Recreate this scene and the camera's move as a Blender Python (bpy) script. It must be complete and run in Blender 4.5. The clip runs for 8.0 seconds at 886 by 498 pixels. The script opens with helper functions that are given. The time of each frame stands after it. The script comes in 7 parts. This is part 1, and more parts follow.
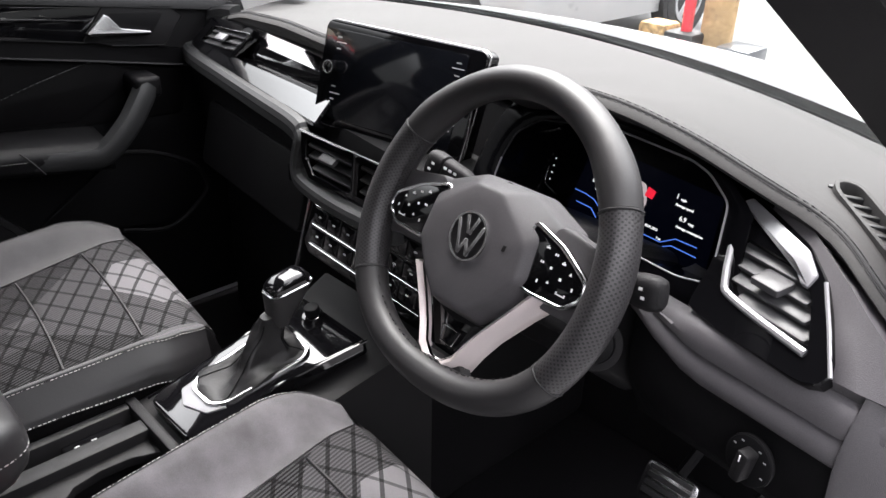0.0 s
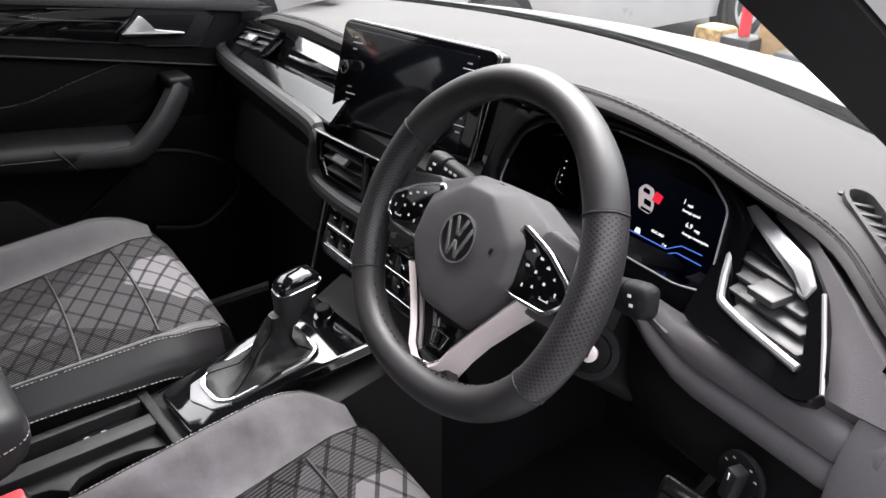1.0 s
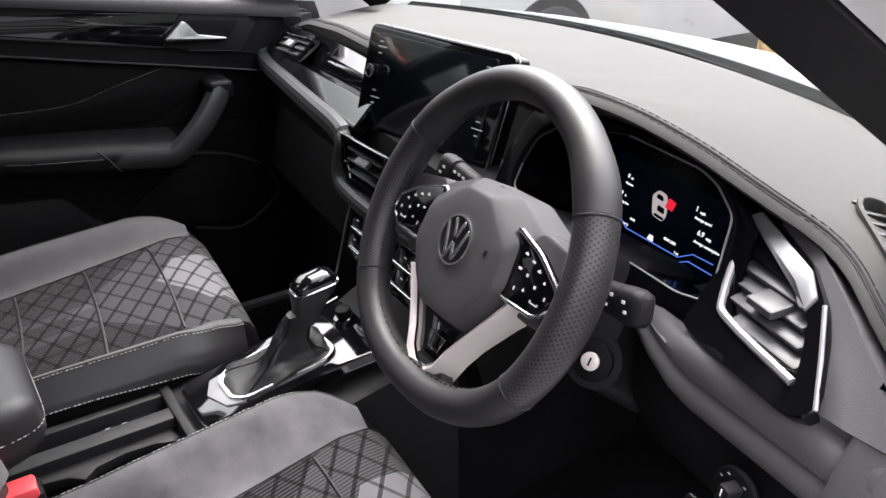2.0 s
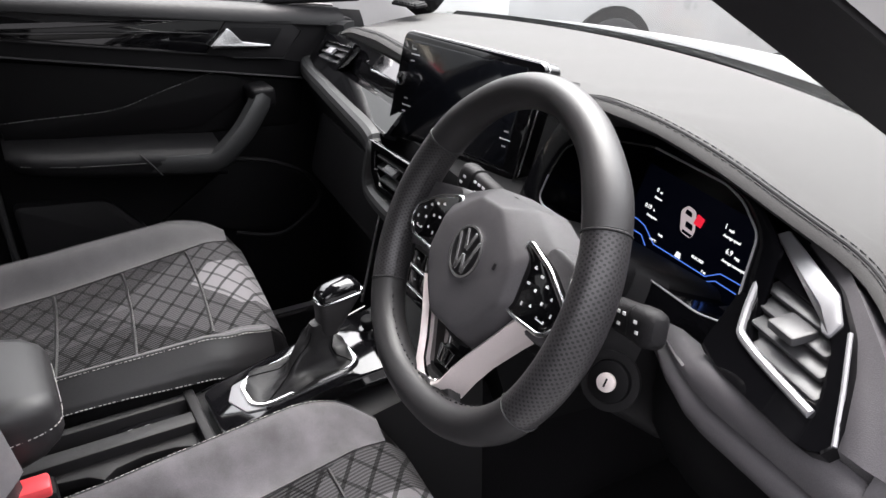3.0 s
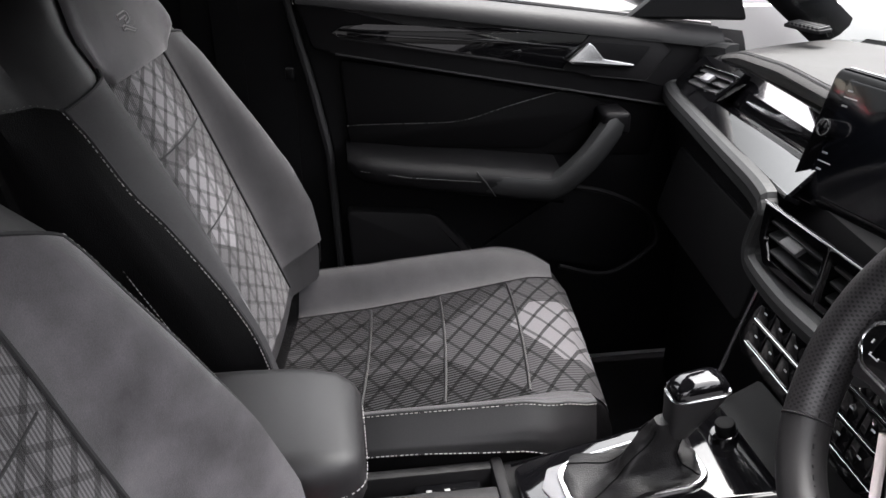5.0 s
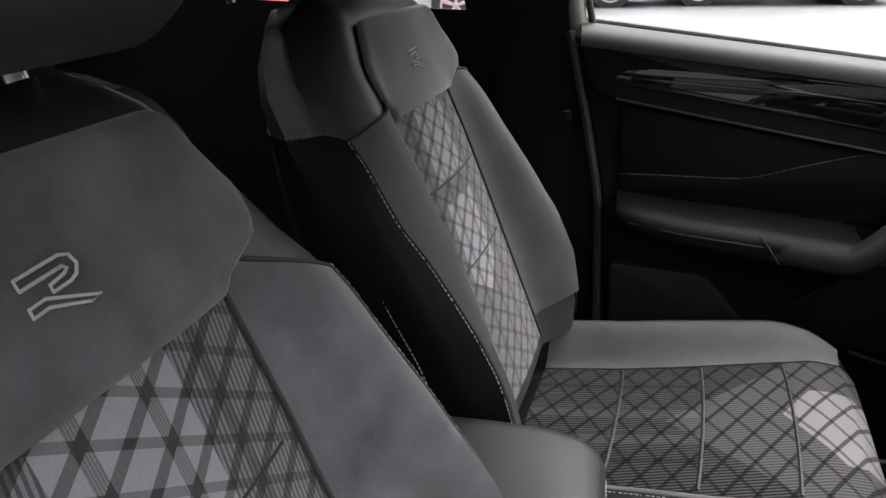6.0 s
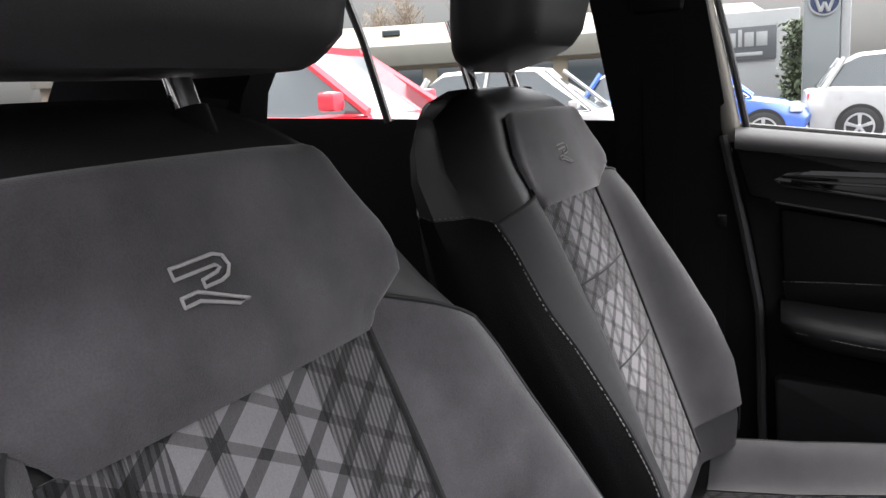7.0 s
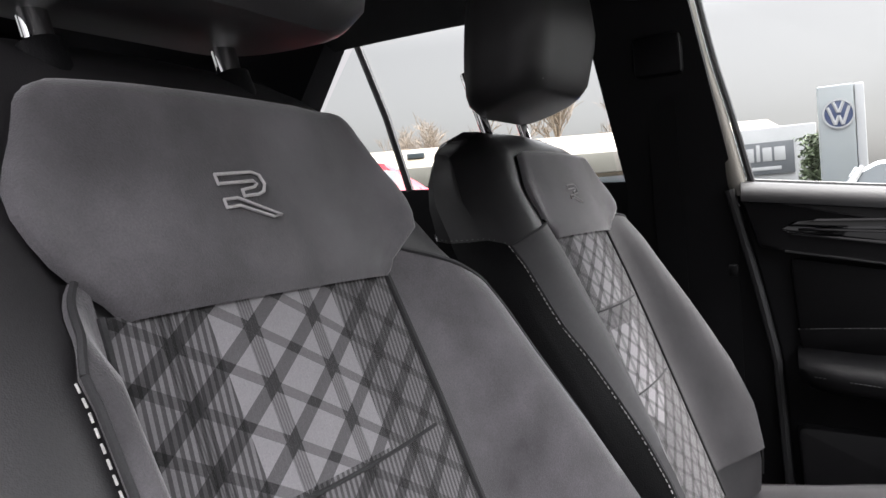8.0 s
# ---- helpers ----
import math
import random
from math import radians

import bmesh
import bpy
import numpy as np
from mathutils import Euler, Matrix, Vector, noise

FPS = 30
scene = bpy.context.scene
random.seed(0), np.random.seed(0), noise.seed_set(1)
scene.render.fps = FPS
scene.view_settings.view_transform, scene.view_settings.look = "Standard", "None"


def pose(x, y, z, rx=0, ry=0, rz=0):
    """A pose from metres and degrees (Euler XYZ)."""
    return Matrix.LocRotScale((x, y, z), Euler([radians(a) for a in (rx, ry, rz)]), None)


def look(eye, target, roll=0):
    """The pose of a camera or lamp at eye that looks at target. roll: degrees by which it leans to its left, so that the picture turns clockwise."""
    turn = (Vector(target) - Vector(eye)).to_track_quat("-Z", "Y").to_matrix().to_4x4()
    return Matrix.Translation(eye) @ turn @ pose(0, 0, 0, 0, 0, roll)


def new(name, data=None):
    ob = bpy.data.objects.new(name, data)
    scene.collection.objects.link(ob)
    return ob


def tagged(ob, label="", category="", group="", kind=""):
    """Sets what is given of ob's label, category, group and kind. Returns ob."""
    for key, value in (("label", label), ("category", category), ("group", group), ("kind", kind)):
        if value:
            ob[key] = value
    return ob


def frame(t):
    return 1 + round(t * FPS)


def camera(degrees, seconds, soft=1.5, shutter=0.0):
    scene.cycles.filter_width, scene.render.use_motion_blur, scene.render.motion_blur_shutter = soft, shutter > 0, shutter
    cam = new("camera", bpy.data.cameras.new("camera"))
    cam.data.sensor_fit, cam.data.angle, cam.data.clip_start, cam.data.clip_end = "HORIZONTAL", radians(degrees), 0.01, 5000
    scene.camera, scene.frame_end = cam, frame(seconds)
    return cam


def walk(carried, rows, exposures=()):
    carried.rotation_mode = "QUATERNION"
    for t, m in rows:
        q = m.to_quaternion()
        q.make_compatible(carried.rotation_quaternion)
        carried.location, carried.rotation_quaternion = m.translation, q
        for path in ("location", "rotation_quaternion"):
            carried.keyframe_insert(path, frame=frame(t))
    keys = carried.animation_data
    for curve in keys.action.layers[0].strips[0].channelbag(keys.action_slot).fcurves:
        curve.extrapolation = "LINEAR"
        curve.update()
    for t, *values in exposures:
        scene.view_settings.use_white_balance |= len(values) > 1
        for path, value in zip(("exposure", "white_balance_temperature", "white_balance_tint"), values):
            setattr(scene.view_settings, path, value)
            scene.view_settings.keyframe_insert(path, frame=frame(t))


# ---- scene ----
cam = camera(57.9, 8.0)
PATH = [
    (0, (0.87, -0.505, 1.347), (-0.413, 0.726, 0.432), 1.7),
    (0.5, (0.884, -0.473, 1.341), (-0.446, 0.711, 0.429), 1.4),
    (1, (0.905, -0.448, 1.339), (-0.475, 0.68, 0.432), 0.9),
    (1.5, (0.927, -0.425, 1.335), (-0.505, 0.644, 0.437), 0.5),
    (3, (0.947, -0.35, 1.32), (-0.62, 0.547, 0.46), -0.3),
    (3.5, (0.919, -0.337, 1.315), (-0.692, 0.487, 0.461), -0.2),
    (4, (0.864, -0.329, 1.303), (-0.803, 0.376, 0.453), -0.1),
    (4.5, (0.788, -0.342, 1.301), (-0.951, 0.166, 0.453), 0.0),
    (5, (0.715, -0.363, 1.298), (-1.086, -0.126, 0.461), -0.5),
    (5.2, (0.697, -0.376, 1.299), (-1.119, -0.269, 0.468), -0.6),
    (6.3, (0.648, -0.376, 1.272), (-1.164, -0.913, 0.619), -2.0),
    (6.5, (0.643, -0.382, 1.257), (-1.165, -1.005, 0.674), -2.4),
    (7, (0.663, -0.378, 1.219), (-1.156, -1.123, 0.848), -3.5),
    (7.5, (0.696, -0.367, 1.161), (-1.131, -1.155, 0.957), -4.2),
    (8, (0.723, -0.351, 1.117), (-1.11, -1.149, 1.045), -4.5),
]
walk(cam, [(t, look(eye, target, roll)) for t, eye, target, roll in PATH], exposures=((0.0, 2.0), (3.0, 1.95), (5.2, 1.88), (6.3, 1.72), (6.6, 1.78), (7.0, 1.94), (7.5, 2.42), (8.0, 2.2)))

# ---- world and light: an overcast winter noon ----
world = bpy.data.worlds.new("overcast_sky")
scene.world = world
world.use_nodes = True
wn, wl = world.node_tree.nodes, world.node_tree.links
wn.clear()
sky = wn.new("ShaderNodeTexSky")
sky.sky_type, sky.sun_disc = "NISHITA", False
sky.sun_elevation, sky.sun_rotation, sky.air_density, sky.dust_density = radians(62), radians(318), 1.0, 3.0
grey = wn.new("ShaderNodeHueSaturation")
grey.inputs["Saturation"].default_value = 0.12
bg = wn.new("ShaderNodeBackground")
bg.inputs["Strength"].default_value = 0.15
wout = wn.new("ShaderNodeOutputWorld")
wl.new(sky.outputs[0], grey.inputs["Color"])
# an overcast sky is brighter overhead than at the horizon
geo = wn.new("ShaderNodeTexCoord")
sep = wn.new("ShaderNodeSeparateXYZ")
up = wn.new("ShaderNodeMapRange")
up.interpolation_type = "SMOOTHSTEP"
up.inputs[1].default_value, up.inputs[2].default_value, up.inputs[3].default_value, up.inputs[4].default_value = 0.20, 0.62, 0.25, 3.6
mul = wn.new("ShaderNodeVectorMath")
mul.operation = "SCALE"
wl.new(geo.outputs["Generated"], sep.inputs[0])
wl.new(sep.outputs[2], up.inputs[0])
wl.new(grey.outputs[0], mul.inputs[0])
wl.new(up.outputs[0], mul.inputs["Scale"])
tint = wn.new("ShaderNodeVectorMath")
tint.operation = "MULTIPLY"
tint.inputs[1].default_value = (1.035, 0.985, 1.0)
wl.new(mul.outputs[0], tint.inputs[0])
wl.new(tint.outputs[0], bg.inputs["Color"])
wl.new(bg.outputs[0], wout.inputs["Surface"])
sun = new("sun", bpy.data.lights.new("sun", "SUN"))
sun.data.energy, sun.data.angle, sun.data.color = 0.5, radians(40), (1.0, 0.97, 0.93)
sun.matrix_world = look((0, 0, 20), (8.2, -8.2, 0))
EXPOSURE = 2.0
scene.view_settings.exposure = EXPOSURE

# ---- materials ----
def material(name, color, rough=0.5, metal=0.0, grain=0.0, grain_scale=800.0, bump=0.0, bump_scale=900.0, stain=0.0,
             stain_scale=6.0, coat=0.0, sheen=0.0, spec=0.5, bump_kind="noise", emit=None, emit_strength=0.0, alpha_mix=None):
    m = bpy.data.materials.new(name)
    m.use_nodes = True
    nt = m.node_tree
    n, l = nt.nodes, nt.links
    b = n["Principled BSDF"]
    b.inputs["Roughness"].default_value, b.inputs["Metallic"].default_value = rough, metal
    b.inputs["Coat Weight"].default_value, b.inputs["Sheen Weight"].default_value = coat, sheen
    b.inputs["Specular IOR Level"].default_value = spec
    b.inputs["Coat Roughness"].default_value = 0.03
    b.inputs["Sheen Roughness"].default_value = 0.45
    base = n.new("ShaderNodeRGB")
    base.outputs[0].default_value = (*color, 1)
    col = base.outputs[0]
    tc = n.new("ShaderNodeTexCoord")
    if stain:
        t = n.new("ShaderNodeTexNoise")
        t.inputs["Scale"].default_value, t.inputs["Detail"].default_value = stain_scale, 5
        l.new(tc.outputs["Object"], t.inputs["Vector"])
        mr = n.new("ShaderNodeMapRange")
        mr.inputs[1].default_value, mr.inputs[2].default_value = 0.3, 0.7
        mr.inputs[3].default_value, mr.inputs[4].default_value = 1 - stain, 1 + stain
        l.new(t.outputs["Fac"], mr.inputs[0])
        mx = n.new("ShaderNodeVectorMath")
        mx.operation = "SCALE"
        l.new(col, mx.inputs[0])
        l.new(mr.outputs[0], mx.inputs["Scale"])
        col = mx.outputs[0]
        rr = n.new("ShaderNodeMapRange")
        rr.inputs[3].default_value, rr.inputs[4].default_value = max(0.02, rough * (1 - stain)), min(1, rough * (1 + stain))
        l.new(t.outputs["Fac"], rr.inputs[0])
        l.new(rr.outputs[0], b.inputs["Roughness"])
    if grain:
        t = n.new("ShaderNodeTexNoise")
        t.inputs["Scale"].default_value, t.inputs["Detail"].default_value = grain_scale, 3
        l.new(tc.outputs["Object"], t.inputs["Vector"])
        mr = n.new("ShaderNodeMapRange")
        mr.inputs[1].default_value, mr.inputs[2].default_value = 0.3, 0.7
        mr.inputs[3].default_value, mr.inputs[4].default_value = 1 - grain, 1 + grain
        l.new(t.outputs["Fac"], mr.inputs[0])
        mx = n.new("ShaderNodeVectorMath")
        mx.operation = "SCALE"
        l.new(col, mx.inputs[0])
        l.new(mr.outputs[0], mx.inputs["Scale"])
        col = mx.outputs[0]
    if bump:
        if bump_kind == "cells":
            t = n.new("ShaderNodeTexVoronoi")
            out = t.outputs["Distance"]
        else:
            t = n.new("ShaderNodeTexNoise")
            out = t.outputs["Fac"]
        t.inputs["Scale"].default_value = bump_scale
        l.new(tc.outputs["Object"], t.inputs["Vector"])
        bp = n.new("ShaderNodeBump")
        bp.inputs["Strength"].default_value, bp.inputs["Distance"].default_value = bump, 0.001
        l.new(out, bp.inputs["Height"])
        l.new(bp.outputs[0], b.inputs["Normal"])
    l.new(col, b.inputs["Base Color"])
    if emit:
        b.inputs["Emission Color"].default_value = (*emit, 1)
        b.inputs["Emission Strength"].default_value = emit_strength
    return m


SOFT = material("soft_touch_plastic", (0.062, 0.0595, 0.063), 0.52, grain=0.12, grain_scale=900, bump=0.35, bump_scale=1400, stain=0.12, stain_scale=5, spec=0.35)
PADTOP = material("dash_pad", (0.034, 0.0335, 0.033), 0.66, grain=0.12, grain_scale=900, bump=0.3, bump_scale=1400, stain=0.1, stain_scale=4, spec=0.2)
HARD = material("hard_grained_plastic", (0.0085, 0.0083, 0.009), 0.55, grain=0.15, grain_scale=700, bump=0.45, bump_scale=1100, stain=0.12, spec=0.15)
GREYTRIM = material("grey_trim_plastic", (0.016, 0.0166, 0.0172), 0.5, grain=0.08, bump=0.15, bump_scale=1500, stain=0.1, spec=0.25)
CONSOLE = material("console_plastic", (0.0085, 0.0083, 0.009), 0.55, grain=0.15, grain_scale=700, bump=0.45, bump_scale=1100, stain=0.12, spec=0.25)
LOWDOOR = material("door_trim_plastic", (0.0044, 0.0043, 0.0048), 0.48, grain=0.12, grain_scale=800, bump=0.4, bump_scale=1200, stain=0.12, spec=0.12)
SILLPAD = material("door_sill_plastic", (0.008, 0.008, 0.0087), 0.5, grain=0.1, grain_scale=900, bump=0.2, bump_scale=1300, stain=0.1, spec=0.16)
LOWSOFT = material("lower_dash_plastic", (0.066, 0.063, 0.067), 0.5, grain=0.12, grain_scale=900, bump=0.4, bump_scale=1300, stain=0.12, spec=0.3)
PILLARTRIM = material("pillar_trim_plastic", (0.012, 0.0115, 0.0125), 0.6, grain=0.15, bump=0.2, bump_scale=1200, stain=0.1, spec=0.2)
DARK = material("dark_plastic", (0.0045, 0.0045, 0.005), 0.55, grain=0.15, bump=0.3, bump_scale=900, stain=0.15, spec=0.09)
PIANO = material("gloss_black", (0.003, 0.003, 0.0035), 0.05, stain=0.1, spec=0.6)
DEEPGLOSS = material("deep_gloss_black", (0.0022, 0.0022, 0.0026), 0.04, stain=0.1, spec=0.28)
BANDGLOSS = material("lacquered_black", (0.003, 0.003, 0.0035), 0.06, stain=0.08, spec=0.7, coat=1.0)
BANDGLOSS.node_tree.nodes["Principled BSDF"].inputs["Coat IOR"].default_value = 2.3
CHROME = material("satin_chrome", (0.72, 0.72, 0.73), 0.22, 1.0, stain=0.12, stain_scale=20)
BRIGHT = material("polished_chrome", (0.8, 0.8, 0.8), 0.08, 1.0, stain=0.1, stain_scale=30)
SATIN = material("satin_silver_paint", (0.25, 0.25, 0.26), 0.42, 0.5, stain=0.06)
SILVER = material("brushed_silver_paint", (0.74, 0.67, 0.655), 0.36, 0.35, grain=0.06, grain_scale=1500, stain=0.08)
LEATHER = material("black_leather", (0.015, 0.0145, 0.0155), 0.46, grain=0.15, grain_scale=700, bump=0.12, bump_scale=1300, bump_kind="cells", stain=0.12, spec=0.38)
# door leatherette; also seat leather on cushion and back sides, darkened for shade
DARKLEATHER = material("leatherette_and_shaded_leather", (0.0028, 0.0027, 0.0030), 0.5, grain=0.15, grain_scale=500, bump=0.3, bump_scale=900, bump_kind="cells", stain=0.12, spec=0.08)
GAITER = material("matt_gaiter_leather", (0.0065, 0.0063, 0.0068), 0.42, grain=0.2, grain_scale=500, bump=0.35, bump_scale=700, bump_kind="cells", stain=0.2, stain_scale=25, spec=0.32)
RIMLEATHER = material("smooth_rim_leather", (0.017, 0.0165, 0.0172), 0.47, grain=0.1, grain_scale=500, bump=0.10, bump_scale=1500, bump_kind="cells", stain=0.14, spec=0.5)
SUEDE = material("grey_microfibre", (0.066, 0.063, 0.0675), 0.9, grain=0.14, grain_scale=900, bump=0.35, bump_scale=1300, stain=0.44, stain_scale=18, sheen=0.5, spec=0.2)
CARPET = material("black_carpet", (0.0065, 0.0063, 0.007), 0.95, grain=0.5, grain_scale=500, bump=1.0, bump_scale=500, stain=0.2, spec=0.05)
HEADLINE = material("dark_headlining", (0.007, 0.007, 0.008), 0.95, grain=0.3, grain_scale=600, bump=0.4, stain=0.1, spec=0.06)
STITCH = material("light_thread", (0.36, 0.35, 0.34), 0.8, grain=0.2, grain_scale=900)
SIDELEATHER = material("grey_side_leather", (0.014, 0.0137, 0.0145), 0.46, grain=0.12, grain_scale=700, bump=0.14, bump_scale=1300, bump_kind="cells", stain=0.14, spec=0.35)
# the driver's grey microfibre again, coloured darker for the passenger side's shade
SHADEDSUEDE = material("shaded_grey_microfibre", (0.031, 0.030, 0.032), 0.62, grain=0.12, grain_scale=800, bump=0.25, bump_scale=1300, stain=0.28, stain_scale=15, sheen=0.2, spec=0.28)
SEAM = material("dark_seam", (0.014, 0.014, 0.015), 0.8, grain=0.2)
RUBBER = material("black_rubber", (0.015, 0.015, 0.016), 0.6, grain=0.2, bump=0.3, stain=0.1)
COWL = material("weathered_cowl_plastic", (0.007, 0.0075, 0.0075), 0.95, grain=0.5, grain_scale=350, bump=0.8, bump_scale=400, stain=0.3, stain_scale=30, spec=0.0)
RED = material("red_plastic", (0.60, 0.05, 0.06), 0.4, grain=0.05, stain=0.08)
PRINT = material("white_print", (0.75, 0.75, 0.75), 0.5, grain=0.04)
FAINTTHREAD = material("faint_thread", (0.10, 0.10, 0.10), 0.8, grain=0.2, grain_scale=900)
DIMPRINT = material("grey_print", (0.32, 0.32, 0.32), 0.5, grain=0.04)
SCREENBLACK = material("screen_glass", (0.004, 0.0045, 0.006), 0.08, stain=0.25, stain_scale=12)
LIT_WHITE = material("lit_white", (0.8, 0.8, 0.8), 0.5, emit=(1, 1, 1), emit_strength=0.22)
LIT_RED = material("lit_red", (0.7, 0.02, 0.03), 0.5, emit=(1, 0.02, 0.06), emit_strength=0.18)
LIT_PALE = material("lit_pale", (0.5, 0.42, 0.44), 0.5, emit=(1, 0.85, 0.88), emit_strength=0.10)
LIT_BLUE = material("lit_blue", (0.05, 0.12, 0.6), 0.5, emit=(0.12, 0.28, 1.0), emit_strength=0.20)
LIT_NAVY = material("lit_navy", (0.0012, 0.0013, 0.002), 0.2, spec=0.1, emit=(0.01, 0.014, 0.05), emit_strength=0.012)
BINNACLE = material("satin_black", (0.0022, 0.0022, 0.0027), 0.10, stain=0.1, spec=0.06)
CLUSTERGLASS = material("coated_display_glass", (0.002, 0.002, 0.0025), 0.22, spec=0.08, stain=0.1)
PAINT_WHITE = material("white_car_paint", (0.66, 0.66, 0.65), 0.25, coat=0.8, stain=0.05)
CARWHITE = material("dull_white_car_paint", (0.36, 0.36, 0.36), 0.28, coat=0.6, stain=0.07)
PAINT_RED = material("red_car_paint", (0.62, 0.03, 0.05), 0.25, coat=0.8, stain=0.06)
PAINT_BLUE = material("blue_car_paint", (0.06, 0.14, 0.5), 0.25, coat=0.8, stain=0.06)
PAINT_SILVER = material("silver_car_paint", (0.5, 0.52, 0.53), 0.3, 0.4, coat=0.8, stain=0.06)
PAINT_GREY = material("grey_car_paint", (0.13, 0.14, 0.15), 0.3, 0.3, coat=0.8, stain=0.06)
CARGLASS = material("dark_car_glass", (0.03, 0.04, 0.045), 0.06, coat=0.4)
TYRE = material("tyre_rubber", (0.02, 0.02, 0.021), 0.75, grain=0.2, grain_scale=60, stain=0.15)
ALLOY = material("alloy_metal", (0.6, 0.6, 0.62), 0.3, 0.9, stain=0.1)
LAMPGLASS = material("lamp_glass", (0.65, 0.68, 0.7), 0.12, coat=0.5, stain=0.1)
ASPHALT = material("wet_asphalt", (0.055, 0.055, 0.056), 0.6, grain=0.3, grain_scale=40, bump=0.6, bump_scale=60, stain=0.3, stain_scale=0.6)
CREAM = material("cream_cladding", (0.15, 0.125, 0.088), 0.6, grain=0.08, grain_scale=8, stain=0.12, stain_scale=0.6)
WHITEWALL = material("white_cladding", (0.25, 0.255, 0.255), 0.5, grain=0.05, grain_scale=8, stain=0.08, stain_scale=0.5)
DARKSIGN = material("dark_sign_board", (0.06, 0.065, 0.07), 0.5, stain=0.1)
SIGNGREY = material("sign_panel_grey", (0.17, 0.185, 0.185), 0.35, stain=0.06, stain_scale=1.0)
SIGNBLUE = material("sign_blue", (0.022, 0.036, 0.085), 0.35, stain=0.06)
BARK = material("bare_bark", (0.20, 0.165, 0.13), 0.9, grain=0.3, grain_scale=8, stain=0.25)
HEDGE = material("hedge_leaves", (0.07, 0.09, 0.05), 0.8, grain=0.4, grain_scale=8, stain=0.35, stain_scale=2)


def glass_material():
    m = bpy.data.materials.new("clear_glass")
    m.use_nodes = True
    n, l = m.node_tree.nodes, m.node_tree.links
    n.clear()
    tr, gl, mx, lw, out = (n.new("ShaderNodeBsdfTransparent"), n.new("ShaderNodeBsdfGlossy"), n.new("ShaderNodeMixShader"),
                           n.new("ShaderNodeLayerWeight"), n.new("ShaderNodeOutputMaterial"))
    tr.inputs[0].default_value = (0.94, 0.96, 0.95, 1)
    gl.inputs["Roughness"].default_value = 0.02
    pw = n.new("ShaderNodeMath")
    pw.operation = "POWER"
    pw.inputs[1].default_value = 5.0
    sc = n.new("ShaderNodeMath")
    sc.operation = "MULTIPLY_ADD"
    sc.inputs[1].default_value, sc.inputs[2].default_value = 0.12, 0.012
    l.new(lw.outputs["Facing"], pw.inputs[0])
    l.new(pw.outputs[0], sc.inputs[0])
    l.new(sc.outputs[0], mx.inputs[0])
    l.new(tr.outputs[0], mx.inputs[1])
    l.new(gl.outputs[0], mx.inputs[2])
    l.new(mx.outputs[0], out.inputs[0])
    return m


GLASS = glass_material()


def math_node(n, l, op, a, b=None):
    m = n.new("ShaderNodeMath")
    m.operation = op
    for i, v in enumerate((a, b)):
        if v is None:
            continue
        if isinstance(v, (int, float)):
            m.inputs[i].default_value = v
        else:
            l.new(v, m.inputs[i])
    return m.outputs[0]


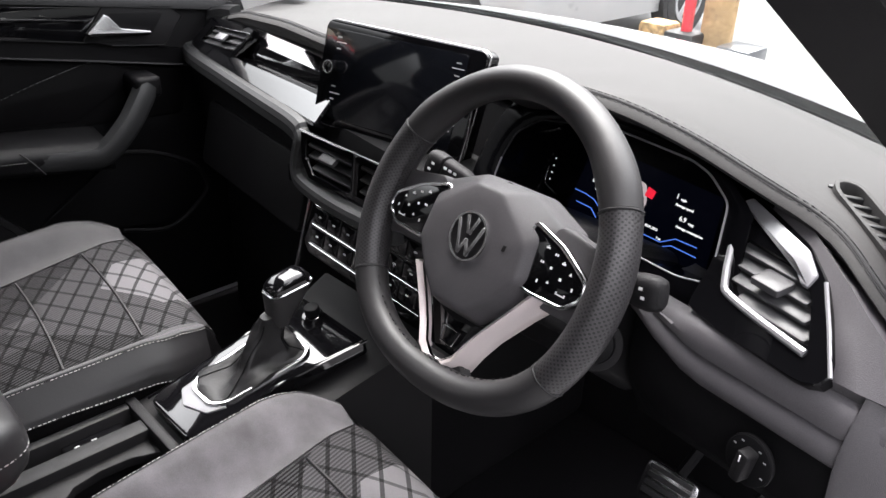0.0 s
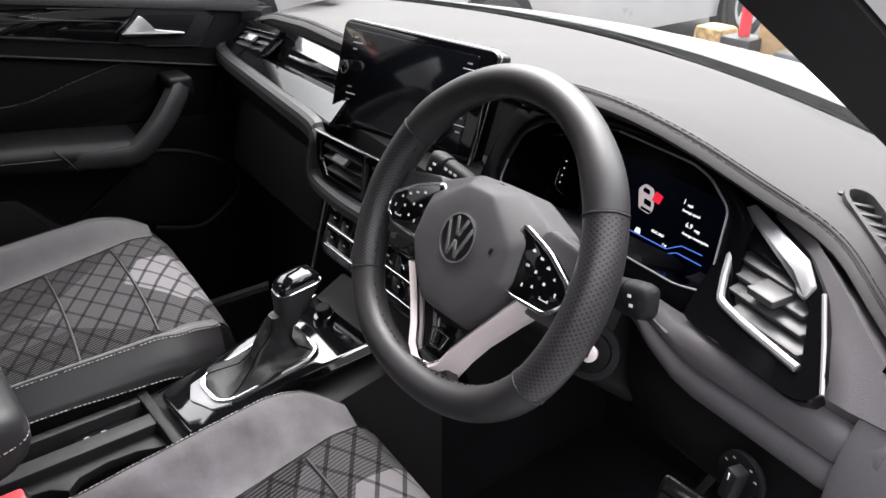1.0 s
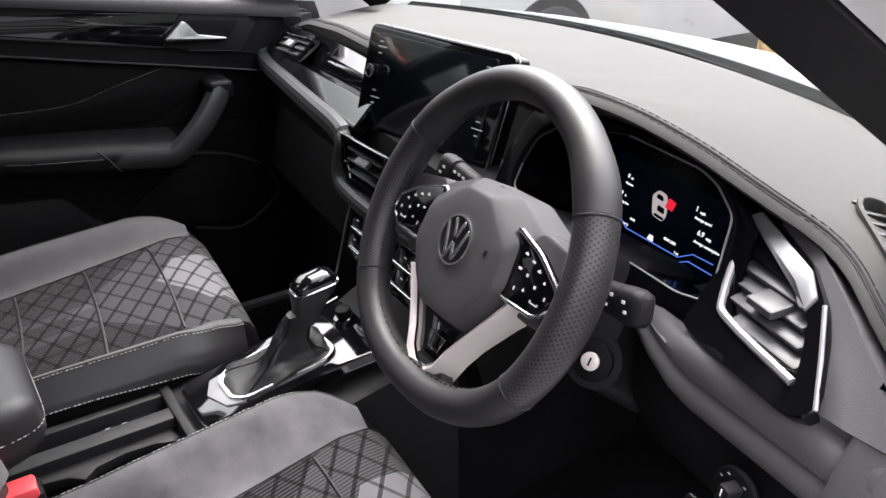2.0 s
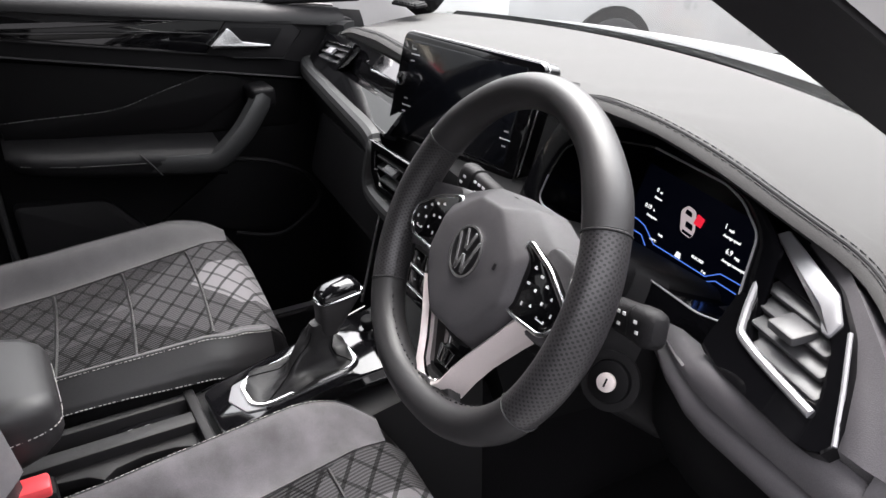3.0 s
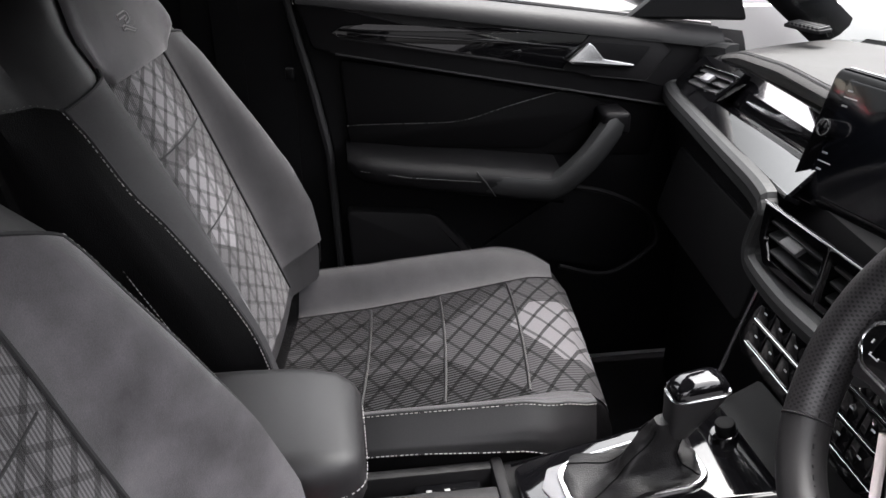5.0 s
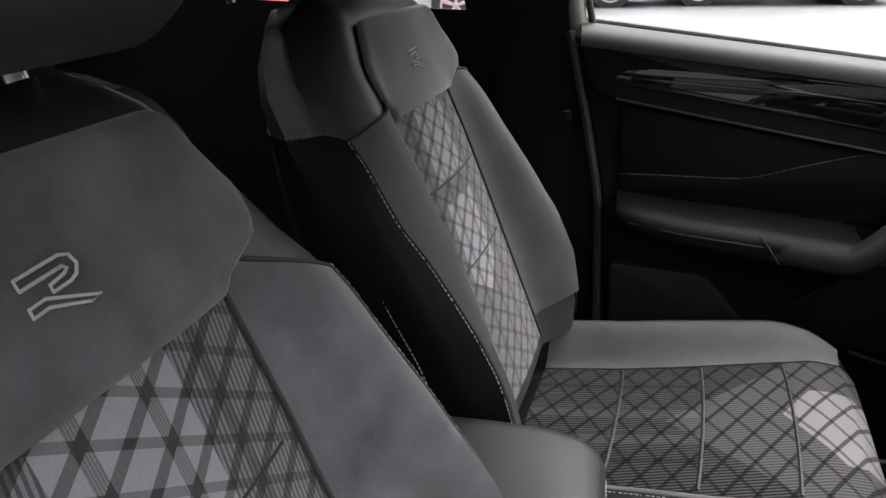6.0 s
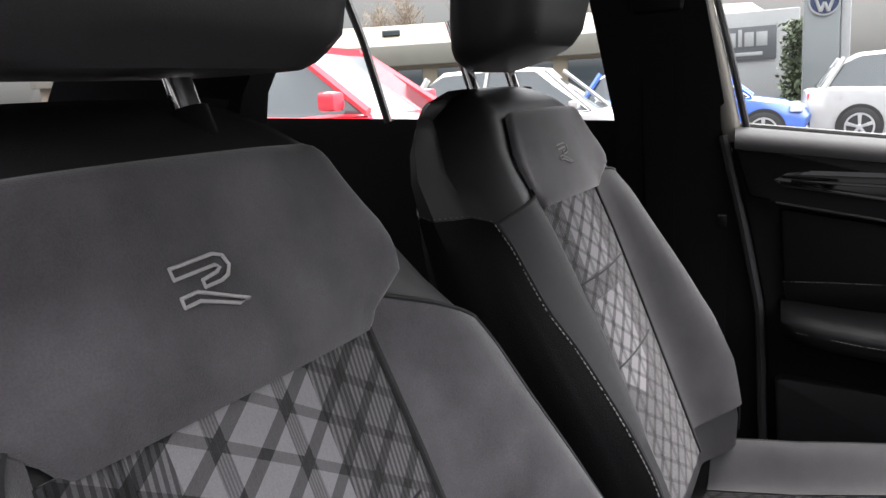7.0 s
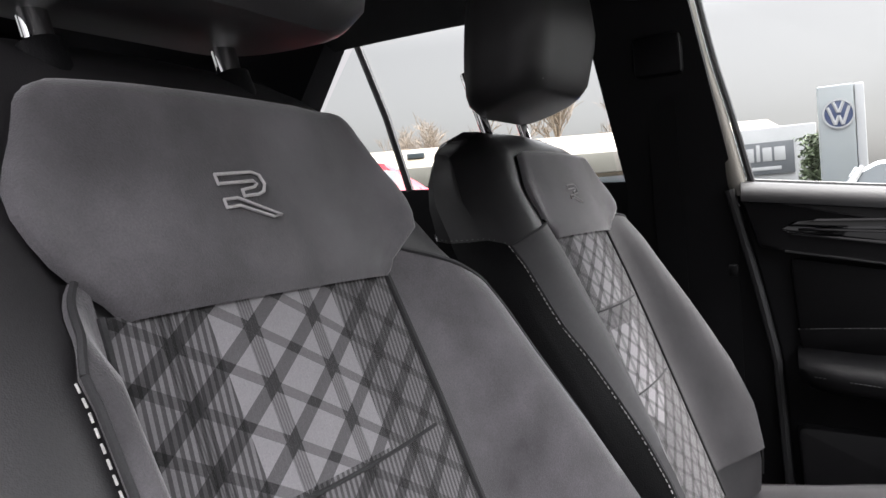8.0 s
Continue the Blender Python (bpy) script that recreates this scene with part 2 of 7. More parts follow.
def insert_fabric(name="woven_lattice_fabric", gain=1.0, front_only=False):
    """Woven seat fabric: fine ribs, a lattice of dark bands crossing at nodes, and paler facets; UV in metres, middle of the panel at u = 0."""
    m = bpy.data.materials.new(name)
    m.use_nodes = True
    n, l = m.node_tree.nodes, m.node_tree.links
    b = n["Principled BSDF"]
    b.inputs["Roughness"].default_value, b.inputs["Sheen Weight"].default_value = 0.85, 0.0 if front_only else 0.12
    b.inputs["Specular IOR Level"].default_value = 0.08 if front_only else 0.2
    uv = n.new("ShaderNodeUVMap")
    sep = n.new("ShaderNodeSeparateXYZ")
    l.new(uv.outputs[0], sep.inputs[0])
    f = lambda op, a, c=None: math_node(n, l, op, a, c)
    U, V = f("ADD", sep.outputs[0], 0.0255), f("SUBTRACT", sep.outputs[1], 0.430)
    A, B = 0.0247, 0.0156

    def line(x, width):
        """1 on the lines where x is whole; width is a share of the pitch."""
        d = f("ABSOLUTE", f("SUBTRACT", f("FRACT", f("ADD", x, 0.5)), 0.5))
        return f("LESS_THAN", d, width / 2)
    p, q, r = f("DIVIDE", U, 2 * A), f("DIVIDE", V, 2 * B), f("DIVIDE", U, 2 * A)
    d1, d2, d3 = line(f("ADD", p, q), 0.17 if front_only else 0.30), line(f("SUBTRACT", p, q), 0.15 if front_only else 0.22), line(r, 0.17 if front_only else 0.21)
    thread = f("GREATER_THAN", f("SINE", f("MULTIPLY", U, 3100.0)), 0.1)
    d3 = f("MULTIPLY", d3, f("ADD", 0.55, f("MULTIPLY", thread, 0.45)))
    rib = f("GREATER_THAN", f("SINE", f("ADD", f("MULTIPLY", U, 1400.0), f("MULTIPLY", V, 180.0))), 0.05)
    # paler facets in the middle, ending on lattice lines
    zone = f("MULTIPLY", f("GREATER_THAN", U, -0.0247), f("LESS_THAN", U, 0.0741))
    if front_only:
        zone = f("MULTIPLY", f("GREATER_THAN", U, -0.037), f("LESS_THAN", U, 0.0988))
        reach = f("GREATER_THAN", f("ADD", V, f("MULTIPLY", f("ABSOLUTE", f("SUBTRACT", U, 0.0123)), -0.62)), -0.094)
        bars = f("MULTIPLY", f("LESS_THAN", V, -0.179), f("LESS_THAN", f("FRACT", f("DIVIDE", f("ADD", U, 0.006), 2 * A)), 0.52))
        bars = f("MULTIPLY", bars, f("LESS_THAN", f("ABSOLUTE", f("SUBTRACT", U, 0.0255)), 0.056))
        middle = f("GREATER_THAN", f("SUBTRACT", V, f("MULTIPLY", f("ABSOLUTE", f("SUBTRACT", U, 0.0255)), 1.05)), -0.215)
        flank = f("ADD", f("MULTIPLY", middle, 0.20), f("MULTIPLY", bars, 0.13))
        pale = f("MAXIMUM", f("MULTIPLY", zone, reach), flank)
        d3 = f("MULTIPLY", d3, f("LESS_THAN", V, -0.179))
        low, high, ribs = 0.018, 0.42, 0.12
    else:
        above = f("GREATER_THAN", V, -0.087)
        below = f("MULTIPLY", f("LESS_THAN", V, -0.118), f("GREATER_THAN", f("ADD", V, f("MULTIPLY", f("ABSOLUTE", f("SUBTRACT", U, 0.0247)), -0.62)), -0.26))
        pale = f("MULTIPLY", zone, f("MAXIMUM", above, below))
        low, high, ribs = 0.050, 0.20, 0.080
    val = f("ADD", f("MULTIPLY", pale, high), f("MULTIPLY", f("SUBTRACT", 1.0, pale), f("ADD", low, f("MULTIPLY", rib, ribs))))
    k1, k2, k3 = (0.70, 0.55, 0.45) if front_only else (0.62, 0.46, 0.58)
    dark = f("ADD", f("ADD", f("MULTIPLY", d1, k1), f("MULTIPLY", d2, k2)), f("MULTIPLY", d3, k3))
    val = f("MULTIPLY", val, f("SUBTRACT", 1.0, f("MINIMUM", dark, 0.88)))
    no = n.new("ShaderNodeTexNoise")
    no.inputs["Scale"].default_value = 1100
    tc = n.new("ShaderNodeTexCoord")
    l.new(tc.outputs["Object"], no.inputs["Vector"])
    val = f("MULTIPLY", val, f("ADD", 0.75, f("MULTIPLY", no.outputs["Fac"], 0.5)))
    val = f("MULTIPLY", val, gain)
    comb = n.new("ShaderNodeCombineXYZ")
    for i, k in enumerate((1.0, 0.97, 1.01)):
        l.new(f("MULTIPLY", val, k), comb.inputs[i])
    l.new(comb.outputs[0], b.inputs["Base Color"])
    bp = n.new("ShaderNodeBump")
    bp.inputs["Strength"].default_value, bp.inputs["Distance"].default_value = 0.5, 0.001
    l.new(f("ADD", f("SUBTRACT", rib, dark), no.outputs["Fac"]), bp.inputs["Height"])
    l.new(bp.outputs[0], b.inputs["Normal"])
    return m


FABRIC = insert_fabric()
# the same cloth on the cushions, its colour gained down for their shade
SHADEDFABRIC = insert_fabric("shaded_cushion_fabric", 0.27, True)


def perforated_leather():
    m = material("perforated_leather", (0.026, 0.025, 0.0265), 0.42, grain=0.1, grain_scale=500)
    n, l = m.node_tree.nodes, m.node_tree.links
    b = n["Principled BSDF"]
    uv = n.new("ShaderNodeUVMap")
    sep = n.new("ShaderNodeSeparateXYZ")
    l.new(uv.outputs[0], sep.inputs[0])
    f = lambda op, a, c=None: math_node(n, l, op, a, c)
    P = 0.0046
    p, q = f("DIVIDE", f("ADD", sep.outputs[0], sep.outputs[1]), P), f("DIVIDE", f("SUBTRACT", sep.outputs[0], sep.outputs[1]), P)
    dx, dy = f("SUBTRACT", f("FRACT", p), 0.5), f("SUBTRACT", f("FRACT", q), 0.5)
    d = f("SQRT", f("ADD", f("MULTIPLY", dx, dx), f("MULTIPLY", dy, dy)))
    hole = f("LESS_THAN", d, 0.31)
    bp = n.new("ShaderNodeBump")
    bp.inputs["Strength"].default_value, bp.inputs["Distance"].default_value = 1.0, 0.0012
    l.new(f("SUBTRACT", 1.0, hole), bp.inputs["Height"])
    l.new(bp.outputs[0], b.inputs["Normal"])
    old = b.inputs["Base Color"].links[0].from_socket
    sc = n.new("ShaderNodeVectorMath")
    sc.operation = "SCALE"
    l.new(old, sc.inputs[0])
    l.new(f("SUBTRACT", 1.05, f("MULTIPLY", hole, 1.0)), sc.inputs["Scale"])
    l.new(sc.outputs[0], b.inputs["Base Color"])
    return m


PERF = perforated_leather()


# ---- modelling helpers ----
def thing(name, label, category, place=(0, 0, 0), turn=(0, 0, 0), group="", kind=""):
    ob = new(name)
    ob.empty_display_size = 0.05
    ob.matrix_world = pose(*place, *turn)
    return tagged(ob, label, category, group, kind)


def part(name, bm, mat, parent=None, label="", smooth=True):
    me = bpy.data.meshes.new(name)
    bmesh.ops.recalc_face_normals(bm, faces=bm.faces)
    for f in bm.faces:
        f.smooth = smooth
    bm.to_mesh(me)
    bm.free()
    me.materials.append(mat)
    if smooth:
        me.set_sharp_from_angle(angle=radians(40))
    ob = new(name, me)
    if parent is not None:
        ob.parent = parent
    return tagged(ob, label)


def lerp(table, x):
    """Piecewise smooth value from (x, value) pairs."""
    if x <= table[0][0]:
        return table[0][1]
    for (a, p), (b, q) in zip(table, table[1:]):
        if x <= b:
            k = (x - a) / (b - a)
            k = k * k * (3 - 2 * k)
            return p + (q - p) * k
    return table[-1][1]


def lin(table, x):
    return float(np.interp(x, [a for a, _ in table], [b for _, b in table]))


def soft(table, x, w=0.028):
    """lin() with its corners rounded off."""
    return sum(lin(table, x + w * k) for k in (-1.0, -0.6, -0.2, 0.2, 0.6, 1.0)) / 6


def loft(rings, caps=True, closed=True, bm=None):
    """Skin through rings of equally many points."""
    bm = bm or bmesh.new()
    vs = [[bm.verts.new(p) for p in r] for r in rings]
    n = len(vs[0])
    for a, b in zip(vs, vs[1:]):
        for i in range(n if closed else n - 1):
            j = (i + 1) % n
            bm.faces.new((a[i], a[j], b[j], b[i]))
    if caps and closed:
        bm.faces.new(vs[0][::-1])
        bm.faces.new(vs[-1])
    return bm


def patch(f, us, vs, thick=0.006, uvf=None):
    """A sheet f(u, v) with thickness to its back; UV from uvf(u, v), or from u and v."""
    bm = bmesh.new()
    P = [[Vector(f(u, v)) for v in vs] for u in us]
    nu, nv = len(us), len(vs)
    top, low = [], []
    for i in range(nu):
        a, b = [], []
        for j in range(nv):
            du = P[min(i + 1, nu - 1)][j] - P[max(i - 1, 0)][j]
            dv = P[i][min(j + 1, nv - 1)] - P[i][max(j - 1, 0)]
            nrm = du.cross(dv)
            nrm = nrm.normalized() if nrm.length > 1e-12 else Vector((0, 0, 1))
            a.append(bm.verts.new(P[i][j]))
            b.append(bm.verts.new(P[i][j] - nrm * thick))
        top.append(a), low.append(b)
    lay = bm.loops.layers.uv.new("UVMap")
    uvof = {}
    for i in range(nu):
        for j in range(nv):
            w = uvf(us[i], vs[j]) if uvf else (us[i], vs[j])
            uvof[top[i][j]] = uvof[low[i][j]] = w
    for i in range(nu - 1):
        for j in range(nv - 1):
            bm.faces.new((top[i][j], top[i + 1][j], top[i + 1][j + 1], top[i][j + 1]))
            bm.faces.new((low[i][j], low[i][j + 1], low[i + 1][j + 1], low[i + 1][j]))
    for i in range(nu - 1):
        bm.faces.new((top[i][0], low[i][0], low[i + 1][0], top[i + 1][0]))
        bm.faces.new((top[i][-1], top[i + 1][-1], low[i + 1][-1], low[i][-1]))
    for j in range(nv - 1):
        bm.faces.new((top[0][j], top[0][j + 1], low[0][j + 1], low[0][j]))
        bm.faces.new((top[-1][j], low[-1][j], low[-1][j + 1], top[-1][j + 1]))
    for f_ in bm.faces:
        for lp in f_.loops:
            lp[lay].uv = uvof[lp.vert]
    return bm


def space(a, b, n):
    return [a + (b - a) * i / (n - 1) for i in range(n)]


def round_poly(pts, r, n=3):
    """Corners of a polygon rounded by radius r."""
    out = []
    m = len(pts)
    for i in range(m):
        p, a, b = Vector(pts[i]), Vector(pts[i - 1]), Vector(pts[(i + 1) % m])
        da, db = (a - p), (b - p)
        k = min(r, da.length * 0.45, db.length * 0.45)
        s, e = p + da.normalized() * k, p + db.normalized() * k
        for t in space(0, 1, n + 1):
            out.append(s * (1 - t) ** 2 + p * 2 * t * (1 - t) + e * t * t)
    return out


def prism(pts, depth, m=None, bevel=0.0, r=0.0, segs=2):
    """A plate: polygon in local x, y, from z = 0 to depth; edges bevelled; placed by m."""
    p2 = [Vector((q[0], q[1])) for q in pts]
    if r:
        p2 = round_poly(p2, r)
    bm = bmesh.new()
    lo = [bm.verts.new((q.x, q.y, 0)) for q in p2]
    f = bm.faces.new(lo)
    ex = bmesh.ops.extrude_face_region(bm, geom=[f])
    for v in ex["geom"]:
        if isinstance(v, bmesh.types.BMVert):
            v.co.z += depth
    if bevel:
        top = [e for e in bm.edges if all(abs(v.co.z - depth) < 1e-7 for v in e.verts)]
        bmesh.ops.bevel(bm, geom=top, offset=bevel, segments=segs, affect="EDGES", profile=0.5)
    if m is not None:
        bmesh.ops.transform(bm, matrix=m, verts=bm.verts)
    return bm


def block(a, b, bevel=0.004, segs=2):
    """A box between two corners with rounded edges."""
    bm = bmesh.new()
    bmesh.ops.create_cube(bm, size=1)
    for v in bm.verts:
        v.co = Vector([(a[i] + b[i]) / 2 + v.co[i] * (b[i] - a[i]) for i in range(3)])
    if bevel:
        bmesh.ops.bevel(bm, geom=bm.edges[:], offset=bevel, segments=segs, affect="EDGES", profile=0.5)
    return bm


def spline(pts, n):
    """A smooth line through points."""
    pts = [Vector(p) for p in pts]
    out = []
    m = len(pts) - 1
    for i in range(m):
        p0, p1, p2, p3 = pts[max(i - 1, 0)], pts[i], pts[i + 1], pts[min(i + 2, m)]
        for k in range(n):
            t = k / n
            out.append(0.5 * ((2 * p1) + (p2 - p0) * t + (2 * p0 - 5 * p1 + 4 * p2 - p3) * t * t + (3 * p1 - p0 - 3 * p2 + p3) * t ** 3))
    out.append(pts[-1])
    return out


def tube(pts, r, sides=8, closed=False, squash=1.0, bm=None):
    """A rod along a line of points; r may be a function of 0..1."""
    pts = [Vector(p) for p in pts]
    n = len(pts)
    rings = []
    side = None
    for i, p in enumerate(pts):
        t = (pts[(i + 1) % n] - pts[i - 1]) if closed else (pts[min(i + 1, n - 1)] - pts[max(i - 1, 0)])
        t.normalize()
        if side is None:
            side = t.orthogonal().normalized()
        side = (side - t * side.dot(t)).normalized()
        up = t.cross(side)
        rr = r(i / (n - 1)) if callable(r) else r
        rings.append([p + side * rr * math.cos(a) + up * rr * squash * math.sin(a) for a in (2 * math.pi * k / sides for k in range(sides))])
    if closed:
        rings.append(rings[0])
        bm = loft(rings, caps=False, bm=bm)
        bmesh.ops.remove_doubles(bm, verts=bm.verts, dist=1e-6)
        return bm
    return loft(rings, bm=bm)


def stitches(pts, length=0.0045, gap=0.003, r=0.0006):
    """A row of short thread stitches along a line."""
    pts = [Vector(p) for p in pts]
    bm = bmesh.new()
    carry = 0.0
    for a, b in zip(pts, pts[1:]):
        d = (b - a).length
        if d < 1e-9:
            continue
        t = (b - a) / d
        s = carry
        while s < d:
            p, q = a + t * s, a + t * min(s + length, d)
            side = t.orthogonal().normalized() * r
            up = t.cross(side).normalized() * r
            ring = [[c + side, c + up, c - side, c - up] for c in (p, q)]
            loft(ring, bm=bm)
            s += length + gap
        carry = s - d
    return bm


def disc(r, depth, m=None, bevel=0.0, n=28):
    return prism([(r * math.cos(2 * math.pi * k / n), r * math.sin(2 * math.pi * k / n)) for k in range(n)], depth, m, bevel)


def ring_mesh(r0, r1, depth, m=None, n=36):
    """A flat ring with thickness."""
    rings = []
    for k in range(n):
        a = 2 * math.pi * k / n
        c, s = math.cos(a), math.sin(a)
        rings.append([Vector((r0 * c, r0 * s, 0)), Vector((r1 * c, r1 * s, 0)), Vector((r1 * c, r1 * s, depth)), Vector((r0 * c, r0 * s, depth))])
    rings.append(rings[0])
    bm = loft(rings, caps=False)
    bmesh.ops.remove_doubles(bm, verts=bm.verts, dist=1e-7)
    if m is not None:
        bmesh.ops.transform(bm, matrix=m, verts=bm.verts)
    return bm


def text(body, size, m, mat, parent, name="lettering", bold=0.0):
    cu = bpy.data.curves.new(name, "FONT")
    cu.body, cu.size, cu.align_x, cu.align_y, cu.extrude, cu.offset, cu.resolution_u = body, size, "CENTER", "CENTER", 0.0003, bold, 2
    tmp = new("tmp", cu)
    me = bpy.data.meshes.new_from_object(tmp.evaluated_get(bpy.context.evaluated_depsgraph_get()))
    bpy.data.objects.remove(tmp)
    bpy.data.curves.remove(cu)
    me.name = name
    me.materials.append(mat)
    ob = new(name, me)
    ob.parent = parent
    ob.matrix_local = m
    return ob


def basis(origin, x, y):
    """A frame with origin, x along x, y near y, and z = x cross y."""
    x = Vector(x).normalized()
    z = x.cross(Vector(y)).normalized()
    y = z.cross(x)
    return Matrix(((x.x, y.x, z.x, origin[0]), (x.y, y.y, z.y, origin[1]), (x.z, y.z, z.z, origin[2]), (0, 0, 0, 1)))

# ---- the car: cabin shell ----
cabin = thing("car_cabin", "dark interior shell of a white right-hand-drive compact car", "car", kind="structure")
ZF = 0.30  # cabin floor


def add_cabin():
    part("floor_carpet", block((-0.80, -1.75, ZF - 0.05), (0.80, 0.72, ZF), 0.01), CARPET, cabin, "black carpet on the cabin floor")
    part("underdash", block((-0.70, 0.30, ZF), (0.10, 0.60, 0.74), 0.02), CARPET, cabin)
    part("console_side", block((-0.02, 0.14, ZF), (0.128, 0.63, 0.64), 0.03, 3), CARPET, cabin, "black carpet on the console side")
    part("firewall", block((-0.80, 0.62, ZF), (0.80, 0.68, 1.0), 0.01), CARPET, cabin)
    # headlining: gently crowned sheet
    roof = patch(lambda u, v: (u, v, 1.555 - 0.085 * (u / 0.62) ** 2 - 0.06 * ((v + 0.8) / 1.0) ** 2), space(-0.64, 0.64, 15), space(-1.64, 0.05, 15), -0.025)
    part("headlining", roof, HEADLINE, cabin, "dark fabric headlining")
    skin = patch(lambda u, v: (u, v, 1.60 - 0.085 * (u / 0.66) ** 2 - 0.06 * ((v + 0.8) / 1.0) ** 2), space(-0.68, 0.68, 15), space(-1.70, 0.08, 15), 0.012)
    part("roof_skin", skin, PAINT_WHITE, cabin, "white painted roof")
    for s in (-1, 1):
        # sill and outer flank below the belt line
        if s < 0:
            part("outer_flank", patch(lambda u, v: (s * (0.90 - 0.10 * max(0, v - 0.75)), u, v), space(-2.0, 0.9, 20), space(0.22, 1.06, 8), 0.02), PAINT_WHITE, cabin)
        part("sill", block((s * 0.86 - 0.06, -1.9, 0.20), (s * 0.86 + 0.06, 0.9, 0.33), 0.02), PAINT_WHITE, cabin)
    # pillars
    def pillar(name, pts, r, mat, squash=0.55, label=""):
        part(name, tube(spline(pts, 6), r, 10, squash=squash), mat, cabin, label)
    pillar("pillar_front", [(-0.80, 0.62, 1.02), (-0.72, 0.30, 1.24), (-0.62, -0.05, 1.42)], 0.045, HEADLINE)
    inner = [(0.690, 0.62, 0.90), (0.666, 0.46, 0.985), (0.659, 0.30, 1.076), (0.652, 0.10, 1.190), (0.644, -0.10, 1.304), (0.636, -0.30, 1.418), (0.628, -0.42, 1.475)]
    outer = [(0.750, 0.62, 0.93), (0.726, 0.46, 1.015), (0.719, 0.30, 1.099), (0.712, 0.10, 1.207), (0.704, -0.10, 1.313), (0.696, -0.30, 1.420), (0.688, -0.42, 1.478)]
    trim, skin_ = [], []
    for a, b in zip(spline(inner, 4), spline(outer, 4)):
        lift = Vector((0.004, -0.007, 0.006))
        trim.append([a, a.lerp(b, 0.12) + lift * 0.5, a.lerp(b, 0.34) + lift, a.lerp(b, 0.47) + lift * 0.9, a.lerp(b, 0.52) + lift * 0.1, a.lerp(b, 0.60) + lift * 0.1, a.lerp(b, 0.68) + lift, a.lerp(b, 0.86) + lift * 0.9, b,
                     b + Vector((0.0, 0.030, 0.020)), a + Vector((0.0, 0.035, 0.022))])
        skin_.append([b + Vector((0.003, 0.002, 0.002)), b + Vector((0.012, -0.004, 0.012)), b + Vector((0.060, 0.010, 0.035)), b + Vector((0.075, 0.060, 0.060)), b + Vector((0.0, 0.060, 0.045))])
    part("pillar_front", loft(trim), PILLARTRIM, cabin, "black ridged front pillar trim")
    part("pillar_skin", loft(skin_), PAINT_WHITE, cabin, "white painted outer pillar")
    # cant rails
    pillar("cant_rail", [(-0.62, -0.05, 1.42), (-0.62, -0.48, 1.468), (-0.62, -0.65, 1.492), (-0.62, -0.84, 1.508), (-0.62, -1.16, 1.503), (-0.60, -1.60, 1.465)], 0.035, HEADLINE)
    pillar("cant_rail", [(0.64, -0.36, 1.455), (0.625, -0.6, 1.505), (0.61, -1.1, 1.50), (0.60, -1.60, 1.465)], 0.035, HEADLINE)
    # middle pillar on the far side
    part("pillar_middle", loft([[(-0.88, -0.42, 0.33), (-0.755, -0.44, 0.33), (-0.72, -0.68, 0.33), (-0.88, -0.70, 0.33)],
                                [(-0.88, -0.42, 0.80), (-0.755, -0.44, 0.80), (-0.735, -0.64, 0.80), (-0.88, -0.66, 0.80)],
                                [(-0.83, -0.43, 1.14), (-0.755, -0.435, 1.14), (-0.735, -0.615, 1.14), (-0.83, -0.62, 1.14)],
                                [(-0.72, -0.492, 1.49), (-0.66, -0.492, 1.49), (-0.66, -0.668, 1.49), (-0.72, -0.672, 1.49)]]), DARK, cabin, "black middle pillar trim")
    part("door_jamb", block((-0.815, -0.47, 0.33), (-0.756, -0.34, 1.10), 0.01), DARK, cabin)
    part("window_rubber", tube(spline([(-0.768, -0.404, 1.12), (-0.755, -0.434, 1.264), (-0.739, -0.457, 1.364), (-0.718, -0.477, 1.48)], 6), 0.006, 8), RUBBER, cabin, "black window rubber")
    part("door_frame_strip", tube(spline([(-0.765, -0.429, 1.12), (-0.752, -0.458, 1.264), (-0.736, -0.481, 1.364), (-0.715, -0.501, 1.48)], 6), 0.017, 10), material("pale_frame", (0.20, 0.19, 0.165), 0.4, stain=0.1), cabin, "pale painted door frame edge")
    # rear quarter and tailgate
    for sx in (-1, 1):
        part("pillar_rear", loft([[(sx * 0.80, -1.38, 1.10), (sx * 0.70, -1.39, 1.12), (sx * 0.62, -1.86, 1.12), (sx * 0.80, -1.88, 1.10)],
                                  [(sx * 0.70, -1.285, 1.25), (sx * 0.63, -1.295, 1.25), (sx * 0.58, -1.74, 1.25), (sx * 0.70, -1.76, 1.25)],
                                  [(sx * 0.66, -1.112, 1.49), (sx * 0.60, -1.122, 1.49), (sx * 0.55, -1.58, 1.455), (sx * 0.66, -1.62, 1.47)]]), HEADLINE, cabin)
    part("tailgate", block((-0.72, -2.0, 0.5), (0.72, -1.92, 1.14), 0.02), DARK, cabin)
    part("tailgate_header", block((-0.60, -1.66, 1.466), (0.60, -1.58, 1.505), 0.012), HEADLINE, cabin)
    rg = patch(lambda u, v: (u * (0.62 - 0.06 * v), -1.92 + 0.30 * v, 1.13 + 0.34 * v), space(-1, 1, 9), space(0, 1, 5), 0.004)
    part("rear_glass", rg, GLASS, cabin, "clear rear window glass").visible_shadow = False
    # rear doors (inner faces) on the far side
    def rear_door(u, v):
        return (-0.775 + 0.02 * math.sin((v - 0.3) * 4), u, v + 0.052 * (-u - 0.6) * (v > 0.8))
    part("rear_door_panel", patch(rear_door, space(-1.50, -0.59, 12), space(0.35, 1.16, 12), 0.03), DARK, cabin, "black inner panel of the rear door")
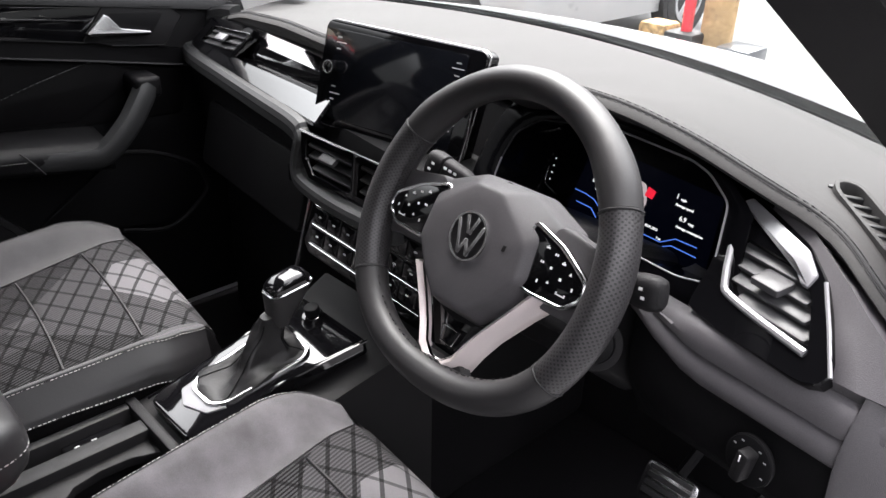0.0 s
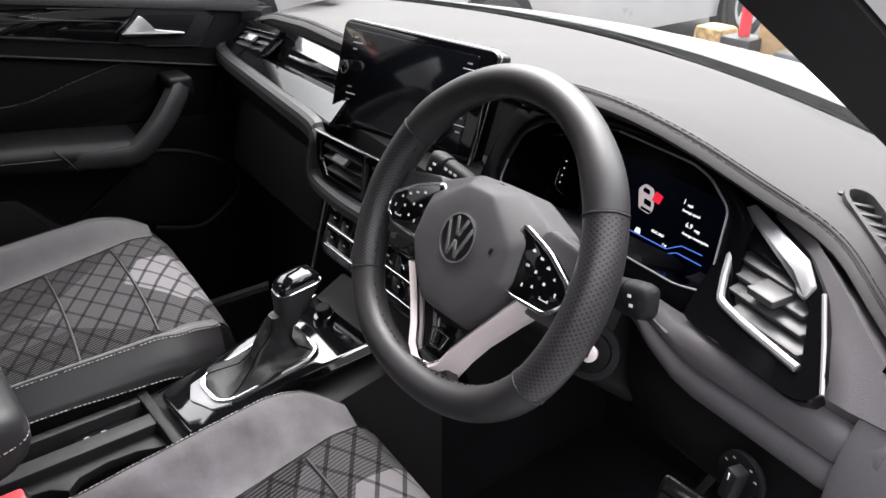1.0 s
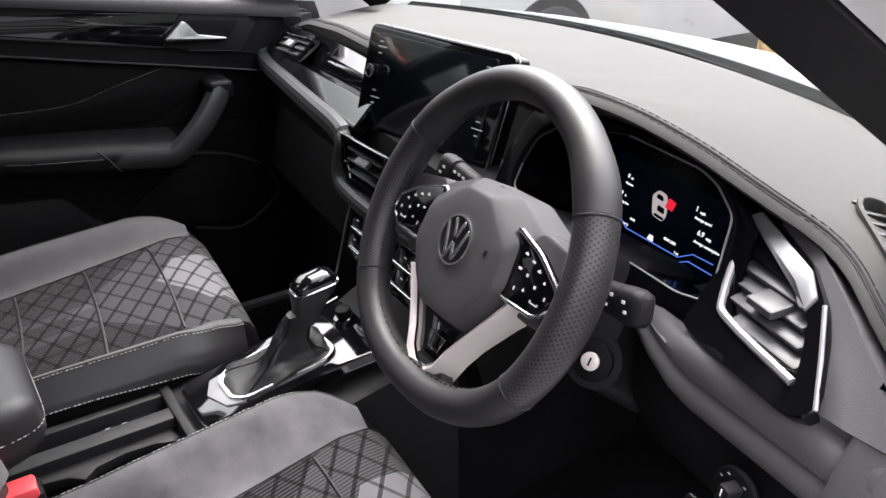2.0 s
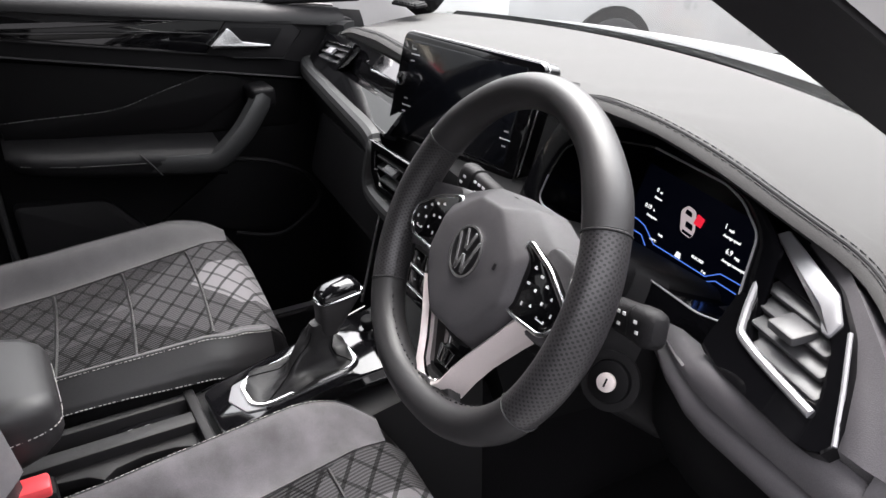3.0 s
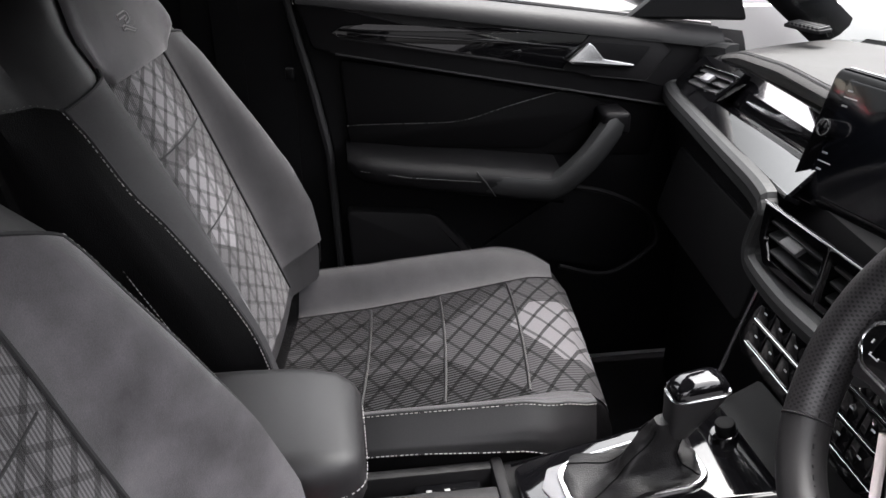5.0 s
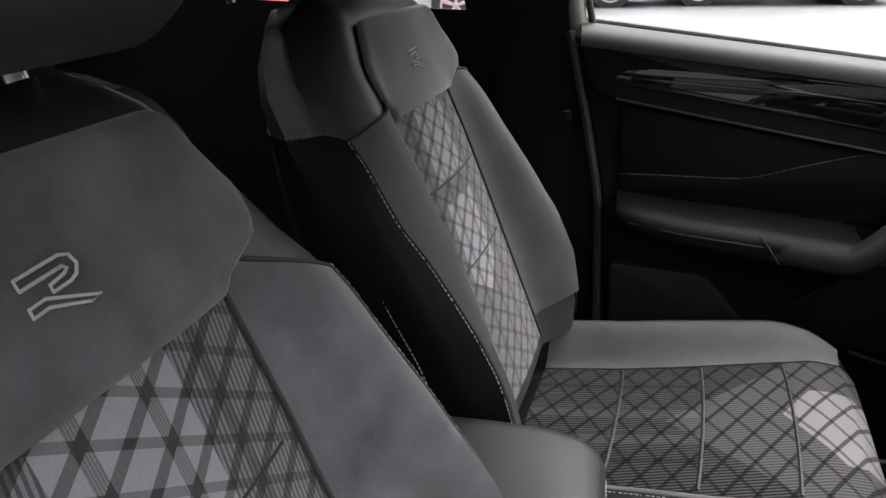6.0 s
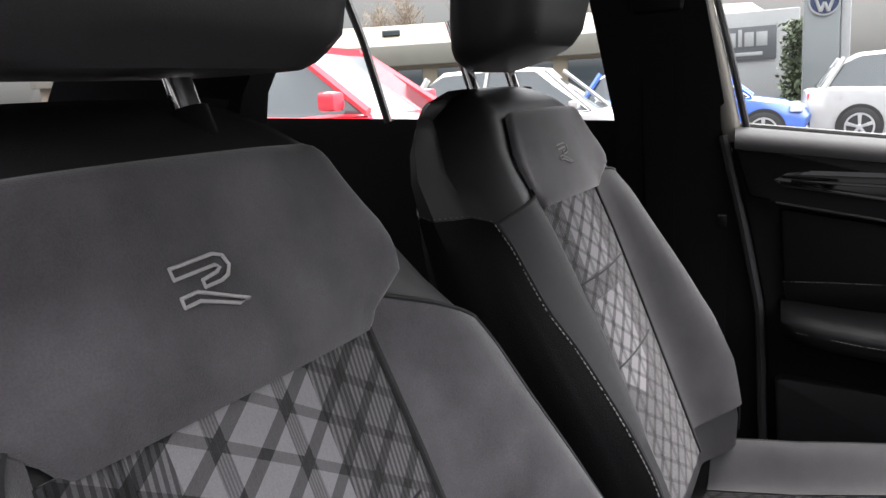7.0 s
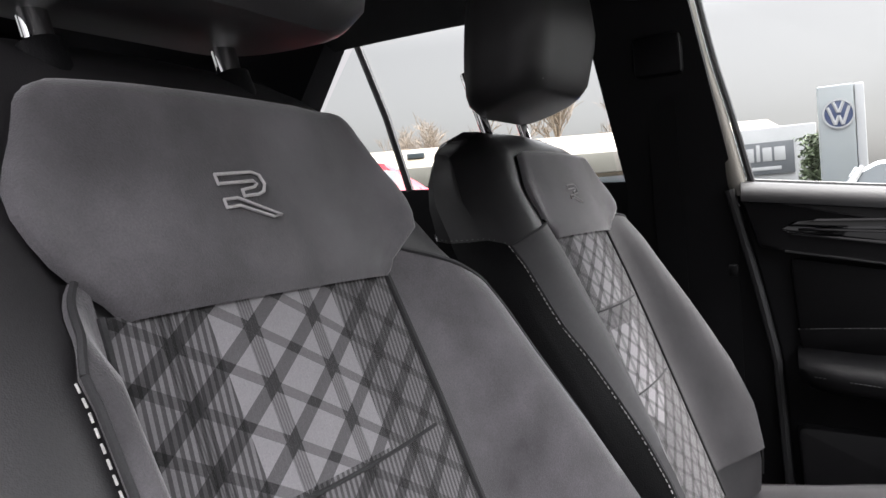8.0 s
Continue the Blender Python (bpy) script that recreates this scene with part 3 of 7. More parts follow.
    part("quarter_bar", tube([(-0.72, -1.040, 1.18), (-0.71, -1.075, 1.33), (-0.69, -1.125, 1.50)], 0.010, 8, squash=0.8), RUBBER, cabin)
    part("side_wall", block((0.77, -1.9, 0.33), (0.82, -0.66, 1.14), 0.01), DARK, cabin)
    part("pillar_middle", loft([[(0.80, -0.66, 0.33), (0.72, -0.68, 0.33), (0.72, -0.86, 0.33), (0.80, -0.88, 0.33)],
                                [(0.78, -0.66, 1.13), (0.735, -0.68, 1.13), (0.735, -0.80, 1.13), (0.78, -0.82, 1.13)],
                                [(0.665, -0.66, 1.44), (0.615, -0.66, 1.44), (0.615, -0.76, 1.44), (0.665, -0.77, 1.44)]]), DARK, cabin)
    # glass
    ws = patch(lambda u, v: (u * (0.74 - 0.12 * v), 0.672 - 0.26 * (u * 0.74) ** 2 * (1 - v) - 0.129 * u * 0.74 - 0.72 * v, 1.042 + 0.41 * v - 0.06 * u * u), space(-1, 1, 13), space(0, 1, 8), 0.005)
    part("binnacle_edge", tube([(0.157, 0.228, 1.040), (0.156, 0.219, 0.994), (0.153, 0.208, 0.956)], 0.0016, 8), BRIGHT, cabin, "bright chrome edge beside the instruments")
    g = part("windscreen", ws, GLASS, cabin, "clear windscreen glass")
    g.visible_shadow = False
    # from the pad's far edge outward: rubber seal, grained cowl, bonnet
    def dw(u, v, z):
        return (u * 0.9917 + v * 0.1288, 0.2 - u * 0.1288 + v * 0.9917, z)
    far = lambda u: 0.481 - 0.30 * u * u
    part("windscreen_seal", tube([dw(u, far(u) + 0.014, 1.026 - 0.03 * u * u) for u in space(-0.74, 0.70, 31)], 0.009, 8), COWL, cabin, "black rubber windscreen seal")
    part("wiper_cowl", patch(lambda u, v: dw(u, far(u) + 0.022 + 0.014 * v, 1.028 + 0.008 * v - 0.03 * u * u), space(-0.76, 0.72, 31), space(0, 1, 4), 0.02), COWL, cabin, "dark grained wiper cowl")
    for name, pts in (("front_door_glass", [(-0.80, 0.32, 1.05), (-0.775, -0.42, 1.12), (-0.70, -0.50, 1.48), (-0.66, -0.02, 1.44)]),
                      ("rear_door_glass", [(-0.785, -0.64, 1.16), (-0.765, -1.36, 1.21), (-0.68, -1.10, 1.50), (-0.69, -0.66, 1.49)])):
        bm = bmesh.new()
        bm.faces.new([bm.verts.new(p) for p in pts])
        ex = bmesh.ops.extrude_face_region(bm, geom=bm.faces[:])
        for v in ex["geom"]:
            if isinstance(v, bmesh.types.BMVert):
                v.co.x -= 0.004
        g = part(name, bm, GLASS, cabin, "clear side window glass", smooth=False)
        g.visible_shadow = False
    bonnet = patch(lambda u, v: dw(u * (1 - 0.06 * v), far(u) + 0.046 + v * 0.87, 1.040 - 0.045 * u * u - 0.12 * v * 0.85 - 0.30 * (v * 0.85) ** 2), space(-0.80, 0.76, 19), space(0, 1, 11), 0.012)
    part("bonnet", bonnet, PAINT_WHITE, cabin, "white painted bonnet")


add_cabin()

# ---- dashboard (its own frame: u to the right, v ahead, z up) ----
DASH = (0, 0.2, 0)
DTURN = (0, 0, -7.4)
dash = thing("dashboard", "charcoal soft-touch dashboard with gloss black band and stitched hood", "dashboard", DASH, DTURN)
ZFRONT = [(-0.78, 0.985), (-0.70, 1.002), (-0.55, 1.036), (-0.35, 1.056), (-0.10, 1.064), (0.12, 1.066), (0.22, 1.082), (0.34, 1.113), (0.42, 1.111),
          (0.50, 1.094), (0.57, 1.070), (0.64, 1.045), (0.70, 1.022), (0.78, 0.985)]
VFRONT = [(-0.78, 0.06), (-0.70, 0.033), (-0.55, 0.025), (-0.30, 0.010), (-0.14, 0.001), (-0.10, 0.08), (-0.05, 0.10), (0.17, 0.11), (0.21, 0.02), (0.25, 0.006), (0.40, 0.020), (0.56, 0.055), (0.64, 0.078), (0.70, 0.045), (0.78, 0.02)]


def add_dash():
    us = space(-0.775, 0.765, 90)
    rings = []
    for u in us:
        zf, vf = soft(ZFRONT, u), soft(VFRONT, u)
        vb = 0.478 - 0.30 * u * u
        sec = [(vf + 0.012, zf - 0.016), (vf + 0.002, zf - 0.013), (vf - 0.002, zf - 0.008), (vf + 0.003, zf - 0.002), (vf + 0.014, zf + 0.0015)]
        for k in (0.10, 0.2, 0.35, 0.5, 0.7, 0.85, 1.0):
            v = vf + 0.014 + (vb - vf - 0.014) * k
            w = 1 - (1 - k) ** 1.5
            sec.append((v, zf * (1 - w) + (1.033 - 0.03 * u * u) * w))
        sec += [(vb, 1.015 - 0.03 * u * u), (vf + 0.07, zf - 0.045)]
        rings.append([(u, a, b) for a, b in sec])
    part("top_pad", loft(rings), PADTOP, dash, "charcoal soft padded dashboard top")
    for off in (0.0055, 0.0125):
        line = [(u, soft(VFRONT, u) + off, soft(ZFRONT, u) - 0.0004 + (off - 0.0055) * 0.30) for u in space(-0.66, 0.74, 160)]
        part("stitching", stitches(line, 0.0034, 0.0012, 0.0006), SEAM, dash, "dark double stitching")
    part("pad_groove", tube([(u, soft(VFRONT, u) + 0.009, soft(ZFRONT, u)) for u in space(-0.66, 0.74, 120)], 0.0017, 6), SEAM, dash, "dark seam groove")
    # gloss band on the far side, with the grey edge trim under it
    UT = [(-0.69, 0.055, 0.992), (-0.09, 0.018, 1.036)]
    rows = [((-0.700, 0.010, 0.925), (-0.045, 0.945)), ((-0.690, -0.028, 0.937), (-0.064, 0.955)), ((-0.646, -0.0335, 0.949), (-0.062, 0.958)), ((-0.646, -0.0215, 0.962), (-0.033, 0.990)), ((-0.646, 0.000, 0.960), (-0.014, 0.987)),
            ((-0.646, 0.0105, 0.993), (-0.009, 1.013)), ((-0.646, 0.0335, 1.013), (0.018, 1.036)), ((-0.690, 0.10, 1.000), (0.07, 1.036))]
    for a, b in zip(rows, rows[1:]):
        quad = [Vector(a[0]), Vector((-0.095, *a[1])), Vector((-0.095, *b[1])), Vector(b[0])]
        n = (quad[1] - quad[0]).cross(quad[3] - quad[0]).normalized()
        cut = [Vector(p) for p in quad]
        for e in (0, 1):  # leave a hair of rounding between the facets
            cut[e], cut[3 - e] = quad[e].lerp(quad[3 - e], 0.02), quad[3 - e].lerp(quad[e], 0.02)
        part("band_facet", loft([[p - n * 0.006 for p in quad], cut]), BANDGLOSS, dash, "gloss black facet of the trim band", smooth=False)
    face = []
    for u in space(-0.712, -0.115, 40):
        v0, z0 = soft(VFRONT, u) + 0.001, soft(ZFRONT, u) - 0.0105
        v1, z1 = (lin([(a, b) for a, b, _ in UT], u), lin([(a, c) for a, _, c in UT], u))
        v1, z1 = v1 - 0.004, z1 + 0.001
        face.append([(u, v0 + 0.010, z0 + 0.002), (u, v0, z0), (u, v0 + (v1 - v0) * 0.15 - 0.0020, z0 + (z1 - z0) * 0.2), (u, v0 + (v1 - v0) * 0.55 - 0.0015, z0 + (z1 - z0) * 0.65), (u, v1 - 0.0005, z1 + 0.0035), (u, v1 + 0.002, z1), (u, v1 + 0.020, z1), (u, v0 + 0.040, z0)])
    part("pad_front", loft(face), PADTOP, dash, "charcoal soft front edge of the dashboard pad")
    edge = spline([(-0.640, 0.046, 1.012), (-0.700, 0.040, 1.004), (-0.740, 0.024, 0.990), (-0.752, 0.000, 0.968), (-0.742, -0.026, 0.944), (-0.690, -0.038, 0.931), (-0.47, -0.052, 0.935), (-0.30, -0.062, 0.939), (-0.15, -0.072, 0.943), (-0.112, -0.076, 0.932),
                   (-0.114, -0.080, 0.905), (-0.112, -0.084, 0.880), (-0.085, -0.086, 0.868), (0.02, -0.088, 0.870), (0.16, -0.080, 0.880)], 7)
    rings = []
    for i, p in enumerate(edge):
        t = (edge[min(i + 1, len(edge) - 1)] - edge[max(i - 1, 0)]).normalized()
        q = Vector((-t.z, 0, t.x)).normalized() * (1.0 if i < 60 else 0.7)
        rings.append([p + q * 0.0150 + Vector((0, 0.012, 0)), p + q * 0.0145, p + q * 0.010 + Vector((0, -0.007, 0)), p + q * 0.001 + Vector((0, -0.010, 0)), p - q * 0.001 + Vector((0, -0.0095, 0)), p - q * 0.013 + Vector((0, -0.010, 0)),
                      p - q * 0.0190 + Vector((0, -0.002, 0)), p - q * 0.0205 + Vector((0, 0.014, 0))])
    part("edge_trim", loft(rings), GREYTRIM, dash, "grey satin edge trim", smooth=False)
    # glove box and lower body
    rings = []
    for u in space(-0.775, -0.10, 12):
        rings.append([(u, -0.020, 0.930), (u, -0.026, 0.90), (u, -0.010, 0.80), (u, 0.03, 0.66), (u, 0.12, 0.56), (u, 0.30, 0.55), (u, 0.30, 0.99), (u, 0.02, 0.99)])
    part("glove_box_body", loft(rings), DARK, dash, "black grained glove box panel")
    part("glove_box_door", prism([(-0.64, 0.875), (-0.20, 0.878), (-0.19, 0.75), (-0.64, 0.74)], 0.012, basis((0, -0.226, 0), (1, 0, 0), (0, 0.25, 1)), 0.004, 0.02), DARK, dash)
    part("glove_box_latch", prism([(-0.235, 0.870), (-0.185, 0.870), (-0.185, 0.846), (-0.225, 0.842)], 0.010, basis((0, -0.246, 0), (1, 0, 0), (0, 0.25, 1)), 0.003, 0.005), PIANO, dash)
    # centre stack body
    rings = []
    for u in space(-0.135, 0.20, 6):
        rings.append([(u, -0.030, 0.955), (u, -0.038, 0.93), (u, -0.046, 0.875), (u, -0.045, 0.86), (u, -0.010, 0.70), (u, 0.02, 0.60), (u, 0.30, 0.60), (u, 0.30, 1.02), (u, 0.105, 1.02), (u, 0.070, 0.955)])
    part("centre_fascia", loft(rings), DARK, dash)
    # driver's side body: recessed behind the display, flush with the outer vent
    rings, low, under, band = [], [], [], []
    for u in [0.19, 0.30, 0.40, 0.475, 0.49, 0.505, 0.52, 0.535, 0.555, 0.575, 0.60, 0.64, 0.68, 0.71, 0.735, 0.765]:
        zf = lin(ZFRONT, u)
        deep = u < 0.565
        base = lin([(0.50, 0.010), (0.583, 0.018), (0.72, -0.003), (0.765, 0.004)], u) + 0.004
        top = 1.035 if deep else zf - 0.012
        plane = lambda z: 0.135 if deep else base + 0.95 * (z - 0.978) + (0.012 if u < 0.70 and z < 1.0 else 0)
        back = 0.17 if deep else 0.11
        lip = lin([(0.49, 0.012), (0.535, -0.004), (0.58, -0.014), (0.735, -0.016), (0.765, -0.004)], u)
        if u < 0.48:
            # plain dark body behind the steering column
            under.append([(u, 0.135, 1.035), (u, 0.135, 0.93), (u, 0.05, 0.915), (u, 0.040, 0.86), (u, 0.06, 0.76), (u, 0.14, 0.72), (u, 0.17, 0.74), (u, 0.17, 1.015)])
            continue
        k = min(1.0, max(0.0, (u - 0.50) / 0.09))  # the lower edge rises towards the column
        rise = 0.018 * (1 - k)
        up0 = 0.944 if deep else 0.950
        rings.append([(u, plane(top), top), (u, plane(0.990), 0.990), (u, plane(0.962), 0.930 if deep else 0.962), (u, lip + 0.010, up0), (u, lip + 0.001, up0 - 0.003), (u, lip - 0.004, up0 - 0.010),
                      (u, lip - 0.0065, 0.930 + rise * 0.4), (u, lip - 0.0060, 0.921 + rise * 0.7), (u, lip - 0.002, 0.9195 + rise * 0.7), (u, back, 0.9195 + rise), (u, back, top - 0.02 if deep else top - 0.03)])
        band.append([(u, lip + 0.02, 0.9200 + rise * 0.7), (u, lip - 0.0015, 0.9175 + rise * 0.7), (u, lip - 0.0075, 0.912 + rise * 0.7), (u, lip - 0.0105, 0.904 + rise), (u, lip - 0.0100, 0.896 + rise), (u, lip - 0.005, 0.8905 + rise), (u, lip + 0.02, 0.889 + rise)])
        low.append([(u, lip + 0.004, 0.900), (u, lip + 0.000, 0.86), (u, lip + 0.004, 0.82), (u, 0.045, 0.76), (u, 0.14, 0.72), (u, 0.30, 0.74), (u, 0.30, 0.900)])
    part("knee_panel", loft(rings), LOWSOFT, dash, "charcoal rolled lower edge of the dashboard")
    part("knee_edge", loft(band), LOWSOFT, dash, "charcoal grained edge strip under the dashboard")
    part("lower_panel", loft(low), DARK, dash, "black lower dashboard panel")
    part("column_body", loft(under), DARK, dash, "black dashboard body behind the steering column")
    # end cap: wraps from the crease beside the vent round to the door opening
    cap = []
    for z, v in ((1.035, 0.075), (1.010, 0.040), (0.985, 0.012), (0.960, -0.008), (0.935, -0.020), (0.915, -0.026), (0.893, -0.028), (0.86, -0.024), (0.80, -0.010), (0.70, 0.03)):
        cap.append([(0.738, v + 0.030, z), (0.7385, v + 0.004, z), (0.7405, v - 0.001, z), (0.746, v - 0.0005, z), (0.765, v + 0.012, z), (0.790, v + 0.034, z), (0.805, v + 0.075, z), (0.808, v + 0.16, z), (0.75, v + 0.16, z)])
    part("end_cap", loft(cap), SOFT, dash, "charcoal dashboard end cap")


add_dash()


SLAT = material("vent_slat_plastic", (0.040, 0.040, 0.042), 0.45, grain=0.08, bump=0.15, bump_scale=1500, stain=0.1, spec=0.35)


def frame_loop(pts, m, r, mat, parent, name="vent_frame", label="", closed=True, squash=1.0):
    loop = [m @ Vector((p[0], p[1], 0)) for p in pts]
    return part(name, tube(loop, r, 8, closed=closed, squash=squash), mat, parent, label)


def ring_loop(poly, c, n=64):
    """Points of a polygon met by n rays from c."""
    out = []
    for k in range(n):
        a = 2 * math.pi * k / n
        dx, dy = math.cos(a), math.sin(a)
        best = None
        for p, q in zip(poly, poly[1:] + poly[:1]):
            ex, ey = q[0] - p[0], q[1] - p[1]
            det = ex * dy - ey * dx
            if abs(det) < 1e-12:
                continue
            t = (ex * (p[1] - c[1]) - ey * (p[0] - c[0])) / det
            w = (dx * (p[1] - c[1]) - dy * (p[0] - c[0])) / det
            if t > 0 and -1e-9 <= w <= 1 + 1e-9 and (best is None or t > best):
                best = t
        out.append((c[0] + dx * best, c[1] + dy * best))
    return out


def hollow(outer, hole, m, front=0.004, back=-0.006, depth=0.03, edge=0.0015):
    """A plate with a hole whose walls go back by depth."""
    c = (sum(p[0] for p in hole) / len(hole), sum(p[1] for p in hole) / len(hole))
    o, h = ring_loop(outer, c), ring_loop(hole, c)
    grow = lambda L, k: [(c[0] + (x - c[0]) * k, c[1] + (y - c[1]) * k) for x, y in L]
    rows = [(o, back), (o, front - edge), (grow(o, 0.985), front), (grow(h, 1.03), front), (h, front - edge), (grow(h, 0.97), -depth)]
    return loft([[m @ Vector((x, y, z)) for x, y in L] for L, z in rows], caps=False)


def slat_row(parent, hole, m, n, turn, depth, z, mat, inset=0.002, lo=None, hi=None):
    ys = [p[1] for p in hole]
    lo, hi = min(ys) if lo is None else lo, max(ys) if hi is None else hi
    for k in range(n):
        y = lo + (hi - lo) * (k + 0.5) / n
        xs = []
        for a, b in zip(hole, hole[1:] + hole[:1]):
            if (a[1] - y) * (b[1] - y) < 0:
                xs.append(a[0] + (b[0] - a[0]) * (y - a[1]) / (b[1] - a[1]))
        if len(xs) < 2:
            continue
        x0, x1 = min(xs) + inset, max(xs) - inset
        d = depth / 2
        sl = prism([(x0, -d), (x1, -d), (x1, d), (x0, d)], 0.0034, m @ pose(0, y, z, turn, 0, 0), 0.0012, 0.003)
        part("slat", sl, mat, parent, "grey vent slat")


def add_vents():
    # driver's outer vent, in the raked plane of the panel
    m = basis((0.583, 0.018, 0.978), (1, -0.15, 0), (0.0, 0.95, 1))
    mi = m.inverted()
    def uvp(u, z):
        return tuple((mi @ Vector((u, 0.018 - 0.15 * (u - 0.583) + 0.95 * (z - 0.978), z)))[:2])
    vent = thing("air_vent", "gloss black driver's air vent with chrome frame and grey slats", "air vent")
    vent.matrix_world = pose(*DASH, *DTURN)
    outer = [uvp(*p) for p in ((0.536, 1.036), (0.562, 1.044), (0.632, 1.030), (0.664, 1.014), (0.713, 0.968), (0.713, 0.958), (0.694, 0.951), (0.600, 0.950), (0.560, 0.952), (0.556, 0.985))]
    hole = [uvp(*p) for p in ((0.566, 1.014), (0.634, 1.012), (0.660, 1.001), (0.683, 0.972), (0.600, 0.975), (0.583, 0.984))]
    part("surround", hollow([tuple(p) for p in round_poly([Vector(p) for p in outer], 0.006)], [tuple(p) for p in round_poly([Vector(p) for p in hole], 0.006)], m, 0.003, -0.012, 0.034), DEEPGLOSS, vent, "gloss black surround")
    part("vent_cavity", prism(hole, 0.002, m @ pose(0, 0, -0.034)), DARK, vent)
    c = [sum(p[0] for p in hole) / 6, sum(p[1] for p in hole) / 6]
    slat_row(vent, hole, m, 4, -30, 0.0145, -0.006, SLAT)
    tab = prism([(-0.016, -0.012), (0.016, -0.012), (0.016, 0.012), (-0.016, 0.012)], 0.007, m @ pose(c[0] + 0.002, c[1] + 0.002, 0.001, -38, 0, 0), 0.002, 0.003)
    part("tab", tab, SLAT, vent, "grey sliding vent tab")
    top = [uvp(*p) for p in ((0.546, 1.034), (0.556, 1.041), (0.636, 1.026), (0.656, 1.014), (0.654, 1.004), (0.646, 1.004), (0.630, 1.014))]
    part("chrome_bar", prism(top, 0.006, m, 0.002, 0.002), SATIN, vent, "satin chrome upper bar")
    low = [uvp(*p) for p in ((0.560, 1.013), (0.580, 0.982), (0.599, 0.973), (0.684, 0.968))]
    part("chrome_edge", tube([m @ Vector((p[0], p[1], 0.003)) for p in spline([(a, b, 0) for a, b in low], 4)], 0.0040, 8), SATIN, vent, "satin chrome lower edge")
    part("edge_line", tube([m @ Vector((*uvp(*p), 0.002)) for p in ((0.664, 1.013), (0.690, 0.988), (0.713, 0.964))], 0.0020, 6), SATIN, vent)
    # passenger's outer vent
    v2 = thing("air_vent", "gloss black passenger air vent with grey slats and chrome tab", "air vent", DASH, DTURN)
    m2 = basis((-0.566, -0.010, 0.986), (0.190, 0.000, 0.022), (-0.02, 0.022, 0.040))
    flat2 = lambda p: tuple((m2.inverted() @ Vector(p))[:2])
    inn = [flat2(p) for p in ((-0.681, -0.023, 0.962), (-0.498, -0.016, 0.975), (-0.448, -0.004, 1.018), (-0.636, 0.005, 0.994))]
    box = [flat2(p) for p in ((-0.722, -0.020, 0.955), (-0.690, -0.030, 0.945), (-0.488, -0.022, 0.964), (-0.436, -0.003, 1.020), (-0.446, 0.003, 1.027), (-0.655, 0.014, 1.008))]
    part("surround", hollow([tuple(p) for p in round_poly([Vector(p) for p in box], 0.006)], [tuple(p) for p in round_poly([Vector(p) for p in inn], 0.005)], m2, 0.003, -0.010, 0.026), DEEPGLOSS, v2, "gloss black surround")
    part("vent_cavity", prism(inn, 0.002, m2 @ pose(0, 0, -0.026)), DARK, v2)
    lo_, ro_, rt_, lt_ = [Vector((*p, 0)) for p in inn]
    for k in (0.16, 0.50, 0.84):
        a, b = lo_.lerp(lt_, k).lerp(ro_.lerp(rt_, k), 0.03), lo_.lerp(lt_, k).lerp(ro_.lerp(rt_, k), 0.97)
        d = (b - a).normalized()
        n = Vector((-d.y, d.x, 0))
        loop = [n * 0.0075 + Vector((0, 0, -0.012)), n * 0.0085 + Vector((0, 0, -0.010)), n * -0.004 + Vector((0, 0, 0.001)), n * -0.0055 + Vector((0, 0, -0.001))]
        part("slat", loft([[m2 @ (e + q) for q in loop] for e in (a, b)]), SLAT, v2, smooth=False)
    part("chrome_edge", tube([m2 @ (p + Vector((0, 0, 0.0035))) for p in (lt_.lerp(rt_, 0.1), rt_, ro_.lerp(rt_, 0.1), ro_.lerp(lo_, 0.3))], 0.0010, 6), CHROME, v2)
    mid_ = (lo_ + rt_ + ro_ + lt_) / 4
    part("tab", prism([(-0.022, -0.008), (0.020, -0.008), (0.022, 0.008), (-0.020, 0.008)], 0.006, m2 @ pose(mid_.x - 0.004, mid_.y, 0.002, -25, 0, math.degrees(math.atan2(ro_.y - lo_.y, ro_.x - lo_.x))), 0.002, 0.003), SATIN, v2, "satin grey vent tab")
    # centre vents
    v3 = thing("air_vent", "pair of dark centre air vents under the screen", "air vent", DASH, DTURN)
    m3 = basis((0.035, -0.070, 0.922), (1, 0.10, 0), (0, 0.10, 1))
    for side, hole in ((-1, [(-0.120, 0.018), (-0.004, 0.020), (-0.004, -0.030), (-0.100, -0.030), (-0.118, -0.012)]), (1, [(0.012, 0.020), (0.145, 0.024), (0.130, -0.024), (0.012, -0.028)])):
        half = [(x, y) for x, y in ((-0.135, 0.028), (0.004, 0.031), (0.004, -0.037), (-0.108, -0.040), (-0.130, -0.016))] if side < 0 else [(0.004, 0.031), (0.16, 0.034), (0.14, -0.032), (0.004, -0.037)]
        part("vent_housing", hollow(half, hole, m3, 0.002, -0.006, 0.022), PIANO, v3, "gloss black vent housing")
        part("vent_cavity", prism(hole, 0.002, m3 @ pose(0, 0, -0.022)), DARK, v3)
        slat_row(v3, hole, m3, 3, -62, 0.014, -0.008, GREYTRIM)
        part("tab", prism([(-0.018, -0.007), (0.018, -0.007), (0.018, 0.007), (-0.018, 0.007)], 0.006, m3 @ pose(side * 0.066 + 0.008, 0.002, 0.001, -50, 0, 0), 0.002, 0.003), SLAT, v3, "satin grey vent tab")
    part("chrome_line", tube([m3 @ Vector(p) for p in ((-0.135, 0.030, 0.003), (0.16, 0.036, 0.003))], 0.0007, 6), SATIN, v3)
    # demister grilles on the pad
    v4 = thing("demister_grille", "slatted side demister grille let into the dashboard end", "grille", DASH, DTURN)
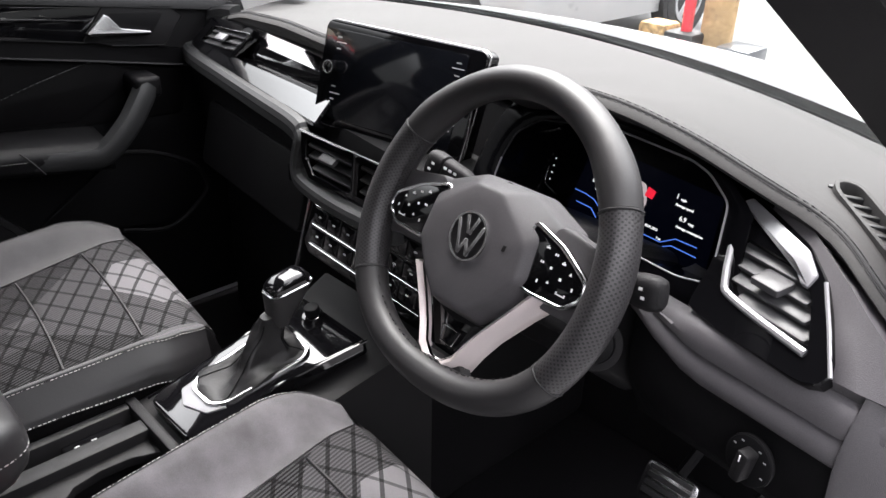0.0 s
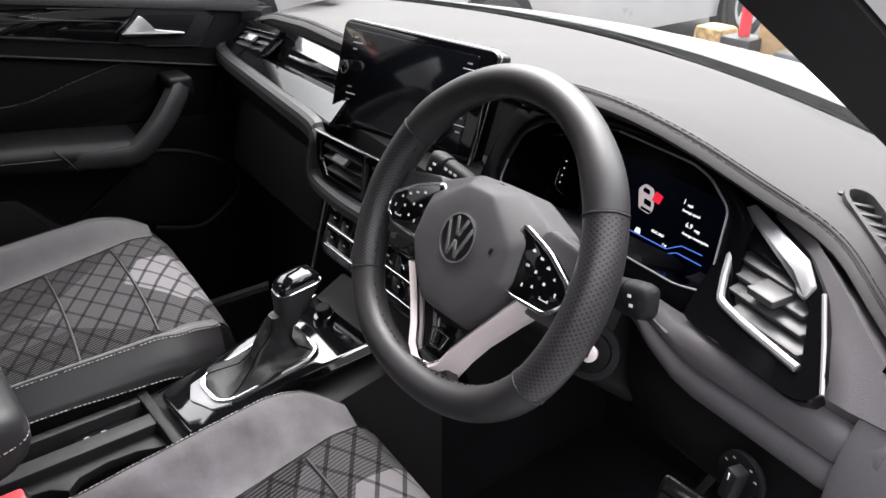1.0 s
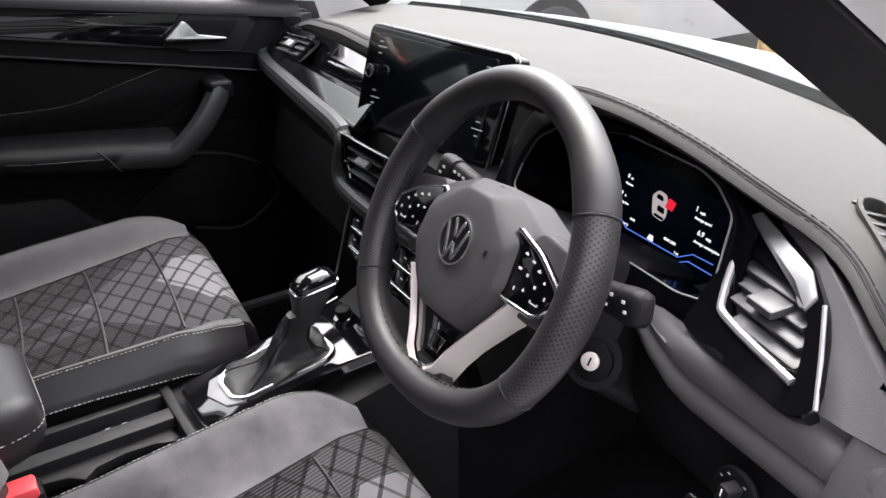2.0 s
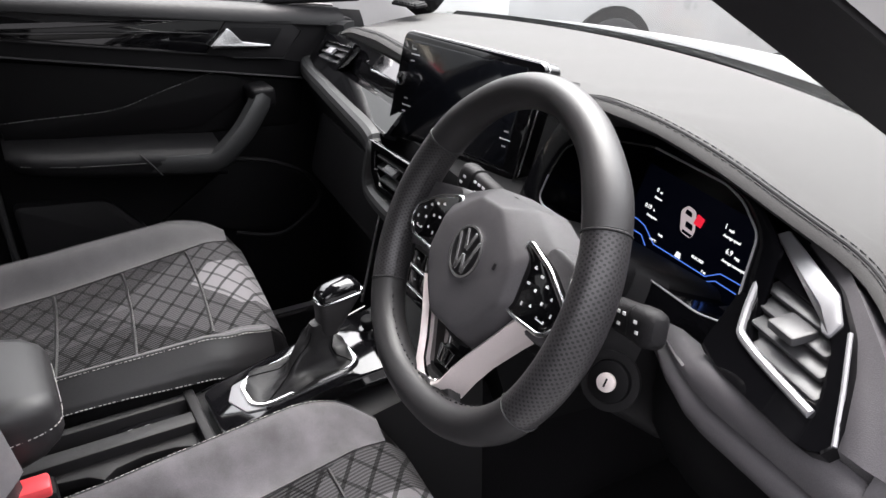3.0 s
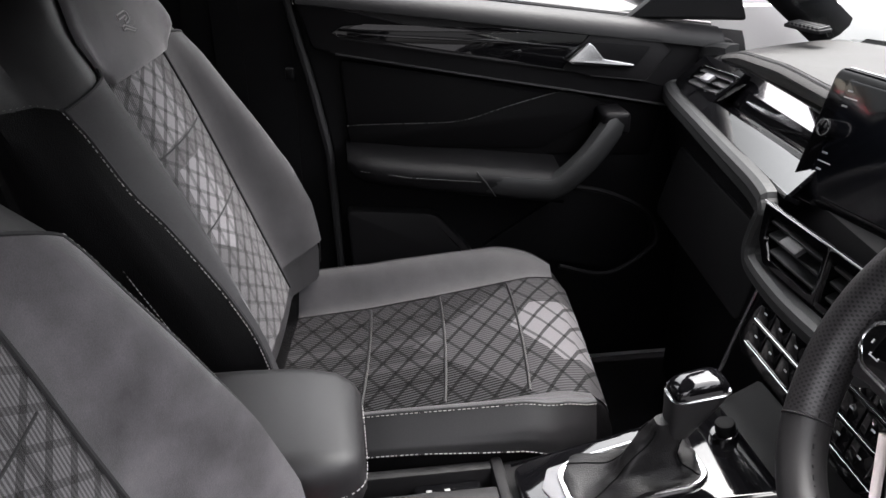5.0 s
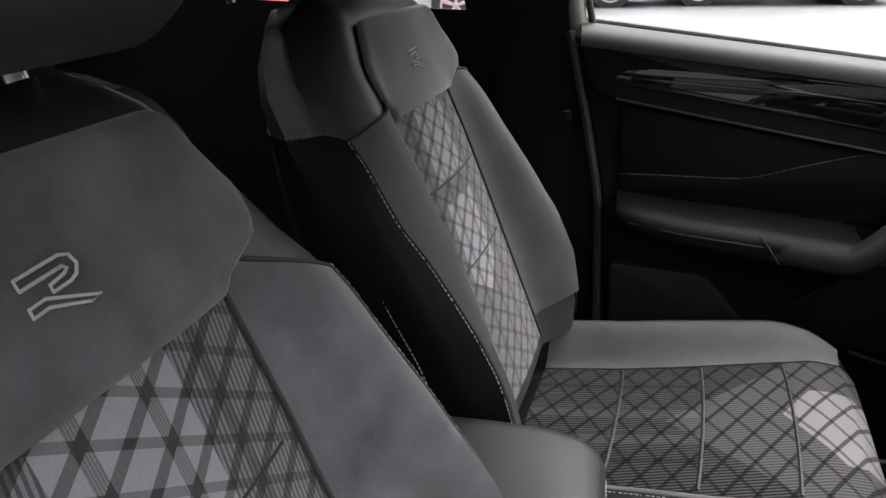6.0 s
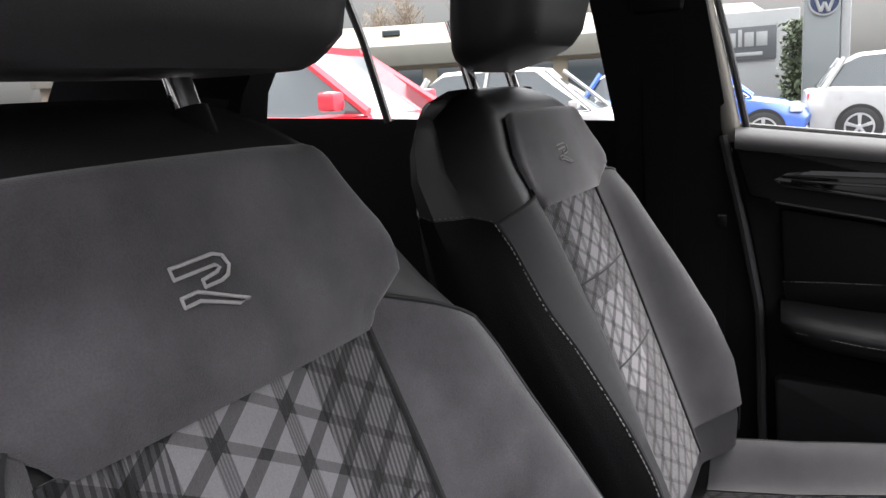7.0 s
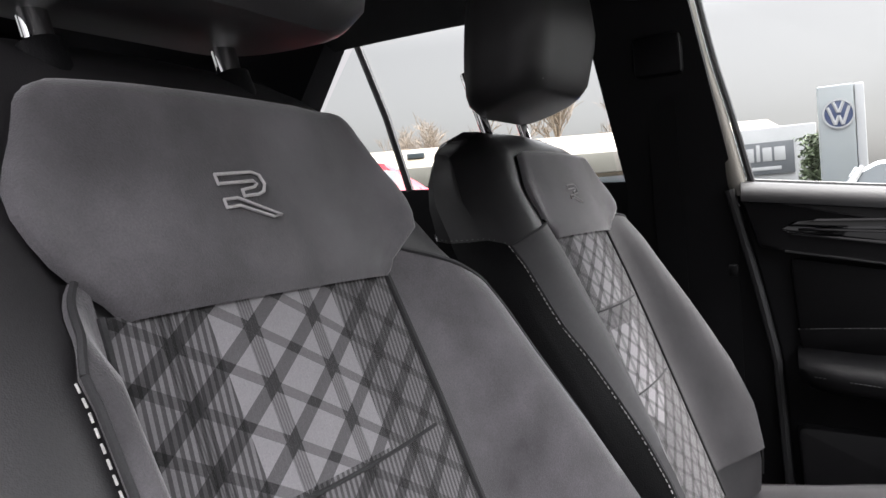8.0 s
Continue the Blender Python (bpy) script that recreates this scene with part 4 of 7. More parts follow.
    m4 = basis((0.641, 0.136, 1.0420), (0.84, -0.50, -0.20), (0.45, 0.85, 0.06))
    loopp = [(-0.062, -0.006), (-0.05, 0.015), (0.075, 0.015), (0.075, -0.015), (-0.045, -0.015)]
    inner = [(p[0] * 0.9, p[1] * 0.72) for p in loopp]
    part("grille_frame", hollow([tuple(p) for p in round_poly([Vector(p) for p in loopp], 0.010)], [tuple(p) for p in round_poly([Vector(p) for p in inner], 0.008)], m4 @ pose(0, 0, 0.002), 0.003, -0.010, 0.014), PADTOP, v4)
    part("grille_bed", prism(inner, 0.002, m4 @ pose(0, 0, -0.012)), DARK, v4)
    for k in range(8):
        part("slat", prism([(-0.0022, -0.013), (0.0022, -0.013), (0.0022, 0.013), (-0.0022, 0.013)], 0.006, m4 @ pose(-0.054 + 0.0155 * k, 0, -0.008, 0, 0, -25), 0.0008), GREYTRIM, v4)
    v5 = thing("demister_grille", "small slatted demister grille on the far dashboard corner", "grille", DASH, DTURN)
    m5 = basis((-0.745, 0.22, 1.040), (1, 0.2, 0.02), (0, 1, 0.05))
    part("grille_bed", prism([(-0.05, -0.02), (0.06, -0.02), (0.05, 0.02), (-0.05, 0.02)], 0.006, m5, 0.002, 0.01), DARK, v5)
    for k in range(8):
        part("slat", prism([(-0.0025, -0.018), (0.0025, -0.018), (0.0025, 0.018), (-0.0025, 0.018)], 0.005, m5 @ pose(-0.042 + 0.0125 * k, 0, 0.005, 0, 0, 20), 0.001), GREYTRIM, v5)


add_vents()


def add_screen():
    s = thing("touchscreen", "black infotainment touchscreen with rotary knob, switched off", "screen", DASH, DTURN)
    m = basis((-0.126, -0.047, 0.956), (0.285, 0.082, 0.0), (0.020, 0.045, 0.144))
    W_, H_ = 0.296, 0.150
    out = [(0.0, 0.004), (0.010, -0.004), (W_ - 0.02, -0.004), (W_ - 0.012, 0.004), (W_ + 0.002, H_ - 0.006), (W_ - 0.006, H_), (0.010, H_ + 0.001), (0.003, H_ - 0.008)]
    part("housing", prism(out, 0.020, m @ pose(0, 0, -0.026), 0.001, 0.006), PIANO, s)
    part("bezel", prism(out, 0.008, m @ pose(0, 0, -0.006), 0.003, 0.006), PIANO, s, "gloss black bezel")
    frame_loop(round_poly([Vector(p) for p in out], 0.006), m @ pose(0, 0, -0.006), 0.0016, CHROME, s, "rim", "thin chrome rim")
    part("display", prism([(0.026, 0.008), (W_ - 0.034, 0.008), (W_ - 0.026, H_ - 0.010), (0.028, H_ - 0.010)], 0.002, m @ pose(0, 0, 0.0015), 0.0005, 0.004), SCREENBLACK, s, "dark unlit display glass")
    knob = part("knob", disc(0.0098, 0.012, m @ pose(0.030, 0.083, 0.003), 0.002, 24), PIANO, s, "knurled black rotary knob")
    part("knob_ring", ring_mesh(0.0086, 0.0098, 0.002, m @ pose(0.030, 0.083, 0.0138)), CHROME, knob)
    for y, w in ((0.128, 0.008), (0.111, 0.008), (0.056, 0.008), (0.037, 0.007)):
        part("button_print", prism([(-w / 2, -0.0010), (w / 2, -0.0010), (w / 2, 0.0010), (-w / 2, 0.0010)], 0.0004, m @ pose(0.036, y, 0.0036)), DIMPRINT, s)
        part("button_print", prism([(-w / 2, -0.0010), (w / 2, -0.0010), (w / 2, 0.0010), (-w / 2, 0.0010)], 0.0004, m @ pose(W_ - 0.040, y, 0.0036)), DIMPRINT, s)
    for y in (0.1205, 0.046):
        for x in (0.040, W_ - 0.040):
            part("button_line", prism([(-0.010, -0.0005), (0.010, -0.0005), (0.010, 0.0005), (-0.010, 0.0005)], 0.0004, m @ pose(x, y, 0.0036)), PRINT, s)


add_screen()


def add_cluster():
    c = thing("instrument_cluster", "lit digital instrument display in a gloss black binnacle", "instrument cluster", DASH, DTURN)
    m = basis((0, 0.117, 0.985), (1, 0, 0), (0, 0.3, 1))
    at = lambda u, z, d=0.0: m @ pose(u, (z - 0.985) * 1.044, d)
    flat = lambda pts: [(u, (z - 0.985) * 1.044) for u, z in pts]
    rim = [(0.232, 0.966), (0.232, 0.994), (0.240, 1.024), (0.272, 1.047), (0.380, 1.066), (0.488, 1.064), (0.514, 1.058), (0.545, 1.040), (0.560, 0.978), (0.556, 0.968), (0.526, 0.962), (0.42, 0.962), (0.245, 0.960)]
    mr = basis((0, 0.05, 1.03), (1, 0, 0), (0, 0.45, 1))
    rloop = [(u, (z - 1.03) * 1.0966) for u, z in rim]
    rloop = [tuple(p) for p in round_poly([Vector(p) for p in rloop], 0.008)]
    over = [(0.190, 0.935), (0.192, 1.00), (0.21, 1.055), (0.26, 1.066), (0.36, 1.074), (0.47, 1.072), (0.54, 1.058), (0.572, 1.040), (0.586, 0.980), (0.600, 0.946), (0.55, 0.938)]
    over = [(u, (z - 1.03) * 1.0966) for u, z in over]
    part("binnacle", hollow(over, rloop, mr, 0.0, -0.004, 0.085, 0.001), BINNACLE, c, "gloss black binnacle surround")
    part("rim", tube([mr @ Vector((x, y, 0.0)) for x, y in rloop[18:] + rloop[:6]], 0.0011, 6), SATIN, c, "thin satin rim line")
    part("rim", tube([mr @ Vector((x, y, -0.0006)) for x, y in rloop], 0.0010, 6, closed=True), GREYTRIM, c, "thin grey rim line")
    part("display", prism(flat([(0.17, 0.90), (0.56, 0.90), (0.56, 1.045), (0.17, 1.045)]), 0.003, m @ pose(0, 0, -0.004), 0.0005), CLUSTERGLASS, c, "dark display glass")
    part("lit_panel", prism(flat([(0.285, 0.915), (0.505, 0.915), (0.495, 1.010), (0.300, 1.015)]), 0.0005, m @ pose(0, 0, -0.001)), LIT_NAVY, c, "dark navy lit display area")
    def t(body, u, z, size, mat=LIT_WHITE):
        text(body, size, at(u, z), mat, c, bold=0.00008)
    t("0", 0.327, 0.9925, 0.0066), t("mi", 0.3335, 0.9915, 0.0036), t("Distance", 0.332, 0.9845, 0.0036)
    t("0:19", 0.321, 0.972, 0.0068), t("h", 0.332, 0.971, 0.0036), t("Driving time", 0.332, 0.9635, 0.0036)
    t("1", 0.439, 0.9935, 0.0078), t("mph", 0.448, 0.992, 0.0042), t("Average speed", 0.452, 0.985, 0.0042)
    t("6.9", 0.455, 0.9725, 0.0078), t("mpg", 0.467, 0.971, 0.0042), t("Average consumption", 0.468, 0.963, 0.0042)
    t("05.01.2023", 0.419, 0.950, 0.0042), t("7 mi", 0.433, 0.942, 0.0036), t("14:48", 0.355, 0.9505, 0.0036), t("14.0 \u00b0C", 0.346, 0.942, 0.0036)
    for line in (((0.292, 0.953), (0.311, 0.953), (0.326, 0.951), (0.350, 0.9385), (0.437, 0.9395), (0.455, 0.950), (0.484, 0.951)),
                 ((0.300, 0.940), (0.326, 0.940), (0.338, 0.932)), ((0.440, 0.935), (0.452, 0.941), (0.487, 0.941))):
        part("lit_line", tube([at(u, z) @ Vector((0, 0, 0)) for u, z in line], 0.0006, 6), LIT_BLUE, c, "lit blue line")
    part("road_icon", prism(flat([(0.386, 0.940), (0.396, 0.940), (0.394, 0.946), (0.388, 0.946)]), 0.0003, m), LIT_WHITE, c)
    # small lit car diagram with its open door in red
    part("car_diagram", prism(flat([(0.381, 0.966), (0.399, 0.964), (0.402, 0.972), (0.394, 0.992), (0.380, 0.994), (0.372, 0.986)]), 0.0003, m, 0, 0.004), LIT_PALE, c, "lit pale car diagram")
    part("car_window", prism(flat([(0.386, 0.973), (0.398, 0.972), (0.396, 0.978), (0.385, 0.979)]), 0.0003, m @ pose(0, 0, 0.0004), 0, 0.002), LIT_NAVY, c)
    part("car_window", prism(flat([(0.379, 0.985), (0.391, 0.984), (0.389, 0.989), (0.380, 0.990)]), 0.0003, m @ pose(0, 0, 0.0004), 0, 0.002), LIT_NAVY, c)
    part("car_bumper", prism(flat([(0.384, 0.9665), (0.399, 0.9655), (0.400, 0.9685), (0.384, 0.9695)]), 0.0003, m @ pose(0, 0, 0.0004)), LIT_NAVY, c)
    part("door_warning", prism(flat([(0.396, 0.980), (0.408, 0.979), (0.410, 0.989), (0.398, 0.991)]), 0.0003, m @ pose(0, 0, 0.0006), 0, 0.0015), LIT_RED, c, "lit red open door warning")
    part("warning_strip", tube([at(u, z) @ Vector((0, 0, 0.001)) for u, z in ((0.264, 1.005), (0.244, 1.000), (0.238, 0.992), (0.238, 0.948), (0.242, 0.943), (0.266, 0.936))], 0.0007, 6), CHROME, c)
    for k in range(4):
        part("tell_tale", disc(0.0009, 0.0004, at(0.2455, 0.9505 + 0.009 * k, 0.0), 0, 8), LIT_WHITE, c)


add_cluster()


def add_switches():
    s = thing("light_switch", "round black headlamp switch with white symbols", "switch", DASH, DTURN)
    m = basis((0.672, -0.026, 0.855), (1, -0.1, 0), (0, 0.10, 1)) @ Matrix.Scale(0.68, 4)
    part("bezel", disc(0.036, 0.010, m, 0.003, 32), DARK, s)
    part("bezel_ring", ring_mesh(0.034, 0.037, 0.004, m @ pose(0, 0, 0.004)), HARD, s)
    k = part("knob", prism([(-0.009, -0.024), (0.009, -0.024), (0.010, 0.022), (-0.010, 0.022)], 0.024, m @ pose(0.002, 0, 0.008, 0, 0, -6), 0.004, 0.005), HARD, s, "grip of the headlamp switch")
    part("marker", block((-0.001, 0.008, 0), (0.001, 0.018, 0.001), 0.0003), PRINT, k).matrix_local = m @ pose(0.002, 0, 0.032)
    for a in (150, 120, 60, 30, -20):
        part("symbol", prism([(-0.0022, -0.0010), (0.0022, -0.0010), (0.0022, 0.0010), (-0.0022, 0.0010)], 0.0004, m @ pose(0.028 * math.cos(radians(a)), 0.028 * math.sin(radians(a)), 0.0103)), DIMPRINT, s)


add_switches()


def add_climate():
    c = thing("climate_panel", "gloss black climate control panel with white symbols", "control panel", DASH, DTURN)
    m = basis((0.045, -0.055, 0.812), (1, 0.08, 0), (0, 0.24, 1))
    out = [(-0.135, 0.050), (0.150, 0.055), (0.155, -0.035), (0.13, -0.065), (-0.135, -0.065), (-0.155, -0.045)]
    part("panel", prism(out, 0.012, m @ pose(0, 0, -0.004), 0.003, 0.008), PIANO, c)
    for r_ in range(3):
        for k in range(7):
            part("button", prism([(-0.0175, -0.0125), (0.0175, -0.0125), (0.0175, 0.0125), (-0.0175, 0.0125)], 0.003, m @ pose(-0.112 + 0.038 * k, 0.033 - 0.032 * r_, 0.0072), 0.001, 0.002), PIANO, c)
            part("symbol", prism([(-0.003, -0.001), (0.003, -0.001), (0.003, 0.001), (-0.003, 0.001)], 0.0004, m @ pose(-0.112 + 0.038 * k, 0.034 - 0.032 * r_, 0.0103)), PRINT, c)
    for y, r_ in ((0.017, 0.0004), (-0.015, 0.0008), (-0.048, 0.0009)):
        part("chrome_line", tube([m @ Vector((-0.132, y, 0.009)), m @ Vector((0.145, y, 0.009))], r_, 6), CHROME, c)
    part("side_edge", tube([m @ Vector((-0.150, 0.065, 0.006)), m @ Vector((-0.160, -0.03, 0.004)), m @ Vector((-0.172, -0.15, 0.0))], 0.003, 6), CHROME, c)


add_climate()

# ---- steering wheel and column ----
RAKE = 27.0
WM = basis((0.382, 0.0134, 0.9932), (1, 0, 0), (0, math.sin(radians(RAKE)), math.cos(radians(RAKE)))) @ pose(0, 0, 0, 0, -4.5, 0)

CM = basis((0.382, 0.0134, 0.9932), (1, 0, 0), (0, math.sin(radians(RAKE)), math.cos(radians(RAKE))))  # the column's own frame


EMBLEM = material("emblem_silver", (0.30, 0.30, 0.30), 0.25, 0.8, stain=0.1, stain_scale=40)


def add_wheel():
    w = thing("steering_wheel", "black leather steering wheel with silver lower spokes and perforated grips", "steering wheel")
    w.matrix_world = WM
    R = 0.1605

    def near(a, deg, wide):
        return math.exp(-((math.degrees(math.atan2(math.sin(a - radians(deg)), math.cos(a - radians(deg)))) / wide) ** 2))

    def rim_pt(a, b):
        """a: round the wheel; b: round the tube. Thicker at the grips and thumb rests, flattened at the bottom."""
        flat = 1.0 - 0.085 * near(a, -90, 34) + 0.012 * (near(a, -38, 16) + near(a, -142, 16))
        grip = 1.0 + 0.13 * (near(a, 2, 34) + near(a, 178, 34)) + 0.10 * (near(a, 38, 11) + near(a, 142, 11)) + 0.05 * near(a, -90, 40)
        x = R * flat + 0.0168 * grip * math.cos(b)
        return Vector((x * math.cos(a), x * math.sin(a), 0.0186 * grip * math.sin(b)))

    def arc(a0, a1, mat, label, n):
        us, vs = space(radians(a0), radians(a1), n), space(0, 2 * math.pi, 17)
        bm = bmesh.new()
        lay = bm.loops.layers.uv.new("UVMap")
        V = []
        for a in us:
            V.append([bm.verts.new(rim_pt(a, b)) for b in vs[:-1]])
        for i in range(n - 1):
            for j in range(16):
                f = bm.faces.new((V[i][j], V[i][(j + 1) % 16], V[i + 1][(j + 1) % 16], V[i + 1][j]))
                for lp, (ii, jj) in zip(f.loops, ((i, j), (i, j + 1), (i + 1, j + 1), (i + 1, j))):
                    lp[lay].uv = (us[ii] * R, vs[jj] * 0.015)
        bm.faces.new(V[0][::-1])
        bm.faces.new(V[-1])
        return part("rim_section", bm, mat, w, label)
    arc(28, 150, RIMLEATHER, "smooth black leather rim section", 40)
    arc(151, 211, PERF, "perforated black leather grip", 24)
    arc(212, 328, RIMLEATHER, "smooth black leather rim section", 40)
    arc(329, 387, PERF, "perforated black leather grip", 24)
    for a in (27.5, 150.5, 211.5, 328.5):
        q = radians(a)
        part("rim_seam", tube([rim_pt(q, b) for b in space(0, 2 * math.pi * 15 / 16, 16)], 0.0010, 6, closed=True), SEAM, w)
    inner = []
    for a in space(radians(155), radians(385), 120):
        p = rim_pt(a, math.pi * 0.92)
        inner.append(p * 0.998)
    part("rim_stitching", stitches(inner, 0.005, 0.003, 0.0009), SEAM, w, "black cross stitching")
    # airbag cover: a shield-shaped plate with facets falling back to a wider outline
    def ring12(right, k=0.0, r=0.006):
        full = [(x, y) for x, y in right] + [(-x, y) for x, y in right[::-1]]
        return round_poly([Vector(p) for p in full], r, 3)
    front = [(0.018, 0.051), (0.066, 0.014), (0.069, -0.022), (0.048, -0.049), (0.024, -0.070)]
    rear = [(0.034, 0.063), (0.086, 0.042), (0.090, -0.008), (0.066, -0.046), (0.032, -0.081)]
    fr, rr_ = ring12(front), ring12(rear)
    rings = [[Vector((p.x, p.y, z)) for p in rr_] for z in (-0.050, -0.016)]
    for k, z in ((0.12, -0.0100), (0.55, 0.0030), (0.90, 0.0108), (1.0, 0.0122)):
        rings.append([Vector((p.x + (q.x - p.x) * k, p.y + (q.y - p.y) * k, z)) for p, q in zip(rr_, fr)])
    for k, z in ((0.94, 0.0132), (0.70, 0.0146), (0.40, 0.0154), (0.15, 0.0156)):
        rings.append([Vector((q.x * k, q.y * k, z)) for q in fr])
    part("airbag_cover", loft(rings), SOFT, w, "charcoal moulded airbag cover")
    e = part("emblem", ring_mesh(0.0232, 0.0252, 0.003, pose(-0.001, 0.0, 0.0146)), EMBLEM, w, "round chrome emblem")
    part("emblem_bed", disc(0.0230, 0.0012, pose(-0.001, 0, 0.0150), 0, 32), HARD, e)
    for row in ([(-0.018, 0.014), (-0.006, -0.019)], [(-0.006, -0.019), (0.0, -0.003)], [(0.0, -0.003), (0.006, -0.019)], [(0.006, -0.019), (0.018, 0.014)],
                [(-0.008, 0.020), (-0.001, 0.002)], [(0.001, 0.002), (0.008, 0.020)]):
        (ax, ay), (bx, by) = row
        d = Vector((by - ay, ax - bx)).normalized() * 0.0019
        part("emblem_bar", prism([(ax + d.x - 0.001, ay + d.y), (ax - d.x - 0.001, ay - d.y), (bx - d.x - 0.001, by - d.y), (bx + d.x - 0.001, by + d.y)], 0.0018, pose(0, 0, 0.0160), 0.0005), EMBLEM, e)
    part("safety_mark", prism([(-0.011, -0.0016), (0.011, -0.0016), (0.011, 0.0016), (-0.011, 0.0016)], 0.0003, pose(-0.012, -0.040, 0.0142)), HARD, w)
    part("safety_mark", prism([(-0.002, -0.003), (0.002, -0.003), (0.003, 0.003), (-0.001, 0.003)], 0.0003, pose(0.046, 0.004, 0.0148)), HARD, w)
    # button pads in a bright frame
    for s in (-1, 1):
        pad = [(s * 0.141, -0.008), (s * 0.138, 0.007), (s * 0.102, 0.027), (s * 0.062, 0.039), (s * 0.058, -0.018), (s * 0.080, -0.024), (s * 0.125, -0.023)]
        if s < 0:
            pad = pad[::-1]
        pz = pose(0, 0, -0.006)
        p = part("button_pad", prism(pad, 0.010, pz, 0.0015, 0.006), PIANO, w, "gloss black button pad")
        part("pad_frame", tube([pz @ Vector((q.x, q.y, 0.0085)) for q in round_poly([Vector(q) for q in pad], 0.007)], 0.0025, 8, closed=True), CHROME, p, "satin chrome pad frame")
        for dx, dy, kind in ((0.128, -0.004, "bar"), (0.121, 0.008, "tri"), (0.112, 0.000, "dot"), (0.110, 0.014, "wide"), (0.099, 0.019, "pair"), (0.098, 0.006, "dot"), (0.100, -0.007, "tri"), (0.118, -0.013, "line"), (0.087, 0.022, "wide"), (0.086, 0.008, "pair"), (0.088, -0.010, "bar")):
            marks = {"bar": [(-0.0011, -0.0022, 0.0011, 0.0022)], "dot": [(-0.0018, -0.0018, 0.0018, 0.0018)], "wide": [(-0.0028, -0.0011, 0.0028, 0.0011), (-0.001, 0.0016, 0.001, 0.0026)],
                     "pair": [(-0.0026, -0.0014, -0.0006, 0.0014), (0.0006, -0.0014, 0.0026, 0.0014)], "line": [(-0.0075, -0.0006, 0.0075, 0.0006), (-0.0075, 0.0012, -0.0055, 0.0026), (0.0055, 0.0012, 0.0075, 0.0026)]}.get(kind)
            if kind == "tri":
                part("symbol", prism([(-0.0016, -0.0013), (0.0016, -0.0013), (0.0, 0.0016)], 0.0004, pose(s * dx, dy, 0.0041)), PRINT, p)
                continue
            for x0, y0, x1, y1 in marks:
                part("symbol", prism([(q * 0.75, r * 0.75) for q, r in ((x0, y0), (x1, y0), (x1, y1), (x0, y1))], 0.0004, pose(s * dx, dy, 0.0041)), PRINT, p)
        # arm behind the pad to the rim
        arm = [(s * 0.158, 0.030), (s * 0.136, 0.036), (s * 0.080, 0.046), (s * 0.060, -0.034), (s * 0.124, -0.034), (s * 0.154, -0.040)]
        part("spoke_arm", prism(arm if s > 0 else arm[::-1], 0.020, pose(0, 0, -0.026), 0.005, 0.012), SOFT, w)
        # silver lower spoke: a ridged bar that turns in at the bottom
        inn = [(0.086, -0.020), (0.066, -0.049), (0.042, -0.082), (0.030, -0.100), (0.021, -0.118), (0.009, -0.128), (0.0004, -0.1295)]
        outl = [(0.101, -0.031), (0.084, -0.050), (0.056, -0.085), (0.042, -0.108), (0.032, -0.130), (0.015, -0.141), (0.0004, -0.1435)]
        rings = []
        for (a, b), (c_, d_) in zip(inn, outl):
            rings.append([(s * (a + (c_ - a) * k), b + (d_ - b) * k, z) for k, z in ((0, -0.009), (0, -0.004), (0.10, 0.0010), (0.34, 0.0036), (0.48, 0.0015), (0.94, -0.0130), (1.0, -0.0165), (1.0, -0.024))])
        part("lower_spoke", loft(rings if s > 0 else rings[1:]), SILVER, w, "brushed silver lower spoke")
        part("spoke_edge", tube([(s * (a - 0.0002), b, -0.0030) for a, b in inn[1:]], 0.0014, 6), BRIGHT, w, "bright chrome spoke edge")
    part("spoke_foot", prism([(-0.036, -0.122), (0.036, -0.122), (0.050, -0.150), (0.030, -0.160), (-0.030, -0.160), (-0.050, -0.150)], 0.014, pose(0, 0, -0.018), 0.004, 0.01), RIMLEATHER, w)
    part("spoke_insert", prism([(-0.060, -0.060), (0.060, -0.060), (0.018, -0.124), (-0.018, -0.124)], 0.008, pose(0, 0, -0.022), 0.002, 0.004), PIANO, w, "gloss black spoke insert")
    part("insert_badge", prism([(-0.015, -0.098), (0.013, -0.098), (0.008, -0.114), (-0.010, -0.114)], 0.006, pose(0.001, 0.002, -0.015), 0.001, 0.001), PIANO, w)
    part("badge_edge", tube([Vector((x + 0.001, y + 0.002, -0.0088)) for x, y in ((-0.015, -0.098), (0.013, -0.098), (0.008, -0.114), (-0.010, -0.114))], 0.0006, 6, closed=True), CHROME, w, "thin chrome badge outline")
    part("hub_back", loft([[(0.075 * math.cos(a), 0.075 * math.sin(a) - 0.012, -0.012) for a in space(0, 2 * math.pi * 19 / 20, 20)],
                           [(0.05 * math.cos(a), 0.045 * math.sin(a), -0.06) for a in space(0, 2 * math.pi * 19 / 20, 20)]]), DARK, w)
    # column shroud
    col = thing("steering_column", "black steering column shroud with ignition lock", "steering column")
    col.matrix_world = CM
    rings = []
    for z, hw, hu, hd in ((-0.045, 0.050, 0.040, 0.050), (-0.07, 0.060, 0.046, 0.060), (-0.135, 0.064, 0.050, 0.074), (-0.155, 0.092, 0.050, 0.098), (-0.25, 0.10, 0.055, 0.12)):
        rings.append(round_poly([Vector(p) for p in ((-hw, -hd), (hw, -hd), (hw, hu), (-hw, hu))], 0.022, 4))
        rings[-1] = [Vector((p.x, p.y, z)) for p in rings[-1]]
    part("shroud", loft(rings), HARD, col)
    lm = Matrix.Translation((0.084, -0.066, -0.144)) @ pose(0, 0, 0, 2, 24, 0)
    part("lock_collar", ring_mesh(0.022, 0.030, 0.006, lm @ pose(0, 0, -0.004)), HARD, col, "dark collar round the ignition lock")
